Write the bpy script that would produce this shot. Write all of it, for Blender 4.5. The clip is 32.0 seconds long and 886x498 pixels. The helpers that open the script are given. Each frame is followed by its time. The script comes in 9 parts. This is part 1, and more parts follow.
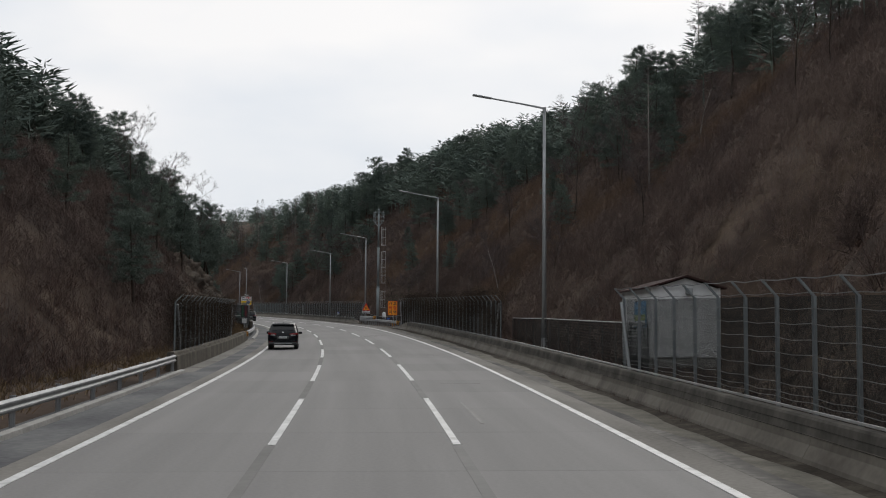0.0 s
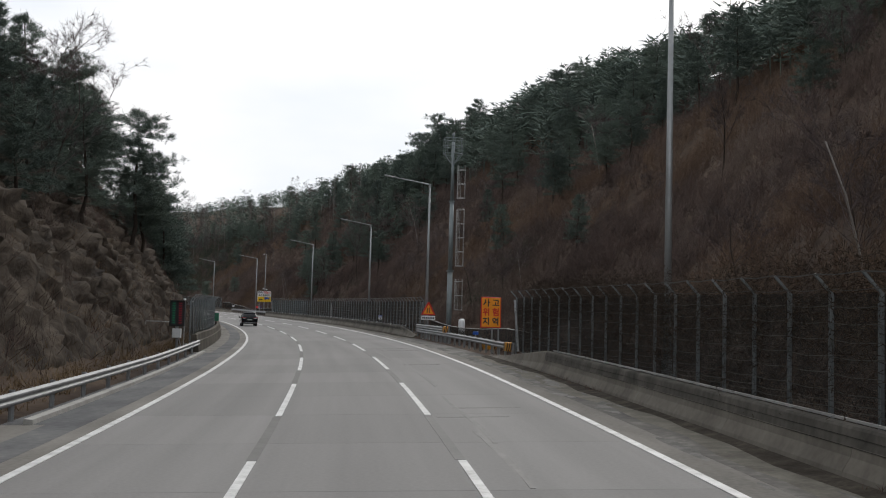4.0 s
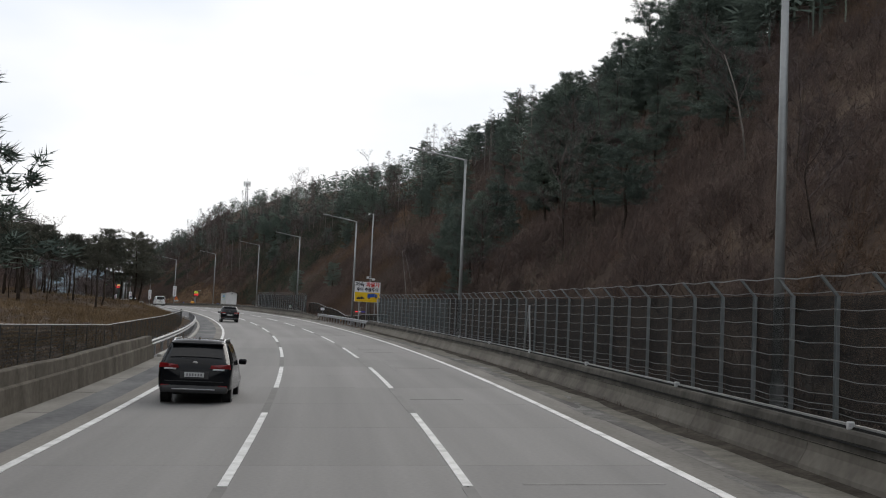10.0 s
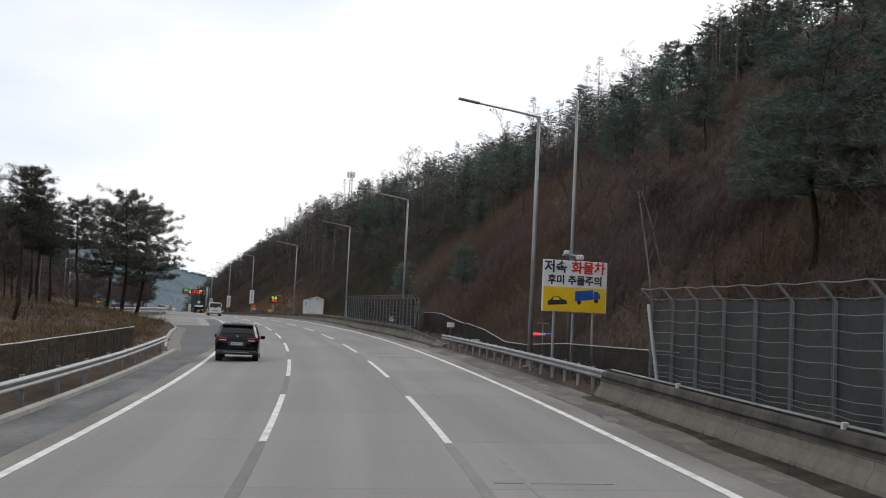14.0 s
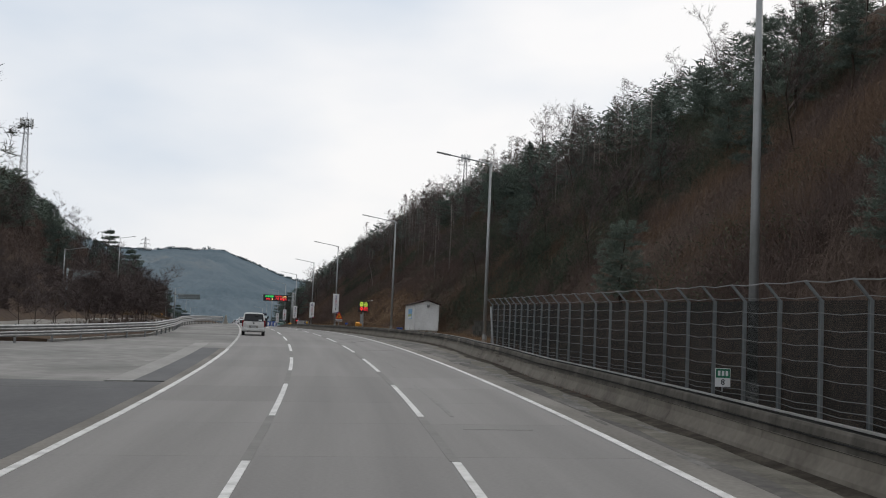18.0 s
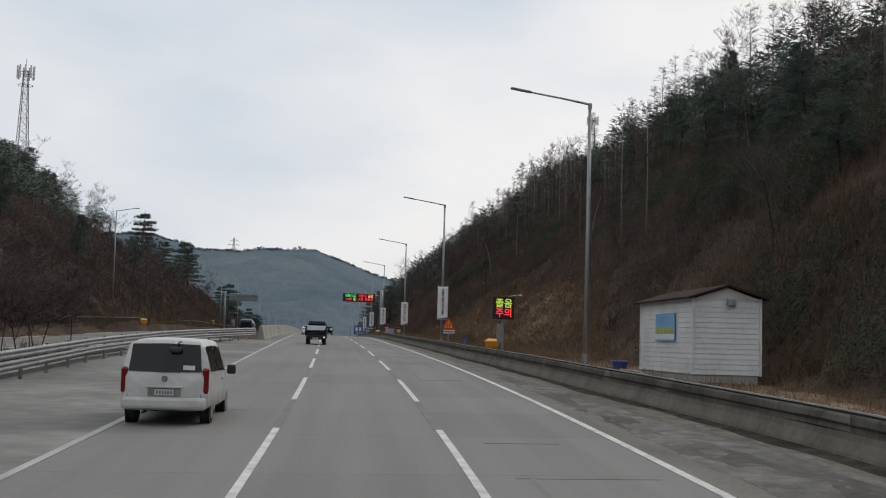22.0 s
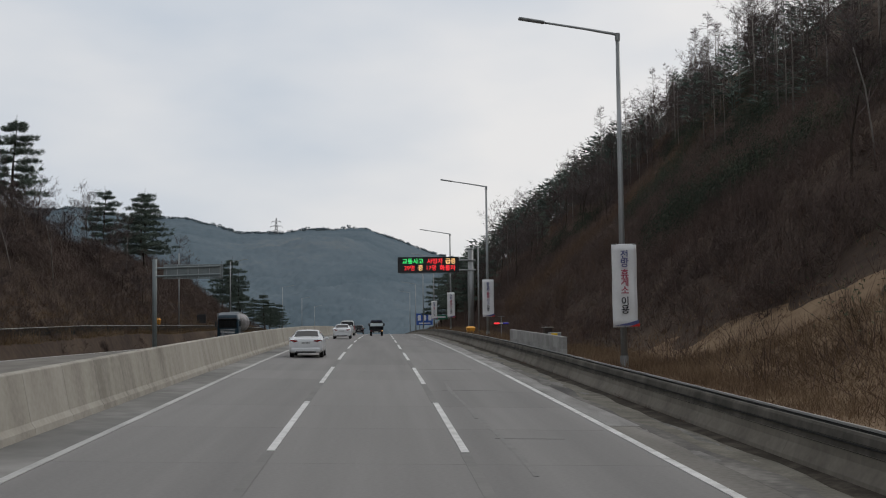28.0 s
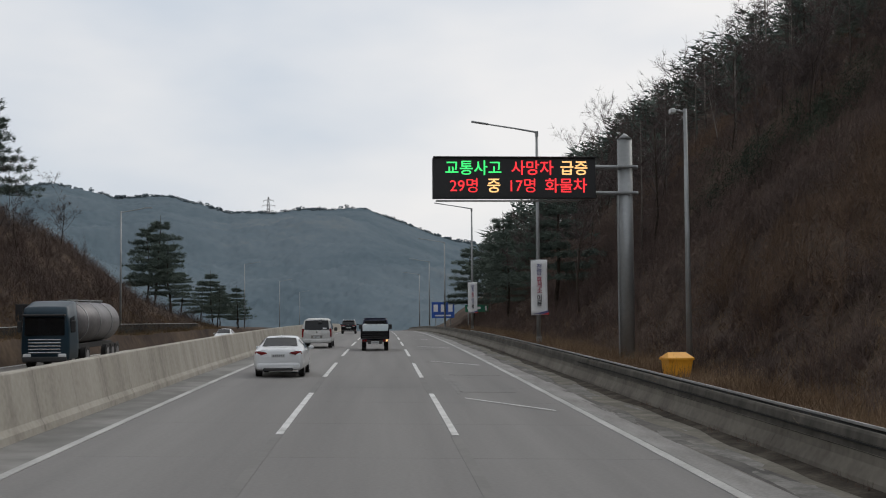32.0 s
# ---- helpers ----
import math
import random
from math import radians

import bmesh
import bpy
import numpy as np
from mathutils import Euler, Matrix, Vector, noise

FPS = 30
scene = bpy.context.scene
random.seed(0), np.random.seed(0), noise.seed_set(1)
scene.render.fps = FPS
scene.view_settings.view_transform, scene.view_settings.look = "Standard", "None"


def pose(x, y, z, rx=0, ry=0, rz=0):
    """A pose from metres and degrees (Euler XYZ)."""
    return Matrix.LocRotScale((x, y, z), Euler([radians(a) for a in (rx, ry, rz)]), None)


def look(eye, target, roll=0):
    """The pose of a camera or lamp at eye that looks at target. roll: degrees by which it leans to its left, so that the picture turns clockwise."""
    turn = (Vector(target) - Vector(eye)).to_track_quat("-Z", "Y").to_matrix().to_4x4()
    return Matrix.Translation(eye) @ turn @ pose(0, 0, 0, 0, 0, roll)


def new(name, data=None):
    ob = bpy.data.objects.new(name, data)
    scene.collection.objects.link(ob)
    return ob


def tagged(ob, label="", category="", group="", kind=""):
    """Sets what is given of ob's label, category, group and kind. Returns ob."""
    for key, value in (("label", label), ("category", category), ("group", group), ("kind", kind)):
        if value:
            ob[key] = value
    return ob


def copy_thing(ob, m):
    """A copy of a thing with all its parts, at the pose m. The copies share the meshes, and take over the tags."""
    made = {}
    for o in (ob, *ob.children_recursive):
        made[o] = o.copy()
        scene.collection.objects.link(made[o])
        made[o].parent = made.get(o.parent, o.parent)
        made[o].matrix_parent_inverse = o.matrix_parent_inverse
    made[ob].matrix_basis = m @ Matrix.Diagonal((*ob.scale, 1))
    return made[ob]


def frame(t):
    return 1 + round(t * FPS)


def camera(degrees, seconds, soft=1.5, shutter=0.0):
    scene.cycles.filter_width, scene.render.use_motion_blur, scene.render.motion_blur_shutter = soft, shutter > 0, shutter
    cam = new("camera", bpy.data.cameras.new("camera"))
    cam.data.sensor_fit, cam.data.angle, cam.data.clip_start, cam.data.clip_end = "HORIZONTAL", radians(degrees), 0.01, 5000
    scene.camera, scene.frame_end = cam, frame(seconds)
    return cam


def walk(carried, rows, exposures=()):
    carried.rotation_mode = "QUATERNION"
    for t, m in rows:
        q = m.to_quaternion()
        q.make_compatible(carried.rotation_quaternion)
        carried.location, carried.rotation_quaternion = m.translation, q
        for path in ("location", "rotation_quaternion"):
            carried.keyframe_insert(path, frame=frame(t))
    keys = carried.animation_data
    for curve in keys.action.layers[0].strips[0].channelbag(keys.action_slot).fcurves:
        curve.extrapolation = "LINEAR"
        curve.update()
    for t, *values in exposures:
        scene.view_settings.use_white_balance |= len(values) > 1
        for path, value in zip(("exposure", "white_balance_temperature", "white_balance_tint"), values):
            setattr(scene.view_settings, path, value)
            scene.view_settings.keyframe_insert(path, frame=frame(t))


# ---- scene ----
FOV = 40.6
cam = camera(FOV, 32.0, soft=1.1, shutter=0.0)
# seconds, place, turn (Euler XYZ in degrees)
PATH = [
    (0.0, 1.891, -3.818, 2.597, 94.357, -0.412, -3.296),
    (0.5, 1.879, 5.544, 2.861, 94.351, -0.566, -3.173),
    (1.0, 1.838, 14.874, 3.123, 94.343, -0.764, -3.024),
    (1.5, 1.761, 24.166, 3.384, 94.343, -0.875, -2.876),
    (2.0, 1.642, 33.520, 3.644, 94.342, -0.987, -2.659),
    (2.5, 1.447, 43.000, 3.907, 94.349, -1.101, -2.359),
    (3.0, 1.187, 52.421, 4.170, 94.370, -1.252, -1.998),
    (3.5, 0.876, 61.596, 4.428, 94.373, -1.409, -1.461),
    (4.0, 0.495, 70.561, 4.681, 94.376, -1.562, -0.922),
    (4.5, 0.045, 79.412, 4.933, 94.379, -1.714, -0.403),
    (5.0, -0.474, 88.246, 5.186, 94.363, -1.900, 0.099),
    (5.5, -1.067, 97.159, 5.439, 94.346, -2.091, 0.590),
    (6.0, -1.741, 106.247, 5.696, 94.329, -2.286, 1.084),
    (6.5, -2.572, 115.546, 5.955, 94.333, -2.753, 1.590),
    (7.0, -3.485, 124.884, 6.209, 94.326, -3.101, 2.134),
    (7.5, -4.419, 134.120, 6.456, 94.338, -3.016, 2.521),
    (8.0, -5.457, 143.450, 6.700, 94.349, -2.930, 2.969),
    (8.5, -6.516, 153.080, 6.951, 94.329, -2.776, 3.507),
    (9.0, -7.722, 162.813, 7.201, 94.330, -2.622, 4.156),
    (9.5, -9.102, 172.370, 7.449, 94.339, -2.550, 4.962),
    (10.0, -10.549, 181.539, 7.694, 94.347, -2.479, 5.685),
    (10.5, -12.099, 190.236, 7.931, 94.406, -2.688, 6.511),
    (11.0, -13.747, 198.948, 8.174, 94.465, -2.897, 7.289),
    (11.5, -15.574, 208.104, 8.434, 94.392, -2.754, 8.035),
    (12.0, -17.540, 217.415, 8.699, 94.318, -2.610, 8.836),
    (12.5, -19.576, 226.544, 8.960, 94.395, -2.678, 9.412),
    (13.0, -21.722, 235.669, 9.221, 94.472, -2.745, 9.958),
    (13.5, -23.987, 245.010, 9.490, 94.472, -2.661, 10.503),
    (14.0, -26.367, 254.363, 9.765, 94.481, -2.563, 11.072),
    (14.5, -28.811, 263.496, 10.039, 94.502, -2.518, 11.720),
    (15.0, -31.313, 272.422, 10.312, 94.522, -2.475, 12.374),
    (15.5, -33.891, 281.214, 10.588, 94.536, -2.480, 13.031),
    (16.0, -36.565, 289.944, 10.867, 94.543, -2.543, 13.661),
    (16.5, -39.350, 298.686, 11.150, 94.550, -2.605, 14.267),
    (17.0, -42.271, 307.511, 11.440, 94.557, -2.668, 14.871),
    (17.5, -45.301, 316.458, 11.737, 94.590, -2.536, 15.586),
    (18.0, -48.422, 325.349, 12.031, 94.581, -2.353, 16.297),
    (18.5, -51.645, 334.015, 12.312, 94.565, -2.465, 16.956),
    (19.0, -54.932, 342.578, 12.586, 94.551, -2.578, 17.592),
    (19.5, -58.298, 351.177, 12.857, 94.443, -2.574, 18.234),
    (20.0, -61.764, 359.787, 13.125, 94.355, -2.500, 18.861),
    (20.5, -65.292, 368.376, 13.391, 94.375, -2.230, 19.388),
    (21.0, -68.897, 376.930, 13.657, 94.395, -1.959, 19.901),
    (21.5, -72.568, 385.452, 13.921, 94.414, -1.747, 20.441),
    (22.0, -76.305, 393.932, 14.182, 94.400, -1.513, 20.957),
    (22.5, -80.129, 402.349, 14.431, 94.331, -1.472, 21.404),
    (23.0, -84.001, 410.719, 14.668, 94.262, -1.431, 21.800),
    (23.5, -87.809, 419.102, 14.893, 94.191, -1.088, 22.070),
    (24.0, -91.662, 427.457, 15.105, 94.119, -0.736, 22.310),
    (24.5, -95.642, 435.758, 15.302, 93.986, -0.595, 22.621),
    (25.0, -99.658, 444.052, 15.487, 93.853, -0.454, 22.865),
    (25.5, -103.745, 452.350, 15.660, 93.782, -0.181, 23.189),
    (26.0, -107.899, 460.747, 15.824, 93.710, 0.094, 23.460),
    (26.5, -112.174, 469.306, 15.981, 93.645, 0.258, 23.496),
    (27.0, -116.534, 478.012, 16.133, 93.585, 0.416, 23.560),
    (27.5, -120.958, 486.810, 16.277, 93.524, 0.576, 23.637),
    (28.0, -125.419, 495.651, 16.414, 93.463, 0.737, 23.682),
    (28.5, -129.887, 504.486, 16.547, 93.419, 0.767, 23.697),
    (29.0, -134.335, 513.266, 16.676, 93.382, 0.748, 23.717),
    (29.5, -138.697, 521.986, 16.797, 93.339, 0.821, 23.626),
    (30.0, -143.050, 530.670, 16.913, 93.297, 0.893, 23.527),
    (30.5, -147.416, 539.365, 17.024, 93.201, 0.896, 23.558),
    (31.0, -151.764, 548.014, 17.121, 93.083, 0.867, 23.565),
    (31.5, -156.125, 556.528, 17.204, 92.958, 0.651, 23.633),
    (32.0, -160.451, 564.980, 17.270, 92.833, 0.435, 23.671),
]
EXPOSURES = [(0.0, 0.33), (2.0, 0.45), (3.0, 0.50), (6.0, 0.64), (8.0, 0.66), (10.0, 0.57), (13.0, 0.60), (14.0, 0.62), (17.0, 0.54), (20.0, 0.04), (22.0, 0.24), (24.0, 0.10), (26.0, 0.20), (29.0, 0.06), (32.0, 0.22)]
walk(cam, [(r[0], pose(*r[1:])) for r in PATH], EXPOSURES)

# ---- world: an overcast winter sky over a weak wide sun ----
SUN_ELEV, SUN_AZ = radians(38), radians(20)
world = bpy.data.worlds.new("overcast")
scene.world = world
world.use_nodes = True
wn, wl = world.node_tree.nodes, world.node_tree.links
wn.clear()
w_out = wn.new("ShaderNodeOutputWorld")
w_bg = wn.new("ShaderNodeBackground")
w_sky = wn.new("ShaderNodeTexSky")
w_sky.sky_type = "NISHITA"
w_sky.sun_disc = False
w_sky.sun_elevation, w_sky.sun_rotation = SUN_ELEV, SUN_AZ
w_sky.air_density, w_sky.dust_density = 1.0, 3.0
w_co = wn.new("ShaderNodeTexCoord")
w_map = wn.new("ShaderNodeMapping")
w_map.inputs["Scale"].default_value = (1.6, 1.6, 4.0)
w_noise = wn.new("ShaderNodeTexNoise")
w_noise.inputs["Scale"].default_value = 1.4
w_noise.inputs["Detail"].default_value = 5.0
w_noise.inputs["Roughness"].default_value = 0.45
w_ramp = wn.new("ShaderNodeValToRGB")
w_ramp.color_ramp.elements[0].position, w_ramp.color_ramp.elements[0].color = 0.39, (0.70, 0.765, 0.85, 1)
w_ramp.color_ramp.elements[1].position, w_ramp.color_ramp.elements[1].color = 0.61, (0.985, 0.975, 0.975, 1)
w_mix = wn.new("ShaderNodeMix")
w_mix.data_type = "RGBA"
w_mix.inputs[0].default_value = 0.93
w_dim = wn.new("ShaderNodeVectorMath")
w_dim.operation = "SCALE"
w_dim.inputs["Scale"].default_value = 0.10
wl.new(w_sky.outputs[0], w_dim.inputs[0])
wl.new(w_co.outputs["Generated"], w_map.inputs[0])
wl.new(w_map.outputs[0], w_noise.inputs["Vector"])
wl.new(w_noise.outputs["Fac"], w_ramp.inputs[0])
wl.new(w_dim.outputs[0], w_mix.inputs[6])
wl.new(w_ramp.outputs[0], w_mix.inputs[7])
wl.new(w_mix.outputs[2], w_bg.inputs["Color"])
w_bg.inputs["Strength"].default_value = 0.77
wl.new(w_bg.outputs[0], w_out.inputs["Surface"])

sun = new("sun", bpy.data.lights.new("sun", "SUN"))
sun.data.energy, sun.data.angle, sun.data.color = 0.8, radians(30), (1.0, 0.96, 0.90)
sun.matrix_world = look((0, 0, 100), (-100 * math.sin(SUN_AZ) * math.cos(SUN_ELEV), -100 * math.cos(SUN_AZ) * math.cos(SUN_ELEV), 100 - 100 * math.sin(SUN_ELEV)))

# ---- the line of the road: bend (1/km, every 20 m), grade (%, every 40 m) and cross-fall (%, every 40 m), from -40 m on ----
BEND = [-0.226, -0.256, -0.287, -0.413, -0.707, -0.962, -0.900, -0.836, -0.926, -1.125, -1.540, -1.334, -1.107, -1.281, -1.153, -1.245, -1.323, -1.208, -1.186, -1.137, -1.028, -0.980, -0.890, -0.682, -0.564, -0.295, -0.076, -0.188, -0.065, -0.100, -0.070, 0.010, 0.130, 0.036, 0.096, 0.037, 0.022, -0.023, -0.033, -0.058, -0.054, -0.056, -0.035, -0.029, -0.020, -0.017, -0.012, -0.009, -0.004, -0.002]
GRADE = [2.84, 2.80, 2.73, 2.81, 2.73, 2.51, 2.81, 2.81, 3.03, 3.15, 2.92, 2.88, 2.32, 1.74, 1.37, 1.17, 0.50, 0.04, -0.42, -0.85, -1.23, -1.55, -1.80, -2.00, -2.16, -2.29]
FALL = [0.05, 0.06, 0.90, 2.15, 3.71, 3.55, 3.39, 3.14, 2.56, 2.78, 2.59, 1.73, 0.52, -1.23, -2.61, -2.71, -2.16, -1.73, -1.02, -0.59, -0.33, -0.18, -0.10, -0.06, -0.03, -0.02]
S_FIRST = -40.0
R_S = np.arange(-160.0, 1400.1, 2.0)
r_k = np.interp(R_S, S_FIRST + 20 * np.arange(len(BEND)), BEND) * 1e-3
r_g = np.interp(R_S, S_FIRST + 40 * np.arange(len(GRADE)), GRADE) * 1e-2
r_f = np.interp(R_S, S_FIRST + 40 * np.arange(len(FALL)), FALL) * 1e-2


def summed(v):
    out = np.concatenate([[0], np.cumsum((v[1:] + v[:-1]) / 2 * 2.0)])
    return out - out[80]


r_head = summed(r_k)
r_x, r_y, r_z = summed(np.sin(r_head)), summed(np.cos(r_head)), summed(r_g)


def place(s, d, h=0.0, tilt=True):
    """Arrays or numbers: metres along the road, to its right, and up, to world x, y, z."""
    s, d = np.asarray(s, float), np.asarray(d, float)
    a = np.interp(s, R_S, r_head)
    f = np.interp(s, R_S, r_f) * np.clip(d, -12, 13)
    return np.stack(np.broadcast_arrays(np.interp(s, R_S, r_x) + d * np.cos(a), np.interp(s, R_S, r_y) - d * np.sin(a),
                                        np.interp(s, R_S, r_z) + f + h), -1)


def heading(s):
    return float(np.interp(s, R_S, r_head))


def stand(s, d, h=0.0, turn=0.0):
    """An upright pose whose y runs along the road, x to its right; turn in degrees, to the left."""
    return Matrix.Translation(place(s, d, h)) @ Matrix.Rotation(-heading(s) + radians(turn), 4, "Z")


# ---- materials ----
def shade(name, colors, scale=1.0, rough=0.8, metal=0.0, bump=0.0, fine=8.0, contrast=0.5, island=0.0, spec=0.5, object_random=0.0, stretch=(1, 1, 1), emit=None, along=False):
    """A node material: a ramp of colours over two scales of noise, with relief. scale: features per metre."""
    m = bpy.data.materials.new(name)
    m.use_nodes = True
    n, l = m.node_tree.nodes, m.node_tree.links
    b = n["Principled BSDF"]
    geo = n.new("ShaderNodeNewGeometry")
    mp = n.new("ShaderNodeMapping")
    mp.inputs["Scale"].default_value = stretch
    where = geo.outputs["Position"]
    if along:
        # metres along the road, across it and up
        at = n.new("ShaderNodeAttribute")
        at.attribute_name = "along"
        where = at.outputs["Vector"]
    l.new(where, mp.inputs[0])
    big, small = n.new("ShaderNodeTexNoise"), n.new("ShaderNodeTexNoise")
    big.inputs["Scale"].default_value, small.inputs["Scale"].default_value = scale, scale * fine
    big.inputs["Detail"].default_value, small.inputs["Detail"].default_value = 5, 3
    l.new(mp.outputs[0], big.inputs["Vector"])
    l.new(where if along else mp.outputs[0], small.inputs["Vector"])
    add = n.new("ShaderNodeMath")
    add.operation = "MULTIPLY_ADD"
    l.new(small.outputs["Fac"], add.inputs[0])
    add.inputs[1].default_value = 0.45
    l.new(big.outputs["Fac"], add.inputs[2])
    last = add.outputs[0]
    for amount, src in ((island, geo.outputs["Random Per Island"]), (object_random, None)):
        if amount:
            if src is None:
                src = n.new("ShaderNodeObjectInfo").outputs["Random"]
            k = n.new("ShaderNodeMath")
            k.operation = "MULTIPLY_ADD"
            sh = n.new("ShaderNodeMath")
            sh.operation = "SUBTRACT"
            l.new(src, sh.inputs[0])
            sh.inputs[1].default_value = 0.5
            l.new(sh.outputs[0], k.inputs[0])
            k.inputs[1].default_value = amount
            l.new(last, k.inputs[2])
            last = k.outputs[0]
    ramp = n.new("ShaderNodeValToRGB")
    e = ramp.color_ramp.elements
    lo, hi = 0.725 - contrast / 2, 0.725 + contrast / 2
    e[0].position, e[-1].position = max(lo, 0), min(hi, 1)
    e[0].color, e[-1].color = (*colors[0], 1), (*colors[-1], 1)
    for i, c in enumerate(colors[1:-1], 1):
        e.new(lo + (hi - lo) * i / (len(colors) - 1)).color = (*c, 1)
    l.new(last, ramp.inputs[0])
    l.new(ramp.outputs[0], b.inputs["Base Color"])
    b.inputs["Roughness"].default_value, b.inputs["Metallic"].default_value = rough, metal
    b.inputs["Specular IOR Level"].default_value = spec
    if bump:
        bp = n.new("ShaderNodeBump")
        bp.inputs["Strength"].default_value, bp.inputs["Distance"].default_value = 0.6, bump
        l.new(add.outputs[0], bp.inputs["Height"])
        l.new(bp.outputs[0], b.inputs["Normal"])
    if emit:
        b.inputs["Emission Color"].default_value, b.inputs["Emission Strength"].default_value = (*emit[0], 1), emit[1]
    return m


M = {}
M["slab"] = shade("concrete_slab", [(0.164, 0.158, 0.153), (0.196, 0.189, 0.182), (0.226, 0.218, 0.210)], 0.9, 0.85, 0, 0.002, 14, 0.62, object_random=0.22, spec=0.3, stretch=(0.035, 1.0, 1.0), along=True)
M["asphalt"] = shade("old_asphalt", [(0.040, 0.041, 0.044), (0.074, 0.075, 0.078), (0.112, 0.112, 0.112), (0.155, 0.152, 0.146)], 0.55, 0.85, 0, 0.004, 9, 0.55, spec=0.3, stretch=(0.45, 1.0, 1.0), along=True)
M["shoulder"] = shade("shoulder_concrete", [(0.110, 0.103, 0.092), (0.175, 0.164, 0.147), (0.238, 0.226, 0.204)], 0.7, 0.92, 0, 0.004, 12, 0.55, spec=0.2, stretch=(0.22, 1.0, 1.0), along=True)
M["paint"] = shade("road_paint_white", [(0.36, 0.355, 0.34), (0.56, 0.555, 0.54), (0.68, 0.675, 0.66)], 2.0, 0.6, 0, 0.001, 9, 0.5)
M["faded_paint"] = shade("faded_road_paint", [(0.24, 0.236, 0.226), (0.37, 0.365, 0.352), (0.50, 0.494, 0.48)], 1.3, 0.7, 0, 0.001, 9, 0.6, stretch=(0.3, 1, 1), along=True)
M["joint"] = shade("joint_filler", [(0.05, 0.048, 0.045), (0.10, 0.097, 0.09)], 1.0, 0.8, 0, 0.002)
M["old_wall"] = shade("dirty_old_concrete", [(0.046, 0.040, 0.033), (0.092, 0.081, 0.066), (0.150, 0.134, 0.110)], 0.9, 0.92, 0, 0.006, 7, 0.6, object_random=0.12, spec=0.15, stretch=(1.2, 0.4, 0.4), along=True)
M["barrier"] = shade("barrier_concrete", [(0.088, 0.078, 0.066), (0.146, 0.132, 0.111), (0.196, 0.180, 0.154)], 0.7, 0.9, 0, 0.004, 8, 0.6, object_random=0.12, spec=0.2, stretch=(0.9, 0.4, 0.4), along=True)
M["median"] = shade("median_concrete", [(0.25, 0.232, 0.20), (0.36, 0.337, 0.293), (0.43, 0.405, 0.36)], 0.8, 0.9, 0, 0.003, 9, 0.55, object_random=0.16, spec=0.2, stretch=(1.4, 0.3, 0.3), along=True)
M["earth"] = shade("hill_earth", [(0.022, 0.017, 0.014), (0.045, 0.032, 0.025), (0.073, 0.052, 0.038), (0.116, 0.086, 0.059)], 0.12, 0.98, 0, 0.15, 14, 0.6, spec=0.1)
M["steel"] = shade("galvanised_steel", [(0.20, 0.205, 0.21), (0.31, 0.315, 0.32)], 1.5, 0.55, 0.55, 0, 6, 0.5)
M["pole"] = shade("pole_steel", [(0.24, 0.25, 0.25), (0.33, 0.34, 0.345)], 0.8, 0.5, 0.6, 0, 9, 0.5)


M["gutter"] = shade("damp_patched_shoulder", [(0.040, 0.038, 0.036), (0.072, 0.068, 0.063), (0.110, 0.102, 0.092), (0.190, 0.180, 0.162)], 0.7, 0.85, 0, 0.005, 6, 0.46, spec=0.25, stretch=(0.35, 1, 1), along=True)
M["tar"] = shade("tar_seal", [(0.128, 0.123, 0.116), (0.178, 0.172, 0.163)], 2.0, 0.7, 0, 0.001)
M["yard"] = shade("yard_concrete", [(0.114, 0.113, 0.107), (0.185, 0.181, 0.172), (0.290, 0.282, 0.268)], 0.13, 0.9, 0, 0.004, 10, 0.5, spec=0.25)
M["kerb"] = shade("kerb_concrete", [(0.24, 0.23, 0.21), (0.36, 0.35, 0.325)], 1.2, 0.9, 0, 0.003, 8, 0.5, object_random=0.2)
M["panel"] = shade("panel_concrete", [(0.19, 0.188, 0.18), (0.28, 0.277, 0.267), (0.36, 0.356, 0.345)], 0.8, 0.85, 0, 0.002, 9, 0.55, object_random=0.3)
M["worn_yard"] = shade("pale_worn_concrete", [(0.20, 0.196, 0.186), (0.26, 0.254, 0.242), (0.32, 0.313, 0.298)], 0.5, 0.9, 0, 0.003, 9, 0.5, spec=0.2, stretch=(0.4, 1, 1), along=True)
M["dark_yard"] = shade("smooth_dark_asphalt", [(0.072, 0.073, 0.076), (0.092, 0.093, 0.096), (0.118, 0.118, 0.118)], 0.4, 0.85, 0, 0.002, 12, 0.6, spec=0.3, stretch=(0.4, 1, 1), along=True)
M["gutter_pale"] = shade("pale_gutter_concrete", [(0.125, 0.117, 0.103), (0.182, 0.172, 0.154), (0.230, 0.219, 0.199)], 0.8, 0.92, 0, 0.004, 9, 0.55, spec=0.2, stretch=(0.4, 1, 1), along=True)
M["rubber"] = shade("black_rubber", [(0.008, 0.008, 0.008), (0.018, 0.018, 0.017)], 3, 0.9, spec=0.08)
M["post"] = shade("fence_steel", [(0.130, 0.147, 0.151), (0.205, 0.222, 0.228)], 1.0, 0.55, 0.3, 0, 7, 0.5, object_random=0.15)
M["post_dark"] = shade("dull_fence_wire", [(0.045, 0.046, 0.044), (0.085, 0.085, 0.080)], 2.0, 0.7, 0.2)
M["wire"] = shade("fence_wire", [(0.15, 0.156, 0.156), (0.24, 0.245, 0.245)], 2.0, 0.5, 0.3)
M["net"] = shade("fence_net", [(0.014, 0.017, 0.017), (0.026, 0.030, 0.029)], 0.5, 0.8, 0.0, 0, 6, 0.5, spec=0.05)
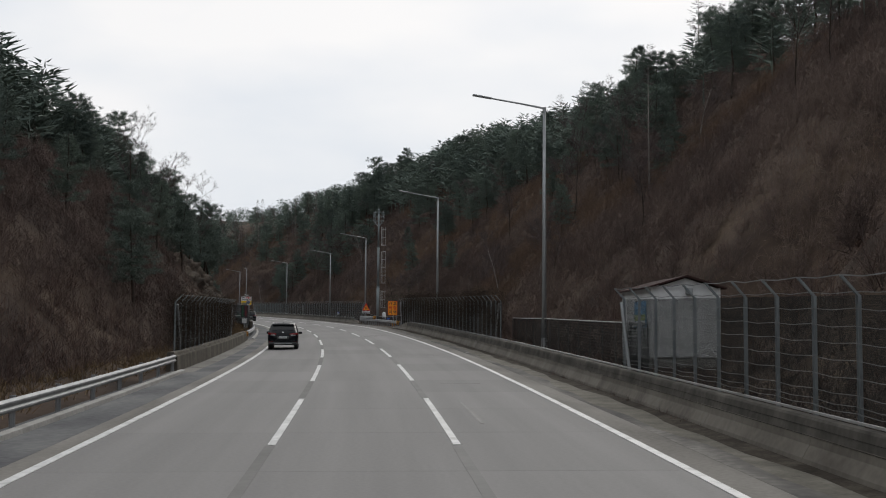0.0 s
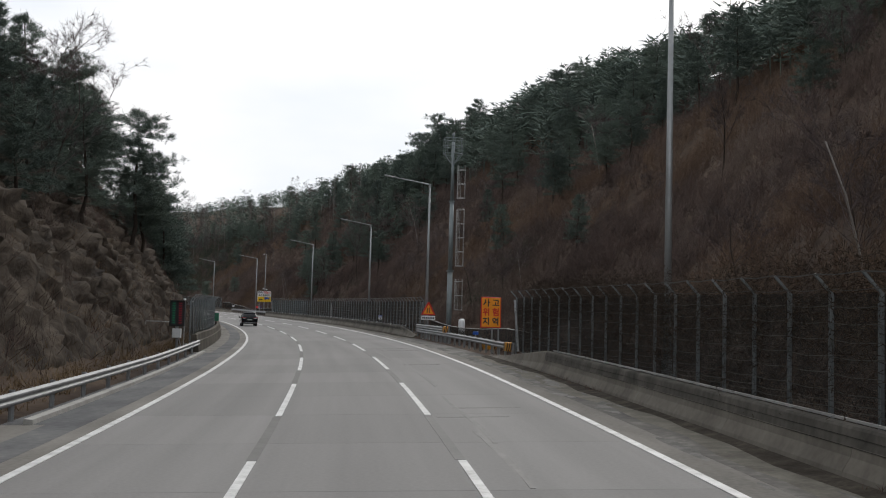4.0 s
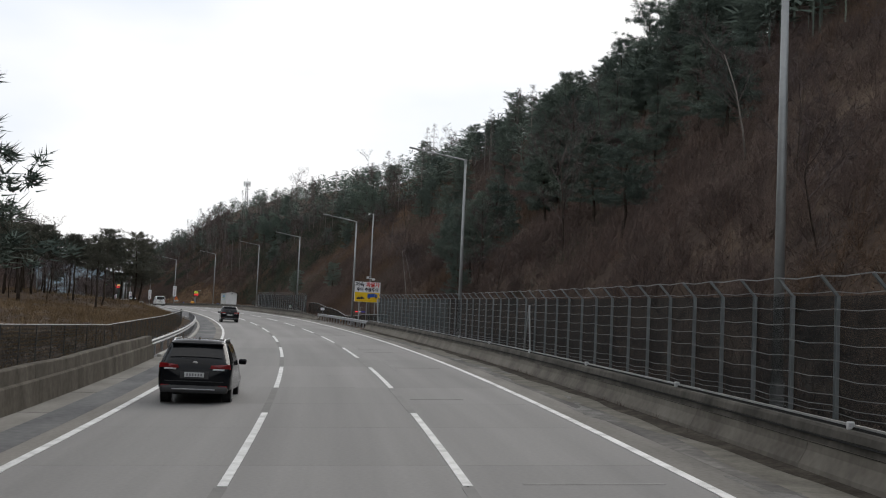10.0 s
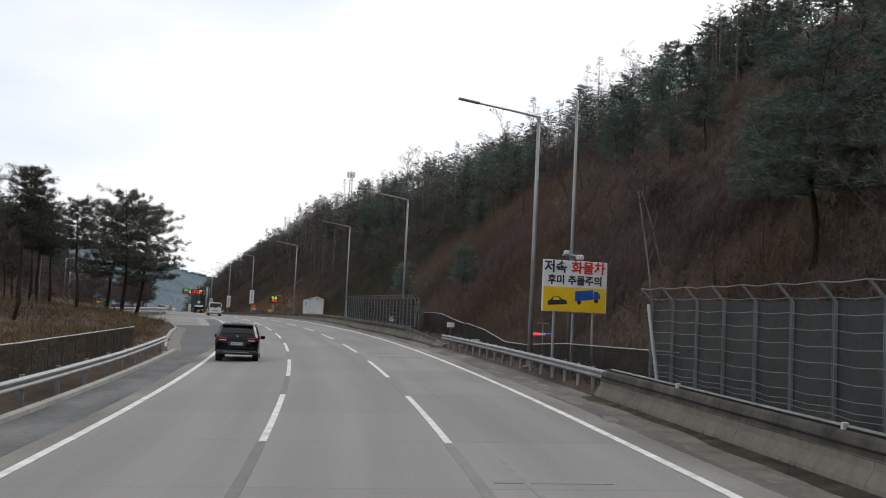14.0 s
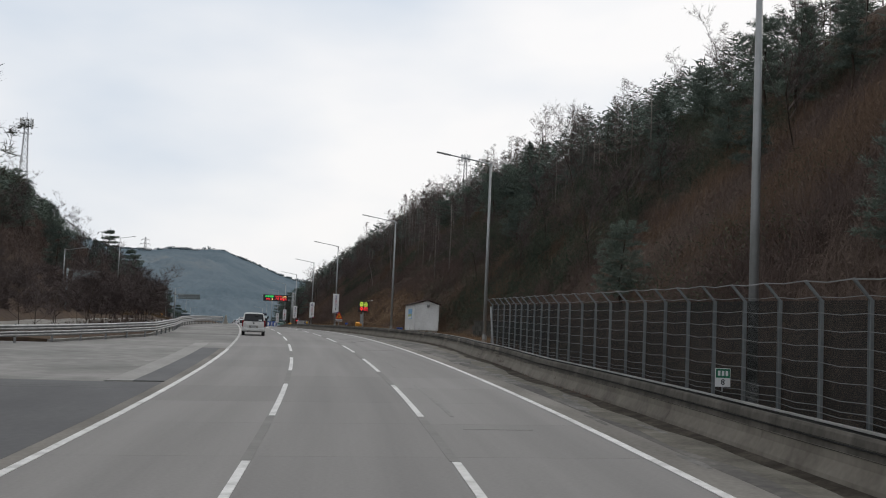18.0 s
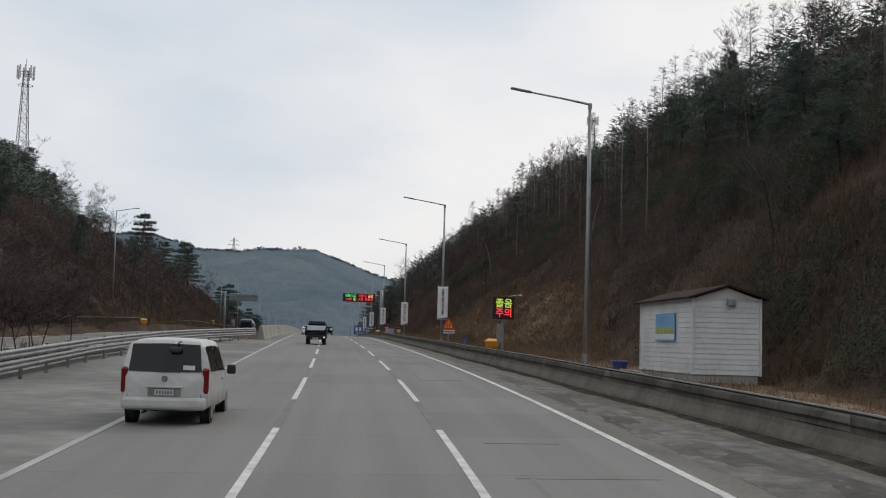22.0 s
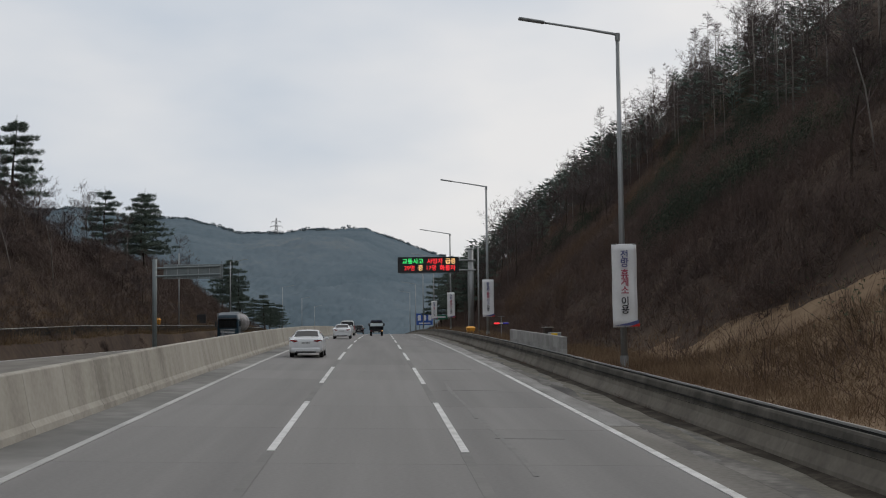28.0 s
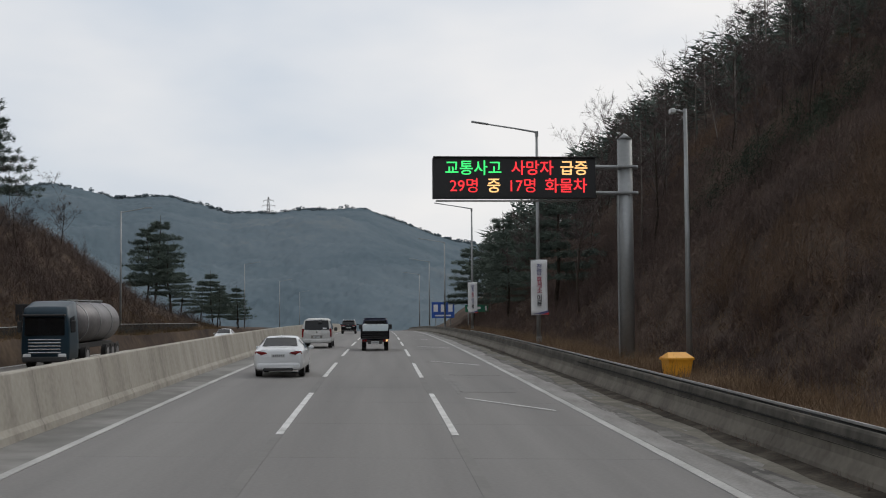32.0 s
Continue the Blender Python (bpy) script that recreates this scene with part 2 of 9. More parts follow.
M["teal_net"] = shade("teal_fence_net", [(0.026, 0.040, 0.042), (0.050, 0.068, 0.070)], 0.35, 0.8, 0.0, 0, 5, 0.5, spec=0.2)
M["rock"] = shade("cliff_rock", [(0.016, 0.012, 0.010), (0.036, 0.028, 0.021), (0.062, 0.048, 0.036), (0.100, 0.080, 0.060)], 0.55, 0.95, 0, 0.35, 5, 0.55, spec=0.15)
M["white_metal"] = shade("white_sheet_metal", [(0.50, 0.51, 0.51), (0.66, 0.665, 0.66)], 1.0, 0.5, 0, 0, 8, 0.5)
M["siding"] = shade("white_siding", [(0.52, 0.525, 0.52), (0.68, 0.685, 0.68)], 0.9, 0.6, 0, 0.001, 8, 0.5)
M["maroon"] = shade("maroon_roof_sheet", [(0.026, 0.014, 0.013), (0.052, 0.029, 0.026)], 1.2, 0.9, spec=0.12)
M["orange"] = shade("sign_orange", [(0.78, 0.27, 0.012), (0.88, 0.34, 0.02)], 1.5, 0.4)
M["red"] = shade("sign_red", [(0.50, 0.022, 0.015), (0.62, 0.03, 0.02)], 2.0, 0.4)
M["black"] = shade("matt_black", [(0.010, 0.010, 0.011), (0.022, 0.022, 0.024)], 2.0, 0.6)
M["ink"] = shade("sign_ink", [(0.018, 0.018, 0.025), (0.03, 0.03, 0.04)], 2.0, 0.5)
M["navy"] = shade("sign_navy_ink", [(0.07, 0.08, 0.20), (0.10, 0.11, 0.26)], 2.0, 0.5)
M["yellow"] = shade("sign_yellow", [(0.72, 0.45, 0.012), (0.82, 0.54, 0.02)], 1.5, 0.4)
M["plum"] = shade("sign_plum_ink", [(0.32, 0.03, 0.07), (0.42, 0.05, 0.10)], 2.0, 0.5)
M["blue"] = shade("sign_blue", [(0.015, 0.07, 0.33), (0.025, 0.10, 0.42)], 1.5, 0.4)
M["green"] = shade("sign_green", [(0.01, 0.13, 0.07), (0.02, 0.18, 0.10)], 1.5, 0.4)
M["white"] = shade("sign_white", [(0.66, 0.665, 0.67), (0.76, 0.765, 0.77)], 1.5, 0.45)
M["sandbox"] = shade("orange_plastic", [(0.62, 0.25, 0.014), (0.78, 0.37, 0.022)], 1.2, 0.5)
M["pipe"] = shade("pale_pipe", [(0.34, 0.34, 0.33), (0.48, 0.48, 0.47)], 1.0, 0.55, 0.3)
M["led_red"] = shade("led_red", [(0.2, 0.01, 0.01), (0.3, 0.02, 0.02)], 5, 0.5, emit=((1.0, 0.035, 0.045), 1.05))
M["led_green"] = shade("led_green", [(0.01, 0.2, 0.05), (0.02, 0.3, 0.08)], 5, 0.5, emit=((0.06, 1.0, 0.22), 0.9))
M["led_amber"] = shade("led_amber", [(0.3, 0.2, 0.05), (0.4, 0.3, 0.1)], 5, 0.5, emit=((1.0, 0.55, 0.22), 1.1))
M["led_lime"] = shade("led_lime", [(0.2, 0.3, 0.02), (0.3, 0.4, 0.05)], 5, 0.5, emit=((0.62, 0.9, 0.10), 0.6))
M["dim_green"] = shade("dim_led_green", [(0.003, 0.036, 0.018), (0.006, 0.054, 0.027)], 5, 0.5, emit=((0.02, 0.30, 0.16), 0.12))
M["dim_red"] = shade("dim_led_red", [(0.060, 0.004, 0.007), (0.084, 0.006, 0.012)], 5, 0.5, emit=((0.50, 0.02, 0.05), 0.10))
M["seal"] = shade("joint_seal", [(0.105, 0.10, 0.095), (0.15, 0.144, 0.136)], 0.8, 0.8, 0, 0.001)
M["dusty_paint"] = shade("dusty_worn_paint", [(0.135, 0.130, 0.122), (0.21, 0.203, 0.192), (0.30, 0.292, 0.277)], 1.6, 0.85, 0, 0.001, 9, 0.5, stretch=(0.25, 1, 1), along=True)

M["stain"] = shade("mould_stained_concrete", [(0.040, 0.037, 0.032), (0.082, 0.076, 0.066), (0.138, 0.127, 0.110)], 0.8, 0.95, 0, 0.004, 7, 0.55, spec=0.15, stretch=(1.0, 0.4, 0.4), along=True)
M["dirt"] = shade("road_dirt", [(0.022, 0.018, 0.014), (0.045, 0.038, 0.030), (0.085, 0.074, 0.060)], 1.6, 0.98, 0, 0.02, 7, 0.5, spec=0.1)
M["grit"] = shade("pale_road_grit", [(0.090, 0.083, 0.070), (0.140, 0.130, 0.110), (0.195, 0.182, 0.155)], 1.2, 0.97, 0, 0.01, 9, 0.5, spec=0.1)
M["old_seal"] = shade("faded_joint_seal", [(0.135, 0.130, 0.124), (0.175, 0.169, 0.16)], 0.8, 0.8, 0, 0.001)
M["stone"] = shade("dark_retaining_stone", [(0.026, 0.025, 0.022), (0.050, 0.049, 0.043), (0.082, 0.080, 0.070)], 1.2, 0.95, 0, 0.03, 6, 0.5, object_random=0.45, spec=0.15)
M["chrome_grey"] = shade("reflector_lens", [(0.40, 0.41, 0.42), (0.52, 0.53, 0.54)], 6.0, 0.25)
M["rust"] = shade("rusty_brown_steel", [(0.030, 0.020, 0.016), (0.060, 0.042, 0.034)], 1.5, 0.8)
M["crust"] = shade("pale_dried_crust", [(0.096, 0.092, 0.085), (0.150, 0.144, 0.135), (0.225, 0.218, 0.205)], 1.6, 0.95, 0, 0.003, 9, 0.45, spec=0.1)


# ---- meshes ----
class Shape:
    """Gathers boxes, tubes and sheets into one mesh."""

    def __init__(self):
        self.v, self.f, self.along = [], [], []

    def add(self, verts, faces, m=None, along=()):
        k = len(self.v)
        self.along += along
        if m is not None:
            verts = [m @ Vector(p) for p in verts]
        self.v += [tuple(p) for p in verts]
        self.f += [tuple(i + k for i in q) for q in faces]
        return self

    def box(self, c, size, bev=0.0, m=None):
        x, y, z = (q / 2 for q in size)
        b = min(bev, x * .9, y * .9, z * .9)
        if b <= 0:
            vs = [(c[0] + i * x, c[1] + j * y, c[2] + k * z) for i in (-1, 1) for j in (-1, 1) for k in (-1, 1)]
            return self.add(vs, [(0, 1, 3, 2), (4, 6, 7, 5), (0, 4, 5, 1), (2, 3, 7, 6), (0, 2, 6, 4), (1, 5, 7, 3)], m)
        bm = bmesh.new()
        bmesh.ops.create_cube(bm, size=1)
        for v in bm.verts:
            v.co = Vector((c[0] + v.co.x * 2 * x, c[1] + v.co.y * 2 * y, c[2] + v.co.z * 2 * z))
        bmesh.ops.bevel(bm, geom=bm.edges[:], offset=b, segments=2, affect="EDGES", profile=0.5)
        return self.take(bm, m)

    def take(self, bm, m=None):
        bm.verts.index_update()
        self.add([v.co.copy() for v in bm.verts], [[v.index for v in f.verts] for f in bm.faces], m)
        bm.free()
        return self

    def tube(self, pts, r, n=8, caps=True, m=None):
        """A tube along points; r a number or one per point."""
        pts = [Vector(p) for p in pts]
        rs = r if isinstance(r, (list, tuple)) else [r] * len(pts)
        vs, fs = [], []
        for i, p in enumerate(pts):
            t = (pts[min(i + 1, len(pts) - 1)] - pts[max(i - 1, 0)]).normalized()
            a = t.orthogonal().normalized() if abs(t.z) < 0.99 else Vector((1, 0, 0))
            if abs(t.z) < 0.99:
                a = t.cross(Vector((0, 0, 1))).normalized()
            b = t.cross(a).normalized()
            for j in range(n):
                w = 2 * math.pi * j / n
                vs.append(p + (a * math.cos(w) + b * math.sin(w)) * rs[i])
        for i in range(len(pts) - 1):
            for j in range(n):
                fs.append((i * n + j, i * n + (j + 1) % n, (i + 1) * n + (j + 1) % n, (i + 1) * n + j))
        if caps:
            fs += [tuple(range(n - 1, -1, -1)), tuple(range((len(pts) - 1) * n, len(pts) * n))]
        return self.add(vs, fs, m)

    def plate(self, outline, depth, m=None):
        """An outline in x, z, given a depth along y (from 0 to depth)."""
        k = len(outline)
        vs = [(x, 0, z) for x, z in outline] + [(x, depth, z) for x, z in outline]
        fs = [tuple(range(k)), tuple(range(2 * k - 1, k - 1, -1))] + [(i, i + k, (i + 1) % k + k, (i + 1) % k) for i in range(k)]
        return self.add(vs, fs, m)

    def mesh(self, name, material, smooth=False):
        me = bpy.data.meshes.new(name)
        me.from_pydata(self.v, [], self.f)
        if len(self.along) == len(self.v):
            me.attributes.new("along", "FLOAT_VECTOR", "POINT").data.foreach_set("vector", [c for p in self.along for c in p])
        if material:
            me.materials.append(material)
        if smooth:
            me.polygons.foreach_set("use_smooth", [True] * len(me.polygons))
        me.update()
        return me


def grid_mesh(name, pts, material, smooth=True):
    """A sheet from an array of rows x columns x 3."""
    a, b = pts.shape[:2]
    i = np.arange(a * b).reshape(a, b)
    q = np.stack([i[:-1, :-1], i[:-1, 1:], i[1:, 1:], i[1:, :-1]], -1).reshape(-1, 4)
    me = bpy.data.meshes.new(name)
    me.from_pydata(pts.reshape(-1, 3).tolist(), [], q.tolist())
    me.materials.append(material)
    if smooth:
        me.polygons.foreach_set("use_smooth", [True] * len(me.polygons))
    me.update()
    return me


def part(name, shape, material, parent=None, label="", m=None, smooth=False):
    me = shape if isinstance(shape, bpy.types.Mesh) else shape.mesh(name, material, smooth)
    ob = new(name, me)
    if parent:
        ob.parent = parent
    if m is not None:
        ob.matrix_basis = m
    return tagged(ob, label) if label else ob


def thing(name, label, category, group="", kind="", m=None):
    ob = tagged(new(name), label, category, group, kind)
    ob.empty_display_size = 0.2
    if m is not None:
        ob.matrix_basis = m
    return ob


def sweep(profile, s0, s1, step=4.0, closed=True, caps=True):
    """A shape swept along the road: profile as (d, h) pairs, or a function of s that gives them."""
    n = max(2, int(abs(s1 - s0) / step) + 1)
    sh = Shape()
    rows, along = [], []
    for s in np.linspace(s0, s1, n):
        pr = profile(s) if callable(profile) else profile
        rows.append([tuple(place(s, d, h)) for d, h in pr])
        along += [(float(s), float(d), float(h)) for d, h in pr]
    k = len(rows[0])
    vs = [p for r in rows for p in r]
    fs = []
    for i in range(n - 1):
        for j in range(k if closed else k - 1):
            fs.append((i * k + j, i * k + (j + 1) % k, (i + 1) * k + (j + 1) % k, (i + 1) * k + j))
    if closed and caps:
        fs += [tuple(range(k - 1, -1, -1)), tuple(range((n - 1) * k, n * k))]
    return sh.add(vs, fs, along=along)


def ease(x, a, b):
    t = np.clip((np.asarray(x, float) - a) / (b - a), 0, 1)
    return t * t * (3 - 2 * t)


def roughly(s, d, scale, seed=0.0):
    """Smooth noise over the plan, about -1 to 1, from a few waves."""
    s, d = np.asarray(s, float) / scale, np.asarray(d, float) / scale
    return (np.sin(s * 1.7 + 1.3 * np.sin(d * 1.1 + seed)) + np.sin(d * 2.1 + 1.7 * np.sin(s * 0.9 + seed * 2)) + np.sin((s + d) * 1.3 + seed * 3) + 0.5 * np.sin((s * 3.1 - d * 2.7) + seed)) / 3.5


# ---- the lie of the land, as height over the road ----
def barrier_face(s):
    """Where the foot of the concrete barrier on the hill side stands."""
    return np.interp(s, [-160, 376, 390, 398, 408, 416, 428, 445, 480, 570, 1400], [9.28, 9.3, 9.95, 10.1, 10.7, 11.0, 10.95, 10.1, 9.35, 9.3, 9.3])


def other_road(s):
    """How far to the left the middle of the other carriageway lies."""
    return np.interp(s, [200, 300, 380, 440, 500, 560, 900], [80, 52, 36, 22, 16.5, 13.2, 13.2])


def other_drop(s):
    """How far the other carriageway lies below this one."""
    return 0.65 * ease(s, 540, 640)


def yard_edge(s):
    """How far to the left the paving reaches: a turning yard opens between the island's kerb and the double rail."""
    return np.interp(s, [-160, 316, 330, 345, 362, 366, 368, 370.5, 396, 404, 412, 421, 460, 493, 515, 517, 1400], [6.0, 6.0, 7.15, 8.0, 8.15, 9.2, 11.9, 30, 30, 14.2, 12.2, 10.1, 10.4, 8.7, 6.8, 6.0, 6.0])


def land(s, d):
    s, d = np.broadcast_arrays(np.asarray(s, float), np.asarray(d, float))
    bf = barrier_face(s)
    # hill side
    foot = np.interp(s, [-160, 60, 120, 160, 380, 410, 470, 520, 620, 1400], [12.5, 12.5, 13.5, 13.5, 12.8, 15.5, 15.0, 13.0, 12.6, 12.5])
    rise = np.interp(s, [-160, 0, 120, 260, 310, 400, 520, 640, 760, 1000, 1400], [0.95, 0.92, 0.84, 0.88, 0.83, 0.755, 0.76, 0.79, 0.88, 0.86, 0.8])
    crest = np.interp(s, [-160, 150, 400, 700, 900, 1400], [44, 46, 52, 66, 70, 66])
    foot = foot + 2.8 * np.exp(-((s - 39.5) / 5.0) ** 4)
    x = np.maximum(d - foot, 0)
    lim = crest - foot
    up = rise * np.where(x < lim, x, lim + 18 * (1 - np.exp(-(x - lim) / 40)))
    up = up * (0.55 + 0.45 * ease(x, 0, 6)) * (1 - 0.97 * ease(s, 770, 930)) * (1 + 0.14 * np.exp(-((s - 415) / 45) ** 2))
    gap = ease(s, 126, 129) * (1 - ease(s, 162, 166)) + ease(s, 291, 294) * (1 - ease(s, 327, 332))
    right = (0.55 - 0.50 * gap) * ease(d, bf + 0.2, bf + 1.0) + up + roughly(s, d, 9, 1.0) * 0.9 * ease(x, 1, 8) + roughly(s, d, 28, 4.0) * 2.2 * ease(x, 6, 30)
    right = np.where(d < bf + 0.15, -0.12, right)
    # the other side: cutting, low ground, then the hill beyond the other carriageway
    e = -d
    cut = 1 - ease(s, 196, 226)
    foot1 = np.interp(s, [-160, 40, 75, 190], [9.5, 9.5, 8.2, 8.2])
    x1 = np.maximum(e - foot1, 0)
    steep = np.interp(s, [-160, 40, 90, 180, 210], [0.85, 0.9, 1.25, 1.35, 1.0])
    up1 = np.where(x1 < 9, x1 * steep, 9 * steep + (x1 - 9) * 0.55)
    up1 = np.minimum(up1, 24 + 0.1 * x1) + roughly(s, d, 5, 2.0) * 0.8 * ease(x1, 0.5, 4)
    low = 0.35 * ease(e, 7, 11) + 0.9 * ease(e, 10, 30) * (1 - ease(s, 390, 470)) + roughly(s, d, 14, 3.0) * 0.25 * ease(e, 9, 14)
    mid = other_road(s)
    hill = ease(s, 395, 470) * (1 - 0.95 * ease(s, 705, 800))
    x2 = np.maximum(e - mid - 7.0, 0)
    up2 = 0.78 * np.minimum(x2, 36 + 0.2 * np.maximum(x2 - 36, 0)) + roughly(s, d, 12, 5.0) * 1.0 * ease(x2, 1, 8)
    cap = np.interp(s, [590, 655, 1400], [60.0, 10.0, 10.0])
    up2 = np.where(up2 > cap, cap + 0.06 * (up2 - cap), up2)
    left = 0.30 * ease(e, 6.3, 8) + up1 * cut + low * (1 - cut) + up2 * hill
    left = left + 0.75 * ease(s, 326, 340) * (1 - ease(s, 352, 368)) * ease(e, 9.3, 12.5)
    left = np.where(e < yard_edge(s), -0.12, left)
    left = np.where((np.abs(e - mid) < 5.6) & (s > 230), -0.16 - other_drop(s), left)
    left = np.where((s > 402) & (s < 516) & (e < mid), -0.13, left)
    return np.where(d >= 0, right, left)


def ground(s, d, lift=0.0):
    return place(s, d, land(s, d) + lift)


g_s = np.concatenate([np.arange(-150, 760, 2.5), np.arange(760, 1080, 10.0)])
g_d = np.concatenate([np.arange(-190, -94, 8.0), np.arange(-94, -20, 1.6), np.arange(-20, -5.5, 0.6), [-3.6, 0, 3.6, 7.2], np.arange(8.6, 22, 0.6), np.arange(22, 50, 1.5), np.arange(50, 190, 6.0)])
gs, gd = np.meshgrid(g_s, g_d, indexing="ij")
g_pts = ground(gs, gd)
out_of = np.maximum(np.maximum(ease(np.abs(gd), 105, 182), ease(gs, 985, 1070) * ease(np.abs(gd), 14, 40)), ease(-gs, 100, 148) * ease(np.abs(gd), 14, 40))
g_pts[..., 2] += (-3.2 - g_pts[..., 2]) * out_of
tagged(new("ground", grid_mesh("ground", g_pts, M["earth"])), "brown winter hillside earth with leaf litter and dry grass", "ground", kind="structure")


# ---- carriageway ----
LANE = 3.6
DASH_START, DASH, PERIOD = 19.7, 11.6, 20.0
road = thing("road", "three-lane concrete highway with dashed white lane lines", "road", kind="structure")
part("road_bed", sweep([(-6.05, -0.03), (9.25, -0.03), (9.25, -0.3), (-6.05, -0.3)], -150, 1070, 8), M["joint"], road)
STRIPS = [(-150, 318, -4.18, -3.63, "shoulder", "worn pale concrete strip"), (-150, 318, -5.04, -4.18, "asphalt", "dark patched asphalt gutter strip"),
          (318, 402, -4.08, -3.63, "shoulder", "narrow pale concrete strip"), (372, 402, -5.15, -4.08, "dark_yard", "dark asphalt strip"), (372, 410, -6.05, -5.15, "worn_yard", "pale worn concrete strip beside the yard"),
          (402, 1070, -4.22, -3.63, "yard", "grey worn concrete strip"), (402, 410, -5.15, -4.22, "yard", "worn grey concrete strip beside the yard"), (410, 1070, -6.05, -4.22, "yard", "worn grey concrete strip beside the yard")]
STRIPS += [(a, b, -6.05, -5.04, "gutter_pale", "pale jointed concrete gutter") for a, b in ((46, 98), (139, 239))] + [(a, b, -6.05, -5.04, "asphalt", "dark patched asphalt gutter") for a, b in ((-150, 46), (98, 139), (239, 318))]
for a, b, d0, d1, key, label in STRIPS:
    up = 0.004 if key in ("asphalt", "dark_yard") else 0.0
    part("left_shoulder", sweep([(d0, up), (d1, up), (d1, -0.05), (d0, -0.05)], a, b, 6), M[key], road, label)
part("dark_apron", sweep(lambda s: [(0.35 - float(yard_edge(s)), 0.004), (-4.08, 0.004), (-4.08, -0.05), (0.35 - float(yard_edge(s)), -0.05)], 318, 366, 2), M["dark_yard"], road, "smooth dark asphalt apron before the yard")
part("dark_apron", sweep(lambda s: [(0.35 - min(float(yard_edge(s)), 22.0), 0.004), (-4.08, 0.004), (-4.08, -0.05), (0.35 - min(float(yard_edge(s)), 22.0), -0.05)], 366, 371, 0.5), M["dark_yard"], road, "smooth dark asphalt apron before the yard")
part("dark_apron", sweep(lambda s: [(-21.6, 0.004), (-5.4 - 0.8 * (s - 371) - 0.7 * math.sin(s * 0.9) - 0.35 * math.sin(s * 2.3), 0.004), (-5.4 - 0.8 * (s - 371), -0.05), (-21.6, -0.05)], 371, 389, 0.5), M["dark_yard"], road, "smooth dark asphalt apron before the yard")
for a, b, d0, d1 in ((388, 391.5, -17.5, -8.0), (394, 396, -14.5, -7.6), (381, 386, -8.2, -6.6)):
    part("worn_patch", sweep(lambda s, a=a, b=b, d0=d0, d1=d1: [(d0 + 2.2 * math.sin(s * 1.7), 0.007), (d1 - 1.0 * abs(math.sin(s * 1.1)), 0.007), (d1 - 0.5, -0.02), (d0, -0.02)], a, b, 0.35), M["worn_yard"], road, "pale worn concrete patch")
for s0 in np.arange(50, 236, 6.2):
    if s0 < 96 or s0 > 140:
        part("gutter_joint", sweep([(-5.80, 0.005), (-5.05, 0.005), (-5.05, -0.02), (-5.80, -0.02)], s0, s0 + 0.05, 0.05), M["joint"], road)
part("right_shoulder", sweep(lambda s: [(7.24, 0.0), (8.0, 0.0), (8.0, -0.05), (7.24, -0.05)], -150, 1070, 6), M["shoulder"], road, "stained rough concrete shoulder")
part("right_shoulder", sweep(lambda s: [(8.0, 0.003), (float(barrier_face(s)) + 0.1, 0.003), (float(barrier_face(s)) + 0.1, -0.05), (8.0, -0.05)], -150, 1070, 6), M["gutter"], road, "damp dark patched asphalt shoulder")
for d, w, a, b, key in ((-3.61, 0.18, -150, 400, "paint"), (-3.64, 0.17, 400, 1070, "faded_paint"), (7.20, 0.18, -150, 566, "paint"), (7.20, 0.20, 566, 1070, "faded_paint")):
    part("edge_line", sweep([(d - w / 2, 0.012), (d + w / 2, 0.012), (d + w / 2, 0.002), (d - w / 2, 0.002)], a, b, 5), M[key], road, "worn white edge line")
for d in (0.0, LANE):
    for k in range(-4, 48):
        a = DASH_START + PERIOD * k
        part("lane_dash", sweep([(d - 0.075, 0.012), (d + 0.075, 0.012), (d + 0.075, 0.002), (d - 0.075, 0.002)], a, a + DASH, 3), M["paint"], road)
for a in (629.5, 653.5, 678.0, 703.0, 727.0):
    # thin slanting strokes of old paint, bent once
    bend = [(a, 4.50), (a - 1.3, 5.15), (a - 4.0, 6.55)]
    part("hatch_line", Shape().add([tuple(place(q, d, 0.014)) for q, d in bend] + [tuple(place(q + 0.30, d, 0.014)) for q, d in reversed(bend)], [(0, 1, 4, 5), (1, 2, 3, 4)]), M["paint"], road)
for d in (0.0, LANE):
    for k in range(-4, 34):
        a = DASH_START + PERIOD * k + DASH
        part("joint_seal", sweep([(d - 0.11, 0.006), (d + 0.08, 0.006), (d + 0.08, 0.001), (d - 0.11, 0.001)], a + 0.1, a + PERIOD - DASH - 0.1, 3), M["seal"] if a < 300 and d == 0.0 else M["old_seal"], road)
part("worn_band", sweep(lambda s: [(7.32, 0.008), (7.95 + 0.12 * math.sin(s * 0.21), 0.008), (7.95, 0.001), (7.32, 0.001)], 545, 760, 3), M["dusty_paint"], road, "pale dusty band of worn paint")
rng = random.Random(5)
for k in range(42):
    # tar patches and sealed cracks across the slabs
    s0, lane = rng.uniform(0, 680), 2
    d0 = -3.5 + 3.6 * lane + rng.uniform(0, 0.8)
    w = rng.uniform(1.4, 2.6)
    part("sealed_crack", sweep([(d0, 0.007), (d0 + w, 0.007), (d0 + w, 0.001), (d0, 0.001)], s0, s0 + rng.uniform(0.06, 0.22), 0.3), M["tar"], road)
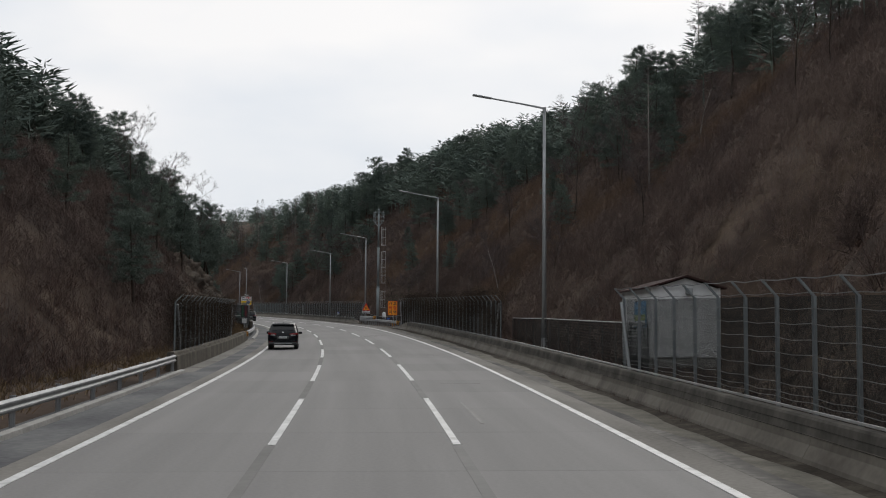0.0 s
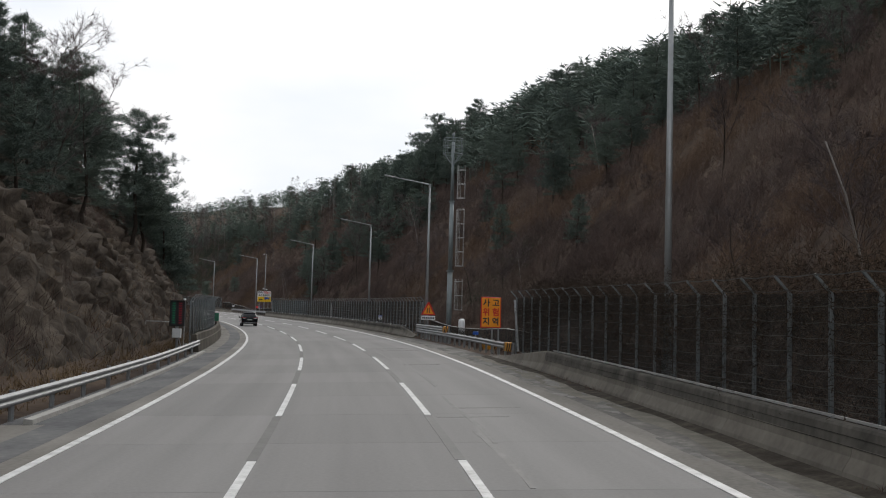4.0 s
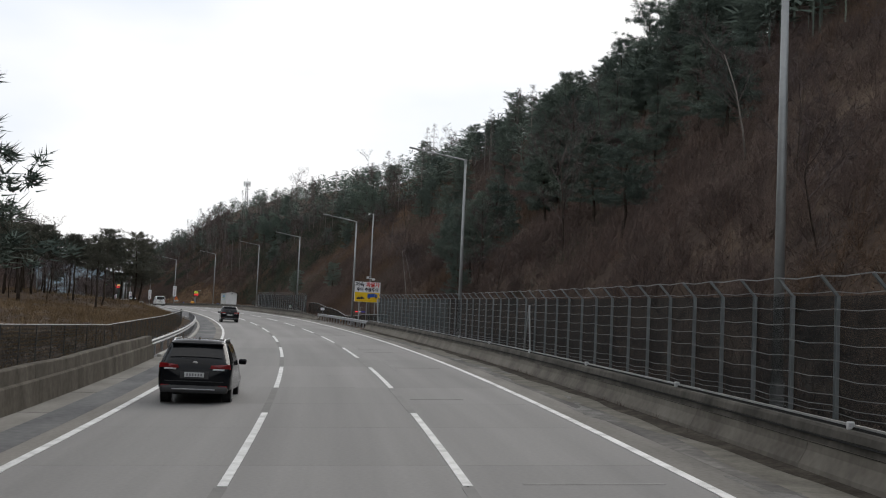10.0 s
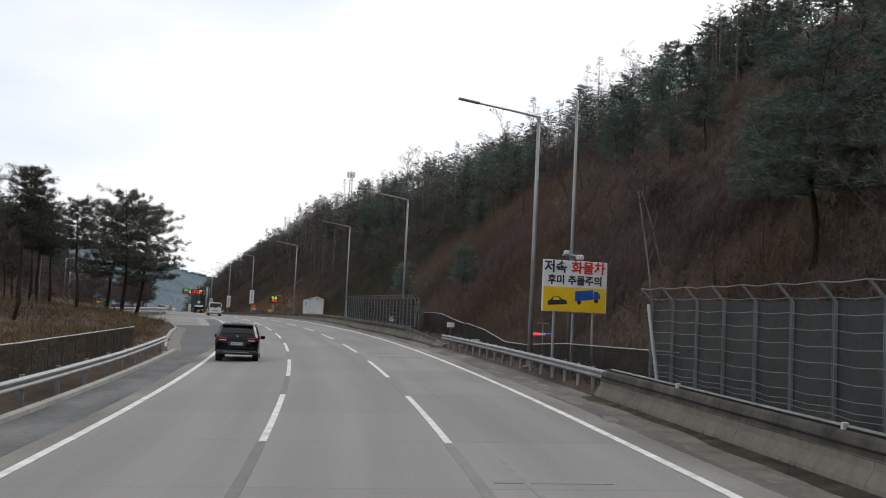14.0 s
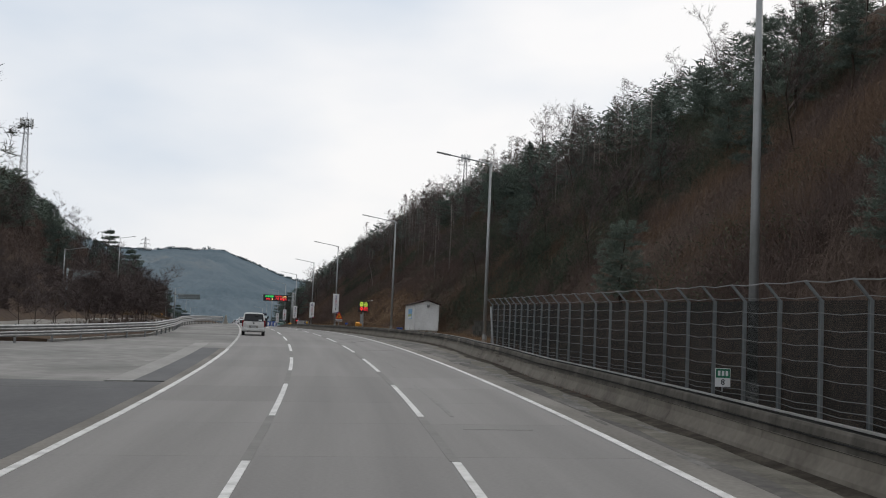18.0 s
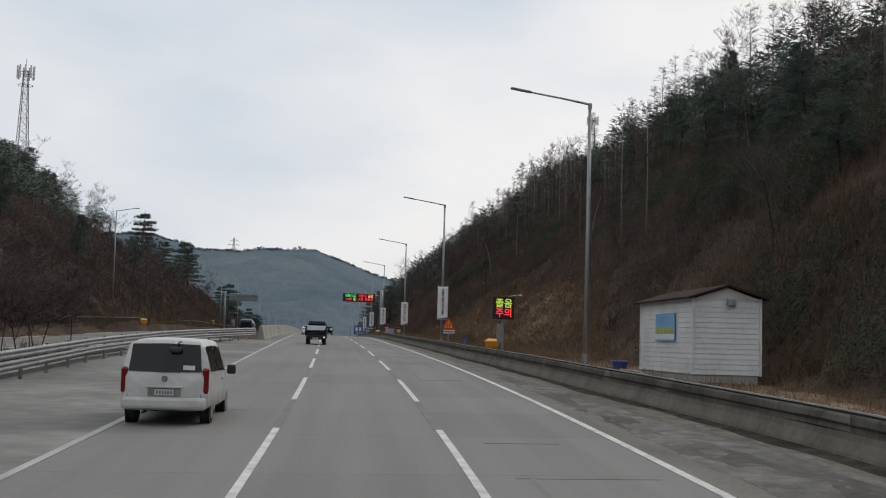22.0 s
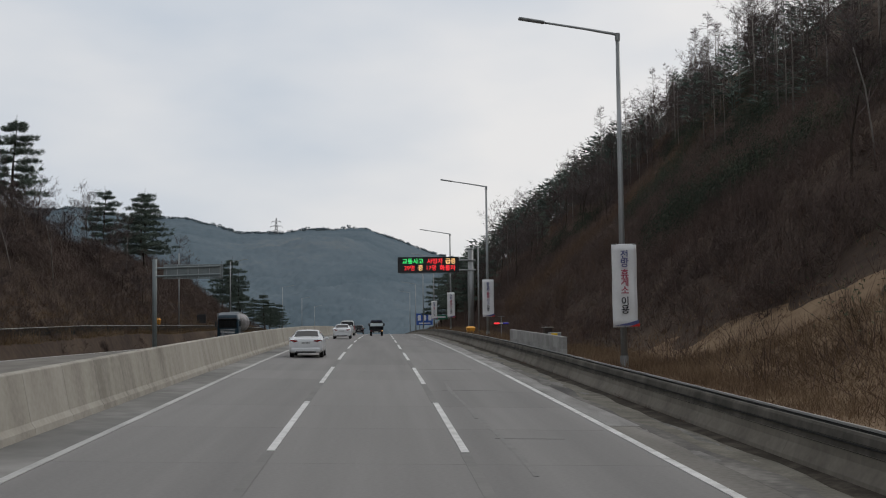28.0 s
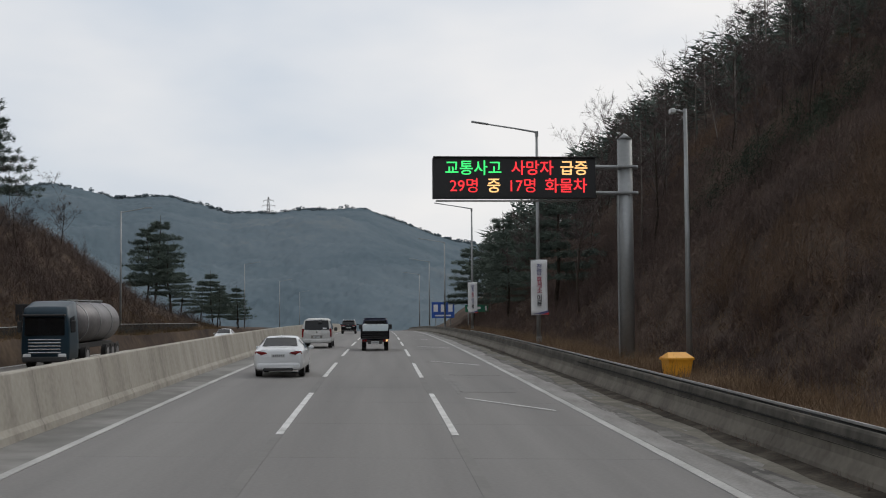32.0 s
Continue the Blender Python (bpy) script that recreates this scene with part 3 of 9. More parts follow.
for k in range(26):
    s0 = rng.uniform(0, 660)
    d0 = 4.15 + rng.uniform(0, 0.5)
    part("tar_strip", sweep(lambda q, d0=d0, s0=s0: [(d0 + 0.06 * math.sin((q - s0) * 0.5), 0.008), (d0 + 0.09 + 0.06 * math.sin((q - s0) * 0.5), 0.008), (d0 + 0.09, 0.001), (d0, 0.001)], s0, s0 + rng.uniform(6, 16), 1.5), M["tar"], road)

yard = thing("yard_pavement", "pale worn concrete turning yard beside the road", "pavement", kind="structure")
part("paving", sweep(lambda s: [(-float(yard_edge(s)) - 0.1, 0.0), (-6.05, 0.0), (-6.05, -0.1), (-float(yard_edge(s)) - 0.1, -0.1)], 316, 516, 1.0), M["yard"], yard)
part("median_paving", sweep(lambda s: [(-float(other_road(s)) + 5.3, -0.012), (-float(yard_edge(s)) + 0.2, -0.012), (-float(yard_edge(s)) + 0.2, -0.1), (-float(other_road(s)) + 5.3, -0.1)], 472, 514, 1.5), M["yard"], yard, "grey paving between the two roads")
part("earth_bed", sweep(lambda s: [(-float(other_road(s)) + 5.3, -0.012), (-float(yard_edge(s)) - 1.2, 0.22), (-float(yard_edge(s)) - 0.12, 0.16), (-float(yard_edge(s)) - 0.12, -0.1), (-float(other_road(s)) + 5.3, -0.1)], 404, 472, 1.5), M["earth"], yard, "brown earth strip between the two roads")
for q in np.arange(404.0, 508.0, 2.0):
    part("kerb_stone", sweep(lambda s: [(-float(yard_edge(s)) + 0.16, -0.05), (-float(yard_edge(s)) + 0.14, 0.15), (-float(yard_edge(s)) - 0.06, 0.17), (-float(yard_edge(s)) - 0.10, -0.05)], q + 0.006, q + 1.994, 1.0), M["kerb"], yard)
kerb_line = np.array([(318, 6.05), (330, 7.0), (345, 7.62), (355, 7.70), (361, 7.95), (364.5, 8.5), (366.6, 9.5), (367.8, 11.4), (367.2, 14.2), (363, 18.5), (356, 24)], float)
kerb_arc = np.concatenate([[0], np.cumsum(np.hypot(*np.diff(kerb_line, axis=0).T))])


def kerb_at(u):
    """Along and outward distance of the kerb's face, smoothed, and the direction away from the island."""
    q = np.array([np.interp(u + w, kerb_arc, kerb_line[:, 0]) for w in (-1.2, -0.6, 0, 0.6, 1.2)]).mean(), np.array([np.interp(u + w, kerb_arc, kerb_line[:, 1]) for w in (-1.2, -0.6, 0, 0.6, 1.2)]).mean()
    ta = np.array([np.interp(u + 0.9, kerb_arc, kerb_line[:, k]) - np.interp(u - 0.9, kerb_arc, kerb_line[:, k]) for k in (0, 1)])
    ta = ta / np.hypot(*ta)
    return q, (ta[1], -ta[0])


def kerb_piece(u0, u1, profile):
    rows = []
    for u in (u0, (u0 + u1) / 2, u1):
        (s, e), (ns, ne) = kerb_at(u)
        rows += [tuple(place(s + ns * x, -(e + ne * x), h)) for x, h in profile]
    k = len(profile)
    fs = [(i * k + j, i * k + (j + 1) % k, (i + 1) * k + (j + 1) % k, (i + 1) * k + j) for i in range(2) for j in range(k)]
    return Shape().add(rows, fs + [tuple(range(k - 1, -1, -1)), tuple(range(2 * k, 3 * k))])


kerb = thing("kerb", "pale concrete kerb stones round the earth island", "kerb", kind="structure")
for u in np.arange(0.0, kerb_arc[-1] - 1.0, 1.0):
    part("kerb_stone", kerb_piece(u + 0.004, u + 0.996, [(0.0, -0.1), (-0.02, 0.19), (-0.05, 0.22), (-0.22, 0.23), (-0.24, -0.1)]), M["kerb"], kerb)
    if u % 2 < 1:
        part("gutter_stone", kerb_piece(u + 0.004, u + 1.996, [(0.72, -0.05), (0.72, 0.008), (0.36, 0.010), (0.004, 0.016), (0.004, -0.05)]), M["gutter_pale"], kerb)

other = thing("other_carriageway", "grey concrete lanes of the opposite carriageway", "road", kind="structure")
part("lanes", sweep(lambda s: [(-float(other_road(s)) - 5.4, -other_drop(s)), (-float(other_road(s)) + 5.4, -other_drop(s)), (-float(other_road(s)) + 5.4, -0.3 - other_drop(s)), (-float(other_road(s)) - 5.4, -0.3 - other_drop(s))], 240, 1070, 6), M["shoulder"], other)
for q in (-5.1, 1.9, 4.4):
    part("edge_line", sweep(lambda s, q=q: [(-float(other_road(s)) + q, 0.014 - other_drop(s)), (-float(other_road(s)) + q + 0.15, 0.014 - other_drop(s)), (-float(other_road(s)) + q + 0.15, 0.004 - other_drop(s)), (-float(other_road(s)) + q, 0.004 - other_drop(s))], 240, 1000, 5), M["paint"], other)


# ---- barriers ----
TOP = 0.80


def barrier_top(s):
    if s < 160:
        return float(np.interp(s, [117, 122.5, 127, 131], [TOP, 0.46, 0.20, 0.07]))
    return float(np.interp(s, [164, 165, 174, 291, 327.5, 332, 345, 2000], [TOP, 0.18, TOP, TOP, 0.16, 0.42, TOP, TOP]))


def jersey(s):
    b, top = float(barrier_face(s)), barrier_top(s)
    k = top / TOP
    return [(b, -0.02), (b + 0.04, 0.12 * k), (b + 0.17, 0.34 * k), (b + 0.26, top - 0.04), (b + 0.29, top), (b + 0.48, top), (b + 0.51, top - 0.04), (b + 0.54, -0.3)]


def left_wall(s):
    w = 0.02 * math.sin(s * 0.31) + 0.015 * math.sin(s * 0.83)
    high = 1.02 if s > 120 else 0.76
    return [(-5.80, -0.02), (-5.84, 0.60), (-5.87, 0.64), (-5.93, 0.65), (-5.96, high - 0.03 + w), (-5.99, high + w), (-6.22, high + w), (-6.26, high - 0.04 + w), (-6.30, -0.3)]


barrier = thing("barrier_wall", "stained grey concrete roadside barrier in long cast bays", "barrier", kind="structure")
rails = [(-140, 131.0), (165.2, 292), (328.5, 900)]
for a, b in rails:
    n = round((b - a) / 6.0)
    for k in range(n):
        p0, p1 = a + (b - a) * k / n, a + (b - a) * (k + 1) / n
        part("bay", sweep(jersey, p0 + 0.006, p1 - 0.006, 2), M["barrier"], barrier)
    # a black cable lies along the top and another hangs on the face
part("cable", sweep(lambda s: [(float(barrier_face(s)) + 0.38, TOP + 0.002), (float(barrier_face(s)) + 0.41, TOP + 0.045), (float(barrier_face(s)) + 0.44, TOP + 0.002)], 174, 291.9, 3), M["rubber"], barrier, "black cable duct along the top")
part("cable", sweep(lambda s: [(float(barrier_face(s)) + 0.36, barrier_top(s) + 0.002), (float(barrier_face(s)) + 0.385 + 0.02 * math.sin(s * 0.9), barrier_top(s) + 0.045), (float(barrier_face(s)) + 0.41, barrier_top(s) + 0.002)], 330, 700, 3), M["rubber"], barrier, "black cable duct along the top")
part("cable", sweep(lambda s: [(float(barrier_face(s)) + 0.20, 0.60), (float(barrier_face(s)) + 0.165, 0.615), (float(barrier_face(s)) + 0.20, 0.63)], 174, 291.9, 3), M["rubber"], barrier)
part("cable", sweep(lambda s: [(float(barrier_face(s)) + 0.20, 0.60), (float(barrier_face(s)) + 0.165, 0.615), (float(barrier_face(s)) + 0.20, 0.63)], 346, 640, 3), M["rubber"], barrier)
low_wall = thing("low_wall", "weathered low concrete wall below the left fence", "wall", kind="structure")
for a, b in ((47, 97), (140, 238)):
    n = round((b - a) / 6.0)
    for k in range(n):
        part("bay", sweep(left_wall, a + (b - a) * k / n + 0.006, a + (b - a) * (k + 1) / n - 0.006, 2), M["old_wall"], low_wall)
gutter_kerb = thing("gutter_kerb", "low concrete kerb along the guardrail foot", "kerb", kind="structure")
for a, b in ((-140, 46), (98, 139), (239, 318)):
    n = round((b - a) / 3.0)
    for k in range(n):
        e = 0.0 if a > 200 else 0.22
        part("kerb_stone", sweep([(e - 5.55, -0.02), (e - 5.57, 0.11), (e - 5.76, 0.13), (e - 5.80, -0.1)], a + (b - a) * k / n + 0.01, a + (b - a) * (k + 1) / n - 0.01, 3), M["kerb"], gutter_kerb)
median = thing("median_wall", "pale cream concrete median barrier in cast bays", "barrier", kind="structure")


def median_profile(s):
    e = float(np.interp(s, [515, 580, 900], [-4.98, -4.76, -4.76]))
    return [(e, -0.02), (e - 0.03, 0.14), (e - 0.11, 0.26), (e - 0.30, 1.24), (e - 0.33, 1.27), (e - 0.50, 1.27), (e - 0.53, 1.24), (e - 0.72, 0.26), (e - 0.83, -0.3)]


s = 515.0
while s < 900:
    part("bay", sweep(median_profile, s + 0.008, s + 2.992, 3), M["median"], median)
    s += 3.0
panel_wall = thing("panel_wall", "short white-grey concrete panel wall behind the barrier", "wall", kind="structure")
for row, (h0, h1) in enumerate(((0.5, 1.02), (1.028, 1.50))):
    cuts = [568.0] + [568.0 + 1.95 * (k + (0.5 if row else 1.0)) for k in range(10)] + [588.2]
    for q, b in zip(cuts, cuts[1:]):
        if b - q > 0.1:
            part("block", sweep([(9.86, h0), (9.86, h1), (10.04, h1), (10.04, h0)], q + 0.005, b - 0.005, 2), M["panel"], panel_wall)
part("coping", sweep([(9.855, 1.506), (9.855, 1.55), (10.045, 1.55), (10.045, 1.506)], 568.0, 588.2, 2), M["panel"], panel_wall)

for a, foot_end in rails:
    b = 116.5 if a < 0 else foot_end
    # mould-stained upper face, two thin black cables, a pale conduit behind the top, dirt and grit along the foot
    part("stained_top", sweep(lambda s: [(float(barrier_face(s)) + 0.203, barrier_top(s) * 0.625), (float(barrier_face(s)) + 0.256, barrier_top(s) - 0.04), (float(barrier_face(s)) + 0.287, barrier_top(s) + 0.003), (float(barrier_face(s)) + 0.48, barrier_top(s) + 0.003), (float(barrier_face(s)) + 0.48, barrier_top(s) - 0.02), (float(barrier_face(s)) + 0.29, barrier_top(s) - 0.02)],
                              a if a < 0 else a + (5 if a < 200 else 3), b, 1.5), M["stain"], barrier, "dark mould-stained top of the wall")
    for h, d in ((0.62, 0.236), (0.47, 0.205)):
        part("cable", sweep(lambda s, h=h, d=d: [(float(barrier_face(s)) + d + 0.02, h), (float(barrier_face(s)) + d - 0.014, h + 0.013 + 0.006 * math.sin(s * 0.8)), (float(barrier_face(s)) + d + 0.02, h + 0.026)], a if a < 0 else a + (9 if a < 200 else 17), b, 3), M["rubber"], barrier)
    part("conduit", sweep(lambda s: [(float(barrier_face(s)) + 0.53, TOP + 0.01), (float(barrier_face(s)) + 0.53, TOP + 0.055), (float(barrier_face(s)) + 0.57, TOP + 0.055), (float(barrier_face(s)) + 0.57, TOP + 0.01)], a if a < 0 else a + (9 if a < 200 else 17), min(b, 700), 3), M["pipe"], barrier, "pale conduit along the wall top")
    part("dirt_line", sweep(lambda s: [(float(barrier_face(s)) - 0.36 - 0.10 * math.sin(s * 0.37) - 0.07 * math.sin(s * 1.13), 0.008), (float(barrier_face(s)) + 0.05, 0.05), (float(barrier_face(s)) + 0.05, 0.001)], a, foot_end, 1.5), M["dirt"], barrier, "dark dirt along the wall foot")
    part("grit_band", sweep(lambda s: [(float(barrier_face(s)) - 0.95 - 0.16 * math.sin(s * 0.23 + 1) - 0.10 * math.sin(s * 0.91), 0.006), (float(barrier_face(s)) - 0.10, 0.006), (float(barrier_face(s)) - 0.10, 0.001)], a, foot_end, 1.5), M["grit"], barrier, "pale sandy grit beside the wall")
for q in np.arange(172, 290, 9.4):
    t = thing("delineator", "small pale reflector block on the barrier top", "reflector", "reflectors on the barrier", m=stand(q, float(barrier_face(q)) + 0.38, TOP))
    part("body", Shape().box((0, 0, 0.06), (0.12, 0.08, 0.13), 0.02), M["white_metal"], t)
    part("lens", Shape().box((0, -0.045, 0.075), (0.08, 0.012, 0.07), 0.005), M["chrome_grey"], t)
wall = thing("retaining_wall", "dark mossy stone retaining wall under the slope", "wall", kind="structure")
for row in range(3):
    for k in range(20):
        q = 398.0 + 1.3 * k + (0.65 if row % 2 else 0)
        part("stone", sweep([(14.65 + 0.05 * row, 0.85 + 0.34 * row), (14.65 + 0.05 * row, 1.17 + 0.34 * row), (15.1, 1.17 + 0.34 * row), (15.1, 0.85 + 0.34 * row)], q + 0.012, q + 1.288, 2), M["stone"], wall)
part("coping", sweep([(14.72, 1.87), (14.72, 1.95), (15.2, 1.95), (15.2, 1.87)], 398, 424.5, 3), M["stone"], wall)
part("backing", sweep([(14.9, 0.4), (14.9, 1.86), (15.15, 1.86), (15.15, 0.4)], 398, 424.5, 3), M["stain"], wall)


# ---- street lamps: along, across, height of the knee ----
LAMPS = [(53.9, 10.8, 12.4), (105.0, 11.0, 12.4), (161.6, 9.9, 11.9), (207.0, 11.1, 11.7), (254.8, 10.9, 11.6), (306.9, 10.2, 10.9), (356.8, 10.8, 11.4), (406.2, 12.3, 12.1),
         (456.1, 12.0, 12.1), (506.0, 10.3, 12.4), (559.4, 10.7, 12.6), (610.2, 10.6, 12.4), (659.5, 10.6, 12.2), (709.0, 10.7, 12.3), (759.0, 10.7, 12.3), (809.0, 10.7, 12.3), (859.0, 10.7, 12.3)]


def street_lamp(m, z):
    """A lamp whose pole is z metres from its foot to the knee."""
    lamp = thing("street_lamp", "tall galvanised steel street lamp with a long slim arm", "street lamp", "street lamps along the road", m=m)
    part("pole", Shape().tube([(0, 0, -0.3), (0, 0, z / 2), (0, 0, z)], [0.125, 0.10, 0.07], 12), M["pole"], lamp, smooth=True)
    part("base_plate", Shape().box((0, 0, 0.03), (0.44, 0.44, 0.06), 0.01).tube([(0, 0, 0), (0, 0, 0.55)], 0.155, 12), M["pole"], lamp)
    part("arm", Shape().tube([(0.03, 0, z - 0.06), (-0.1, 0, z + 0.03), (-1.2, 0, z + 0.22), (-2.7, 0, z + 0.45)], [0.06, 0.055, 0.045, 0.038], 8), M["pole"], lamp, smooth=True)
    part("lamp_head", Shape().box((0, 0, 0), (0.95, 0.26, 0.09), 0.04, Matrix.Translation((-3.1, 0, z + 0.52)) @ Matrix.Rotation(radians(9), 4, "Y")), M["pole"], lamp)
    part("collar", Shape().tube([(0, 0, z - 0.22), (0, 0, z + 0.06)], 0.09, 10), M["pole"], lamp)
    return lamp


for s, d, h in LAMPS:
    g = max(float(land(s, d)), 0.0)
    street_lamp(stand(s, d, g), h - g)


# ---- rockfall fences ----
def rockfall_fence(name_label, s0, s1, line, side, foot=0.45, top=2.92, group="rockfall fences", pale_from=1e9, wires="wire", braces=()):
    """Posts every two metres with bent heads, nine wires and a net, on the line d = line(s)."""
    fence = thing("rockfall_fence", name_label, "fence", group)
    n = max(1, round((s1 - s0) / 1.97))
    h = top - foot
    sh = Shape()
    for off in (-0.05, 0.05):
        sh.box((0, off, h / 2 - 0.2), (0.058, 0.012, h + 0.4))
    sh.box((0, 0, h / 2 - 0.2), (0.014, 0.10, h + 0.4))
    lean = Matrix.Translation((0, 0, h)) @ Matrix.Rotation(radians(-42 * side), 4, "Y")
    sh.box((0, 0, 0.22), (0.045, 0.055, 0.46), 0.0, lean)
    sh.box((0, 0, -0.02), (0.2, 0.2, 0.03))
    me = sh.mesh("post", M["post"])
    for k in range(n + 1):
        q = s0 + (s1 - s0) * k / n
        part("post", me, None, fence, m=stand(q, line(q), foot))
    reach = 0.32
    for hh, off, r in [(foot + 0.22 + 0.29 * i, 0.07, 0.008) for i in range(9)] + [(foot + 0.62, 0.07, 0.008), (top + 0.34, reach, 0.012)]:
        pts = []
        for k in range(n):
            for q in (0, 0.5):
                w = s0 + (s1 - s0) * (k + q) / n
                pts.append(place(w, line(w) - side * off, hh - (0.035 if q else 0) + 0.006 * math.sin(k * 2.3 + hh * 9)))
        pts.append(place(s1, line(s1) - side * off, hh))
        part("wire", Shape().tube(pts, r, 3, False), M[wires], fence)
    # diagonal wire netting, the stretch before the gap greyed to teal
    for a, b, key, label in ((s0, min(s1, pale_from), "net", "fine dark green wire netting"), (max(s0, pale_from), s1, "teal_net", "weathered teal wire netting")):
        if b <= a:
            continue
        net = Shape()
        off, high = line((a + b) / 2) * 0 + side * 0.06, top - foot
        for q in np.arange(a - high, b, 0.04):
            for turn in (1, -1):
                # clip each slanting strand to the ends of the stretch
                u0, u1 = max(0.0, (a - q) / high), min(1.0, (b - q) / high)
                if u1 - u0 < 0.02:
                    continue
                ends = [(q + u * high, foot + (u if turn > 0 else 1 - u) * high) for u in (u0, u1)]
                net.add([tuple(place(p + w, line(p) + off, z)) for (p, z), w in ((ends[0], -0.008), (ends[0], 0.008), (ends[1], 0.008), (ends[1], -0.008))], [(0, 1, 2, 3)])
        part("netting", net, M[key], fence, label)
    for e, inner in ((s0, 1), (s1, -1)):
        part("stay", Shape().tube([place(e + inner * 1.25, line(e) - side * 0.10, foot), place(e, line(e) - side * 0.10, top - 0.1)], 0.05, 6), M["pole"], fence, "slanting steel end stay")
    for e in braces:
        for lean in (-0.75, 0.75):
            part("brace", Shape().tube([place(e + lean, line(e) - side * 0.14, foot), place(e, line(e) - side * 0.10, top - 0.25)], 0.035, 6), M["pole"], fence, "slanting steel brace")
    return fence


def behind(s):
    return float(barrier_face(s)) + 0.72


rockfall_fence("long grey steel rockfall fence with wires and netting", -30, 33.6, behind, 1)
rockfall_fence("dark ivy-hung steel rockfall fence on the barrier", 63.4, 126.3, behind, 1, wires="post_dark")
rockfall_fence("long grey steel rockfall fence with wires and netting", 164.0, 288.5, behind, 1, pale_from=254.0, braces=(230.0,))
rockfall_fence("short grey steel rockfall fence with wires and netting", 343.2, 395.0, behind, 1)
rockfall_fence("dark steel rockfall fence on a low wall", 51.0, 84.0, lambda s: -6.5, -1, 0.5, 2.9, wires="post_dark")
rockfall_fence("greenish steel rockfall fence on a low wall", 142.0, 199.0, lambda s: -6.5, -1, 0.6, 3.0, pale_from=0.0, wires="post_dark")


# ---- guardrails ----
W_BEAM = [(0.0, 0.0), (0.035, 0.015), (0.08, 0.055), (0.08, 0.095), (0.03, 0.135), (0.03, 0.175), (0.08, 0.215), (0.08, 0.255), (0.035, 0.295), (0.0, 0.31)]


def guardrail(label, pts, side, heights=(0.46,), striped=(), spacing=2.0):
    """A W-beam rail on round posts; pts are (along, across); side: +1 if the road lies to its left."""
    rail = thing("guardrail", label, "guardrail", "guardrails")
    ss, dd = np.array([p[0] for p in pts], float), np.array([p[1] for p in pts], float)
    arc = np.concatenate([[0], np.cumsum(np.hypot(np.diff(ss), np.diff(dd)))])
    n = max(2, round(arc[-1] / spacing))
    qs = np.interp(np.linspace(0, arc[-1], n + 1), arc, ss)
    ds = np.interp(np.linspace(0, arc[-1], n + 1), arc, dd)
    top = max(heights) + 0.33
    post = Shape().tube([(0, 0, -0.3), (0, 0, top)], 0.07, 10).tube([(0, 0, top), (0, 0, top + 0.02)], 0.075, 10).mesh("post", M["steel"])
    for q, d in zip(qs, ds):
        part("post", post, None, rail, m=stand(q, d + side * 0.16, 0))
    for h in heights:
        vs, fs = [], []
        prof = [(x, z) for x, z in W_BEAM] + [(x - 0.006, z) for x, z in reversed(W_BEAM)]
        k = len(prof)
        m = max(2, int(arc[-1] / 1.5))
        for i, u in enumerate(np.linspace(0, arc[-1], m + 1)):
            q, d = np.interp(u, arc, ss), np.interp(u, arc, dd)
            for x, z in prof:
                vs.append(tuple(place(q, d + side * (0.08 - x), h + z)))
        for i in range(m):
            for j in range(k):
                fs.append((i * k + j, i * k + (j + 1) % k, (i + 1) * k + (j + 1) % k, (i + 1) * k + j))
        fs += [tuple(range(k - 1, -1, -1)), tuple(range(m * k, m * k + k))]
        part("rail", Shape().add(vs, fs), M["steel"], rail)
    for at, d, h in striped:
        cap = part("end_marker", Shape().box((0, 0, 0), (0.30, 0.66, 0.42), 0.04), M["sandbox"], rail, "yellow and black striped end marker", m=stand(at, d - side * 0.04, h + 0.15))
        for k in range(3):
            part("stripe", Shape().add([(-0.155 * side, -0.30 + 0.2 * k, -0.2), (-0.155 * side, -0.19 + 0.2 * k, -0.2), (-0.155 * side, -0.08 + 0.2 * k, 0.2), (-0.155 * side, -0.19 + 0.2 * k, 0.2)], [(0, 1, 2, 3)]), M["black"], cap)
            part("stripe", Shape().add([(-0.14 + 0.1 * k, -0.334, -0.2), (-0.08 + 0.1 * k, -0.334, -0.2), (-0.02 + 0.1 * k, -0.334, 0.2), (-0.08 + 0.1 * k, -0.334, 0.2)], [(0, 1, 2, 3)]), M["black"], cap)
    return rail


guardrail("galvanised W-beam guardrail on steel posts", [(-140, -5.72), (30, -5.74), (47, -5.86)], -1, heights=(0.37,), spacing=4.0)
guardrail("galvanised W-beam guardrail below the rock cutting", [(95, -5.9), (120, -5.75), (141, -5.80)], -1, heights=(0.37,), striped=((95.4, -5.9, 0.37),), spacing=4.0)
guardrail("galvanised W-beam guardrail beside the grass bank", [(222, -6.25), (240, -6.05), (300, -5.9), (318, -6.1)], -1, striped=((222.3, -6.25, 0.5),), spacing=4.0)
guardrail("W-beam guardrail with striped end in the hill-side gap", [(126.5, 9.75), (165, 9.6)], 1, striped=((126.8, 9.75, 0.46),))
guardrail("short upper W-beam rail with striped end", [(150, 9.72), (165, 9.6)], 1, heights=(0.80,), striped=((150.2, 9.72, 0.80),))
guardrail("W-beam guardrail in the gap before the truck sign", [(292.5, 9.75), (329.3, 9.5)], 1)
guardrail("double W-beam guardrail round the turning yard", [(396, -16.4), (404, -13.6), (412, -11.5), (421, -9.5), (440, -9.3), (460, -9.7), (480, -9.1), (493, -8.0), (505, -6.7), (514, -5.75)], -1, heights=(0.40, 0.76), striped=((396.6, -16.3, 0.5),), spacing=4.0)


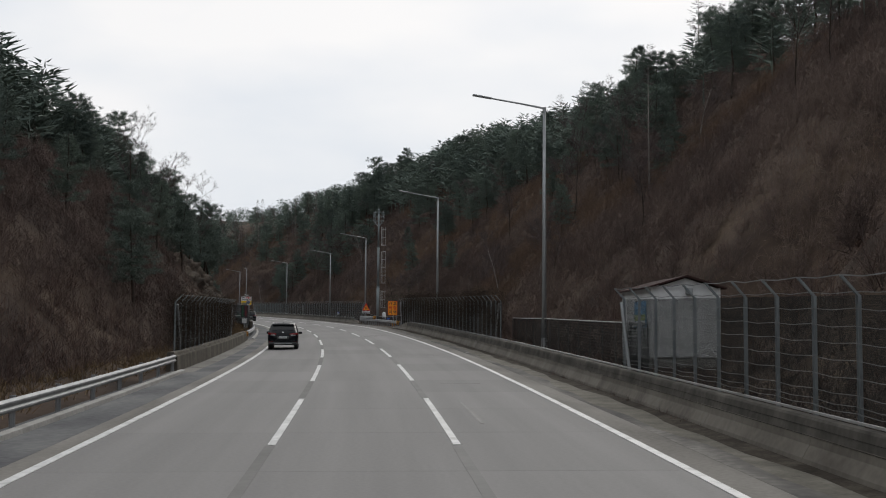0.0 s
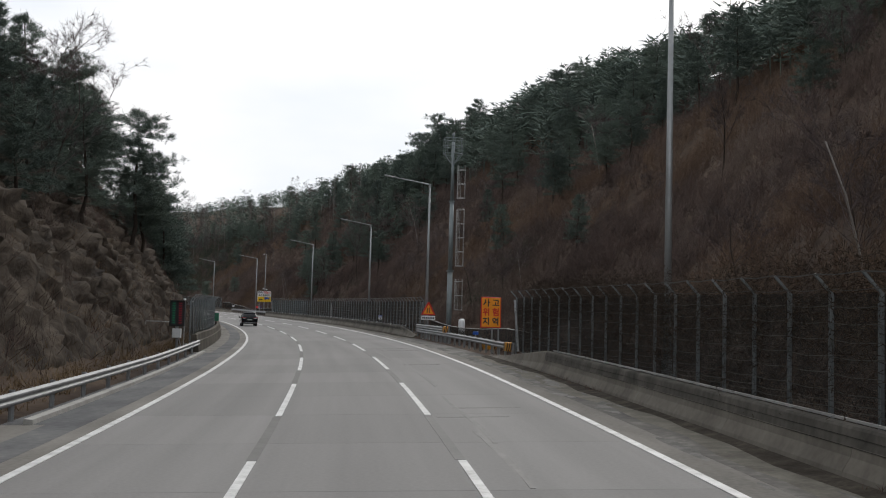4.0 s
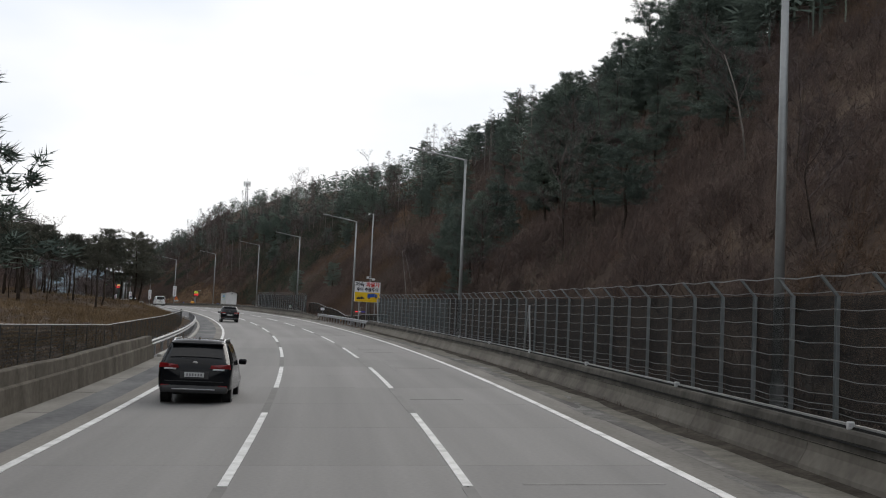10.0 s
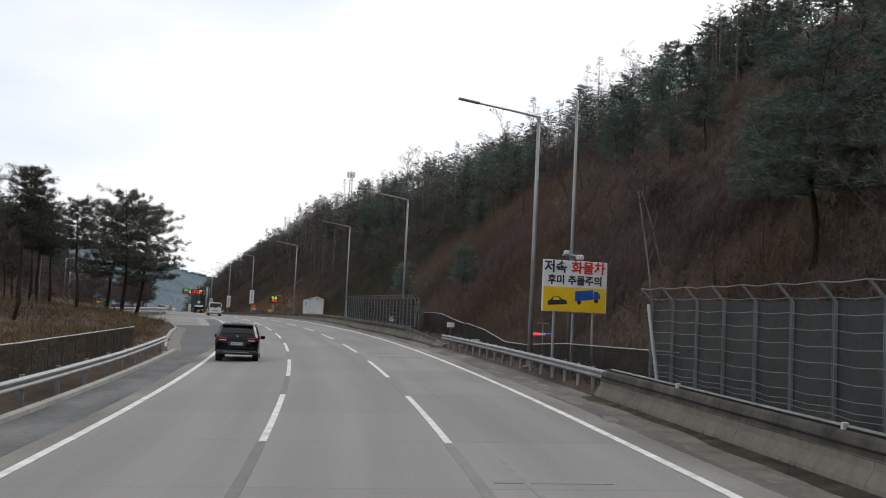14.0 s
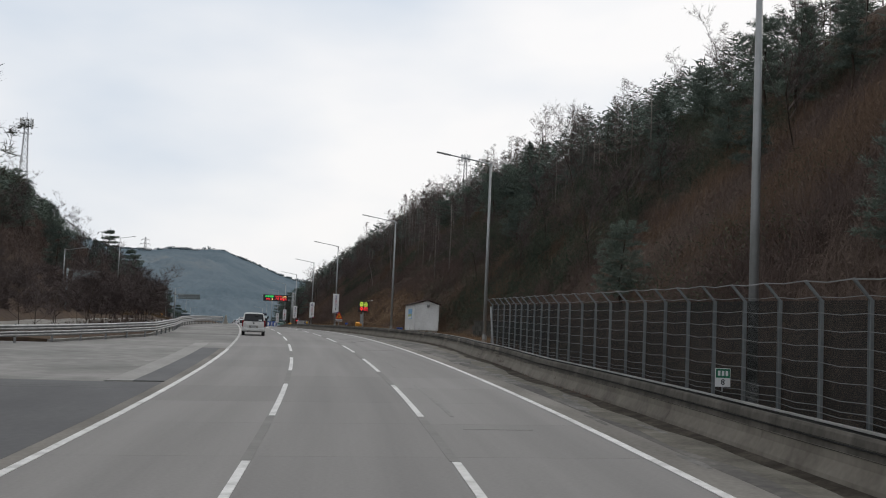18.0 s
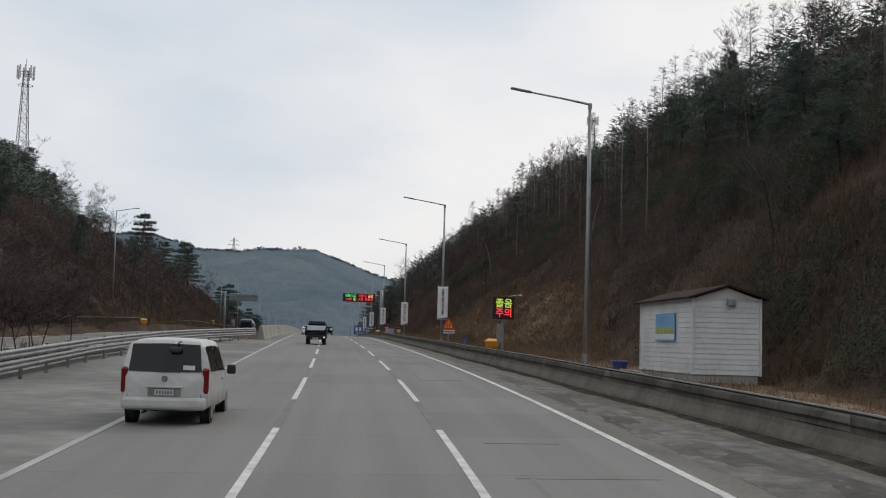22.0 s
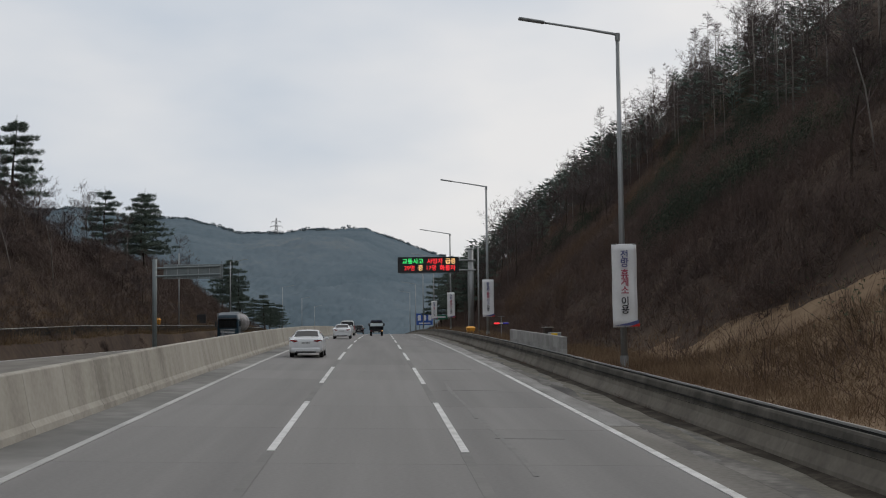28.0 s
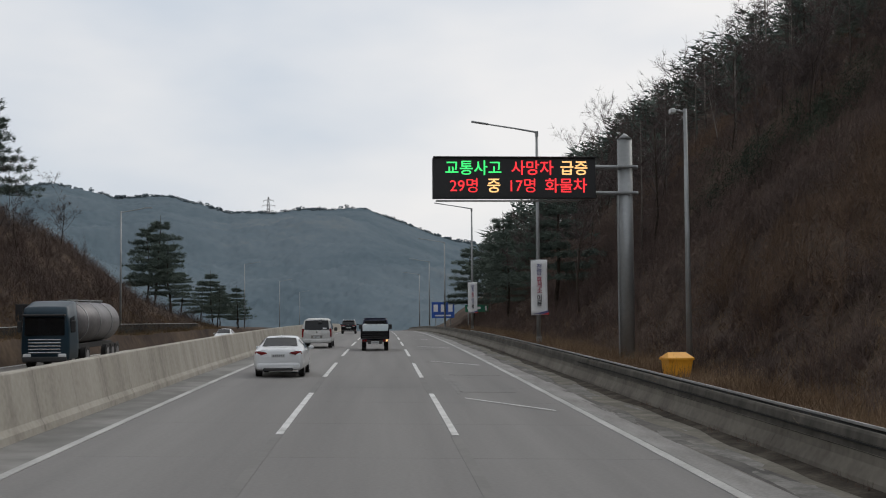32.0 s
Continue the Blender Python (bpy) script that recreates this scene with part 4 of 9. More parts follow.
# ---- low mesh fences with a pale top rail ----
def mesh_fence(label, pts, mesh=True):
    """pts: (along, across, height of the rail over the road)."""
    f = thing("mesh_fence", label, "fence", "mesh fences")
    rail = [place(s, d, h) for s, d, h in pts]
    part("top_rail", Shape().tube(rail, 0.022, 6), M["pipe"], f, "pale thin top rail")
    ss = np.array([p[0] for p in pts])
    n = max(2, int((ss[-1] - ss[0]) / 2.2))
    net = Shape()
    for k in range(n + 1):
        q = ss[0] + (ss[-1] - ss[0]) * k / n
        d, h = np.interp(q, ss, [p[1] for p in pts]), np.interp(q, ss, [p[2] for p in pts])
        g = float(land(q, d))
        part("post", Shape().tube([(0, 0, g - 0.3), (0, 0, h)], 0.02, 6), M["post_dark"], f, m=stand(q, d, 0))
    cols = int((ss[-1] - ss[0]) / 0.05)
    for k in range(cols):
        q = ss[0] + (ss[-1] - ss[0]) * k / cols
        d, h = np.interp(q, ss, [p[1] for p in pts]), np.interp(q, ss, [p[2] for p in pts])
        g = float(land(q, d))
        for lean in (-0.35, 0.35):
            net.add([tuple(place(q - 0.009, d, g)), tuple(place(q + 0.009, d, g)), tuple(place(q + lean + 0.009, d, h)), tuple(place(q + lean - 0.009, d, h))], [(0, 1, 2, 3)])
    part("netting", net, M["net"], f, "dark wire mesh")
    return f


mesh_fence("low wire mesh fence with a pale rail under the slope", [(33.8, 10.8, 2.15), (44, 10.8, 2.10), (54, 10.8, 2.05), (64, 10.8, 1.95)])
mesh_fence("low wavy wire mesh fence behind the orange sign", [(127.5, 10.9, 1.25), (134.6, 10.9, 1.32), (142.5, 10.9, 1.12), (150, 10.9, 1.05), (155.3, 10.9, 1.08), (160, 10.9, 1.2), (165.5, 10.9, 1.4)])
mesh_fence("low wire mesh fence below the truck warning sign", [(289, 11.0, 1.5), (304, 11.0, 1.2), (312, 11.0, 0.85), (317, 11.0, 0.8), (323, 11.0, 1.25), (329, 11.0, 1.5)])
mesh_fence("low wavy wire mesh fence along the brush slope", [(329.5, 11.0, 1.45), (333, 11.0, 1.6), (339, 11.0, 1.95), (343, 11.0, 1.98), (347, 11.0, 1.92)])
mesh_fence("low wire mesh fence behind the guardrail", [(203, -7.6, 2.1), (214, -7.6, 2.0), (235, -7.5, 1.55), (262, -7.4, 1.5), (290, -7.2, 1.4), (314, -7.3, 1.3)])
mesh_fence("low wire mesh fence beyond the opposite lanes", [(500, -23.5, 1.5), (540, -21.5, 1.5), (610, -20.5, 1.5), (680, -20.2, 1.5), (740, -20.0, 1.4)])


# ---- writing ----
def words(body, size, material, parent, m, name="lettering", bold=0.0):
    """Flat letters, centred, facing -y."""
    cu = bpy.data.curves.new("words", "FONT")
    cu.body, cu.size, cu.align_x, cu.align_y, cu.offset = body, size, "CENTER", "CENTER", bold
    cu.extrude = 0.004
    tmp = new("words", cu)
    me = bpy.data.meshes.new_from_object(tmp.evaluated_get(bpy.context.evaluated_depsgraph_get()))
    bpy.data.objects.remove(tmp)
    me.materials.clear()
    me.materials.append(material)
    return part(name, me, None, parent, m=m @ Matrix.Rotation(radians(90), 4, "X"))


# ---- signs ----
def accident_sign():
    s, d = 133.0, 9.83
    t = thing("warning_board", "tall orange accident danger board with a red rim", "road sign", m=stand(s, d, 0, 6))
    panel = part("panel", Shape().box((0, 0, 2.2), (1.10, 0.05, 1.62), 0.02), M["red"], t, "orange panel with a red border")
    part("face", Shape().box((0, -0.03, 2.2), (1.00, 0.012, 1.52), 0.004), M["orange"], panel)
    for k, (row, mat) in enumerate((("사 고", M["ink"]), ("위 험", M["red"]), ("지 역", M["ink"]))):
        words(row, 0.43, mat, panel, Matrix.Translation((0, -0.045, 2.68 - 0.49 * k)), bold=0.012)
    for x in (0.10, 0.45):
        part("post", Shape().tube([(x, 0.07, 0.0), (x, 0.07, 2.9)], 0.045, 8), M["pole"], t)


def merge_sign(s, d, h, plate=0.85, turn=5):
    t = thing("triangle_sign", "orange triangle warning sign with a red rim and white plate", "road sign", "triangle warning signs", m=stand(s, d, 0, turn))
    g = float(land(s, d))
    tri = part("triangle", Shape().plate([(-0.56, h), (0.56, h), (0.06, h + 0.96), (-0.06, h + 0.96)], 0.03), M["red"], t)
    part("face", Shape().plate([(-0.40, h + 0.09), (0.40, h + 0.09), (0.0, h + 0.80)], 0.006, Matrix.Translation((0, -0.008, 0))), M["orange"], tri)
    for x in (-0.11, 0.10):
        part("symbol", Shape().plate([(x - 0.035, h + 0.16), (x + 0.035, h + 0.16), (x * 0.55 + 0.03, h + 0.52), (x * 0.55 - 0.03, h + 0.52)], 0.004, Matrix.Translation((0, -0.014, 0))), M["black"], tri)
    pl = part("plate", Shape().box((0, 0.012, h - 0.22), (1.06, 0.025, 0.30), 0.008), M["white"], t, "white text plate")
    for k in range(7):
        part("text_bar", Shape().box((-0.42 + 0.14 * k, -0.004, h - 0.22), (0.095, 0.006, 0.15)), M["ink"], pl)
    part("post", Shape().tube([(0, 0.08, g - 0.2), (0, 0.08, h + 0.9)], 0.045, 8), M["pole"], t)
    return t


def truck_sign():
    s, d = 302.7, 11.05
    t = thing("truck_warning_board", "white and yellow slow truck warning board", "road sign", m=stand(s, d, 0, 8))
    panel = part("panel", Shape().box((0, 0, 3.50), (2.72, 0.06, 2.04), 0.02), M["white"], t)
    part("yellow_field", Shape().box((0, -0.034, 2.98), (2.64, 0.008, 0.96), 0.002), M["yellow"], panel)
    words("저속", 0.52, M["ink"], panel, Matrix.Translation((-0.83, -0.04, 4.22)), bold=0.014)
    words("화물차", 0.52, M["red"], panel, Matrix.Translation((0.55, -0.04, 4.22)), bold=0.014)
    words("후미 추돌주의", 0.40, M["ink"], panel, Matrix.Translation((0, -0.04, 3.72)), bold=0.012)
    tr = part("truck_picture", Shape().plate([(0.02, 2.92), (0.78, 3.02), (0.78, 3.40), (0.02, 3.32)], 0.006, Matrix.Translation((0, -0.046, 0))), M["blue"], panel, "painted blue box truck")
    part("cab_picture", Shape().plate([(0.80, 3.02), (1.08, 3.06), (1.08, 3.20), (0.98, 3.34), (0.80, 3.34)], 0.006, Matrix.Translation((0, -0.046, 0))), M["blue"], tr)
    for x, z in ((0.2, 2.88), (0.92, 2.97)):
        part("wheel_picture", Shape().tube([(x, -0.05, z), (x, -0.042, z)], 0.085, 14), M["black"], tr)
    cr = part("car_picture", Shape().plate([(-1.10, 2.72), (-0.30, 2.80), (-0.34, 2.94), (-0.52, 2.98), (-0.66, 3.08), (-0.90, 3.06), (-1.02, 2.92), (-1.12, 2.88)], 0.006, Matrix.Translation((0, -0.046, 0))), M["ink"], panel, "painted dark car")
    part("window_picture", Shape().plate([(-0.92, 2.93), (-0.60, 2.95), (-0.68, 3.04), (-0.87, 3.03)], 0.004, Matrix.Translation((0, -0.05, 0))), M["yellow"], cr)
    g = float(land(s, d))
    for x in (-0.8, 0.0, 0.85):
        part("post", Shape().tube([(x, 0.09, g - 0.2), (x, 0.09, 4.3)], 0.06, 10), M["pole"], t)


def banner(s, d, h0, h1, texts, wave=0.0):
    t = thing("banner", "white vertical safety banner with printed words on a lamp pole", "banner", "banners on the lamp poles", m=stand(s, d, 0, 4))
    w = 0.45
    rows = []
    for i in range(13):
        z = h0 + (h1 - h0) * i / 12
        rows.append([(x * w, -0.16 + 0.02 * math.sin(i * 0.9 + x * 2 + s), z) for x in np.linspace(-1, 1, 7)])
    front = np.array(rows)
    cloth = part("cloth", grid_mesh("cloth", front, M["white"]), None, t)
    cloth.modifiers.new("thickness", "SOLIDIFY").thickness = 0.006
    total = sum(len(b) * 0.36 + 0.12 for b, _ in texts)
    z = h1 - 0.28
    k = (h1 - h0 - 0.62) / total
    for body, mat in texts:
        for ch in body:
            words(ch, 0.42 * k, mat, cloth, Matrix.Translation((0, -0.20, z - 0.15 * k)), bold=0.004)
            z -= 0.36 * k
        z -= 0.12 * k
    part("emblem", Shape().plate([(-0.4, h0 + 0.06), (0.45, h0 + 0.06), (0.5, h0 + 0.26), (0.1, h0 + 0.15)], 0.004, Matrix.Translation((0, -0.20, 0))), M["navy"], cloth)
    part("emblem", Shape().plate([(0.12, h0 + 0.02), (0.5, h0 + 0.02), (0.52, h0 + 0.14)], 0.004, Matrix.Translation((0, -0.205, 0))), M["red"], cloth)
    for z in (h0 + 0.02, h1 - 0.02):
        part("bracket", Shape().tube([(-w, -0.15, z), (w, -0.15, z)], 0.018, 6).box((0, -0.05, z), (0.06, 0.22, 0.05)), M["pole"], t)
    return t


A_TEXT = (("화물차", M["navy"]), ("졸음", M["plum"]), ("사고", M["navy"]), ("급증", M["ink"]))
B_TEXT = (("전방", M["navy"]), ("휴게소", M["plum"]), ("이용", M["ink"]))
accident_sign()
merge_sign(160.2, 9.85, 1.86)
merge_sign(506.1, 10.90, 1.84)
truck_sign()
for (s, d, _), txt, h0, h1 in zip(LAMPS[9:13], (A_TEXT, B_TEXT, A_TEXT, B_TEXT), (2.60, 2.11, 2.24, 2.27), (5.45, 5.05, 5.15, 5.25)):
    banner(s - 0.1, d, h0, h1, txt)
banner(LAMPS[13][0] - 0.1, LAMPS[13][1], 2.35, 5.30, A_TEXT)


def led_board(name, label, m, w, h, z, rows, depth=0.28):
    t = thing(name, label, "electronic sign", m=m)
    case = part("case", Shape().box((0, 0, z), (w, depth, h), 0.02), M["black"], t, "black display case")
    part("hood", Shape().box((0, -depth / 2 - 0.05, z + h / 2), (w, 0.16, 0.03), 0.005), M["black"], case)
    part("screen", Shape().box((0, -depth / 2 - 0.004, z), (w - 0.1, 0.01, h - 0.1)), M["screen"], case)
    for body, size, mat, x, dz in rows:
        words(body, size, mat, case, Matrix.Translation((x, -depth / 2 - 0.018, z + dz)), bold=0.0 if body[0].isdigit() else 0.006)
    return t


M["screen"] = shade("led_screen", [(0.008, 0.008, 0.009), (0.018, 0.018, 0.02)], 30, 0.45)
drowsy = led_board("led_sign", "small LED sign with lime and red words on a post", stand(474.5, 10.95, 0, 5), 1.28, 1.28, 3.22,
                   (("졸음", 0.56, M["led_lime"], 0, 0.27), ("주의", 0.56, M["led_red"], 0, -0.29)))
part("post", Shape().tube([(0, 0.1, 0.4), (0, 0.1, 2.6)], 0.09, 10), M["pole"], drowsy)
part("cabinet", Shape().box((-0.20, 0.16, 1.75), (0.22, 0.2, 1.1), 0.02), M["pole"], drowsy)
rng = random.Random(41)
for k in range(16):
    q, d, r = rng.uniform(466, 476), rng.uniform(10.7, 12.6), rng.uniform(0.12, 0.30)
    bm = bmesh.new()
    bmesh.ops.create_icosphere(bm, subdivisions=2, radius=r)
    for v in bm.verts:
        w = v.co.normalized()
        v.co = v.co * (0.8 + 0.25 * math.sin(5 * w.x + 7 * k) + 0.2 * math.sin(6 * w.y + 3 * k)) * rng.uniform(0.92, 1.08)
        v.co.z *= 0.62
    tagged(part("stone", Shape().take(bm), M["panel"], m=stand(q, d, float(land(q, d)) + r * 0.2, rng.uniform(0, 360))), "pale broken stone lying below the LED sign", "stone", "stones below the LED sign")
part("lamp", Shape().tube([(0.3, 0, 3.95), (0.9, -0.2, 4.02)], 0.02, 6).box((0.98, -0.22, 4.02), (0.16, 0.12, 0.07), 0.02), M["white_metal"], drowsy)

gantry = led_board("message_sign", "large cantilever LED message sign with green and red words", stand(640.8, 7.25, 0, 2), 6.30, 1.58, 7.62,
                   (("교통사고", 0.60, M["led_green"], -1.60, 0.34), ("사망자", 0.60, M["led_red"], 0.68, 0.34), ("급증", 0.60, M["led_amber"], 2.30, 0.34),
                    ("29명", 0.60, M["led_red"], -1.95, -0.34), ("중", 0.60, M["led_amber"], -0.82, -0.34), ("17명", 0.60, M["led_red"], 0.28, -0.34), ("화물차", 0.60, M["led_red"], 1.98, -0.34)), 0.5)
part("pole", Shape().tube([(4.45, 0.35, 0.3), (4.45, 0.35, 9.2)], 0.29, 20).tube([(4.45, 0.35, 9.2), (4.45, 0.35, 9.42)], [0.31, 0.05], 20), M["mast"] if "mast" in M else M["pole"], gantry, "thick grey steel column", smooth=True)
for z in (7.08, 8.1):
    part("arm", Shape().tube([(3.0, 0.28, z), (4.95, 0.35, z)], 0.085, 10).box((4.45, 0.35, z), (0.72, 0.72, 0.10), 0.02), M["pole"], gantry, smooth=False)
part("conduit", Shape().tube([(4.12, 0.3, 0.4), (4.12, 0.3, 7.0)], 0.03, 6), M["pole"], gantry)
part("catwalk", Shape().box((-0.2, 0.4, 6.78), (5.6, 0.3, 0.04), 0.01), M["pole"], gantry)

left_led = led_board("led_sign", "narrow LED sign with green and red columns", stand(138.8, -6.95, 0, -8), 0.84, 1.42, 2.22, ())
for x, mat in ((-0.18, M["dim_green"]), (0.19, M["dim_red"])):
    for k in range(9):
        part("text_bar", Shape().box((x, -0.16, 2.78 - 0.135 * k), (0.17, 0.01, 0.06)), mat, left_led)
part("cabinet", Shape().box((0.0, 0.0, 1.12), (0.46, 0.36, 0.52), 0.02), M["white_metal"], left_led, "pale grey control box")
part("post", Shape().tube([(0, 0.05, -0.2), (0, 0.05, 1.6)], 0.07, 10), M["pole"], left_led)
part("camera", Shape().box((0.38, 0, 3.02), (0.1, 0.2, 0.1), 0.02), M["white_metal"], left_led)


gate = thing("pipe_frame", "pale bent pipe frame beside the LED sign", "railing", m=stand(139.8, -7.1, 0, 0))
part("top_pipe", Shape().tube([(-1.7, 0.0, 1.75), (0.45, 0.0, 1.72)], 0.03, 6), M["pipe"], gate)
for x0, x1 in ((-1.7, -1.7), (-0.1, 0.35), (0.45, 0.45)):
    part("leg", Shape().tube([(x0, 0, 1.73), (x1, 0, 0.2)], 0.03, 6), M["pipe"], gate)


# ---- masts ----
def monopole():
    s, d = 161.9, 11.7
    g = float(land(s, d))
    z = 15.9 - g
    t = thing("antenna_mast", "tall grey-green steel monopole mast with a caged ladder", "mast", m=stand(s, d, g))
    part("lower_tube", Shape().tube([(0, 0, -0.3), (0, 0, 5.2)], [0.215, 0.20], 18), M["mast"], t, smooth=True)
    part("middle_tube", Shape().tube([(0, 0, 5.2), (0, 0, 10.6)], [0.18, 0.16], 18), M["mast"], t, smooth=True)
    part("upper_tube", Shape().tube([(0, 0, 10.6), (0, 0, z - 0.6)], [0.14, 0.10], 16), M["mast"], t, smooth=True)
    for h, r in ((5.2, 0.29), (10.6, 0.24)):
        part("flange", Shape().tube([(0, 0, h - 0.05), (0, 0, h + 0.05)], r, 18), M["mast"], t)
    for h in (z - 1.55, z - 0.95, z - 0.35):
        pts = [(0.75 * math.cos(a), 0.75 * math.sin(a), h) for a in np.linspace(0, 2 * math.pi, 21)]
        part("platform_ring", Shape().tube(pts, 0.03, 5, False), M["mast"], t)
    for a in np.linspace(0, 2 * math.pi, 9)[:-1]:
        c, q = math.cos(a), math.sin(a)
        part("railing_post", Shape().tube([(0.75 * c, 0.75 * q, z - 1.55), (0.75 * c, 0.75 * q, z - 0.35)], 0.025, 5), M["mast"], t)
        part("strut", Shape().tube([(0.12 * c, 0.12 * q, z - 2.3), (0.75 * c, 0.75 * q, z - 1.55)], 0.025, 5), M["mast"], t)
    part("beacon", Shape().tube([(0, 0, z - 0.6), (0, 0, z - 0.1)], 0.04, 6).box((0, 0, z), (0.2, 0.2, 0.22), 0.04), M["mast"], t)
    for lo, hi in ((2.2, 4.6), (5.6, 10.0), (10.9, z - 2.4)):
        lad = part("ladder", Shape().tube([(0.42, -0.18, lo), (0.42, -0.18, hi)], 0.02, 5).tube([(0.42, 0.18, lo), (0.42, 0.18, hi)], 0.02, 5), M["pipe"], t)
        rung = Shape()
        for k in range(int((hi - lo) / 0.35)):
            rung.tube([(0.42, -0.18, lo + 0.35 * k), (0.42, 0.18, lo + 0.35 * k)], 0.012, 4)
        part("rungs", rung, M["pipe"], lad)
        for k in range(int((hi - lo) / 1.1) + 1):
            h = lo + 1.1 * k
            pts = [(0.42 + 0.62 * math.sin(a), 0.36 * math.cos(a), h) for a in np.linspace(0.0, math.pi, 9)]
            part("cage_hoop", Shape().tube(pts, 0.018, 4, False), M["pipe"], lad)
        for a in np.linspace(0.3, math.pi - 0.3, 4):
            part("cage_bar", Shape().tube([(0.42 + 0.62 * math.sin(a), 0.36 * math.cos(a), lo), (0.42 + 0.62 * math.sin(a), 0.36 * math.cos(a), hi)], 0.012, 4), M["pipe"], lad)


def lattice_tower(s, d, top, label, wide=1.6, panels=True, base=None):
    g = float(land(s, d))
    if base is not None:
        g = base
    z = top - g
    t = thing("lattice_tower", label, "tower", "towers on the hills", m=stand(s, d, g))
    legs = [(-1, -1), (1, -1), (1, 1), (-1, 1)]
    for x, y in legs:
        part("leg", Shape().tube([(x * wide / 2, y * wide / 2, -1), (x * 0.35, y * 0.35, z)], 0.06, 5), M["tower"], t)
    n = max(4, int(z / 1.6))
    for k in range(n):
        a, b = z * k / n, z * (k + 1) / n
        wa, wb = wide / 2 + (0.35 - wide / 2) * k / n, wide / 2 + (0.35 - wide / 2) * (k + 1) / n
        for i in range(4):
            p, q = legs[i], legs[(i + 1) % 4]
            for u, v in (((p[0] * wa, p[1] * wa, a), (q[0] * wb, q[1] * wb, b)), ((q[0] * wa, q[1] * wa, a), (p[0] * wb, p[1] * wb, b)), ((p[0] * wb, p[1] * wb, b), (q[0] * wb, q[1] * wb, b))):
                part("brace", Shape().tube([u, v], 0.03, 3), M["tower"], t)
    if panels:
        for h, r in ((z - 0.4, 1.3), (z - 2.6, 1.3)):
            pts = [(r * math.cos(a), r * math.sin(a), h) for a in np.linspace(0, 2 * math.pi, 13)]
            part("ring", Shape().tube(pts, 0.05, 5, False), M["tower"], t)
        for a in np.linspace(0, 2 * math.pi, 10)[:-1]:
            part("antenna_panel", Shape().box((1.4 * math.cos(a), 1.4 * math.sin(a), z - 0.3), (0.28, 0.28, 2.3), 0.05), M["white_metal"], t)
        part("spike", Shape().tube([(0, 0, z), (0, 0, z + 2.2)], 0.04, 5), M["tower"], t)
    return t


M["mast"] = shade("grey_green_mast_paint", [(0.15, 0.175, 0.18), (0.22, 0.25, 0.255)], 0.9, 0.5, 0.2, 0, 8, 0.5)
M["tower"] = shade("tower_steel", [(0.16, 0.16, 0.165), (0.24, 0.24, 0.245)], 0.9, 0.6, 0.4)
monopole()
lattice_tower(711.5, 69.2, 59.0, "slim steel antenna tower on the wooded ridge", 1.5)
lattice_tower(617.1, -52.7, 44.4, "steel lattice antenna tower with a crown of panels", 2.2)


def camera_pole(s, d, h, label):
    t = thing("camera_pole", label, "pole", "thin camera poles", m=stand(s, d, 0))
    g = float(land(s, d))
    part("pole", Shape().tube([(0, 0, g - 0.3), (0, 0, h)], [0.10, 0.06], 10), M["pole"], t, smooth=True)
    part("arm", Shape().tube([(0, 0, h - 0.1), (-0.35, -0.1, h - 0.05)], 0.03, 6), M["pole"], t)
    part("camera", Shape().box((-0.45, -0.14, h - 0.1), (0.16, 0.34, 0.16), 0.04), M["white_metal"], t, "white traffic camera")
    return t


camera_pole(632.0, 11.7, 8.95, "thin steel camera pole beside the message sign")
cp = camera_pole(307.8, 12.1, 11.9, "thin steel camera pole behind the truck sign")
part("camera_bracket", Shape().box((0, -0.1, 4.95), (0.9, 0.2, 0.06), 0.02).box((-0.3, -0.25, 5.05), (0.2, 0.35, 0.18), 0.03).box((0.3, -0.25, 4.85), (0.3, 0.3, 0.2), 0.03), M["white_metal"], cp)


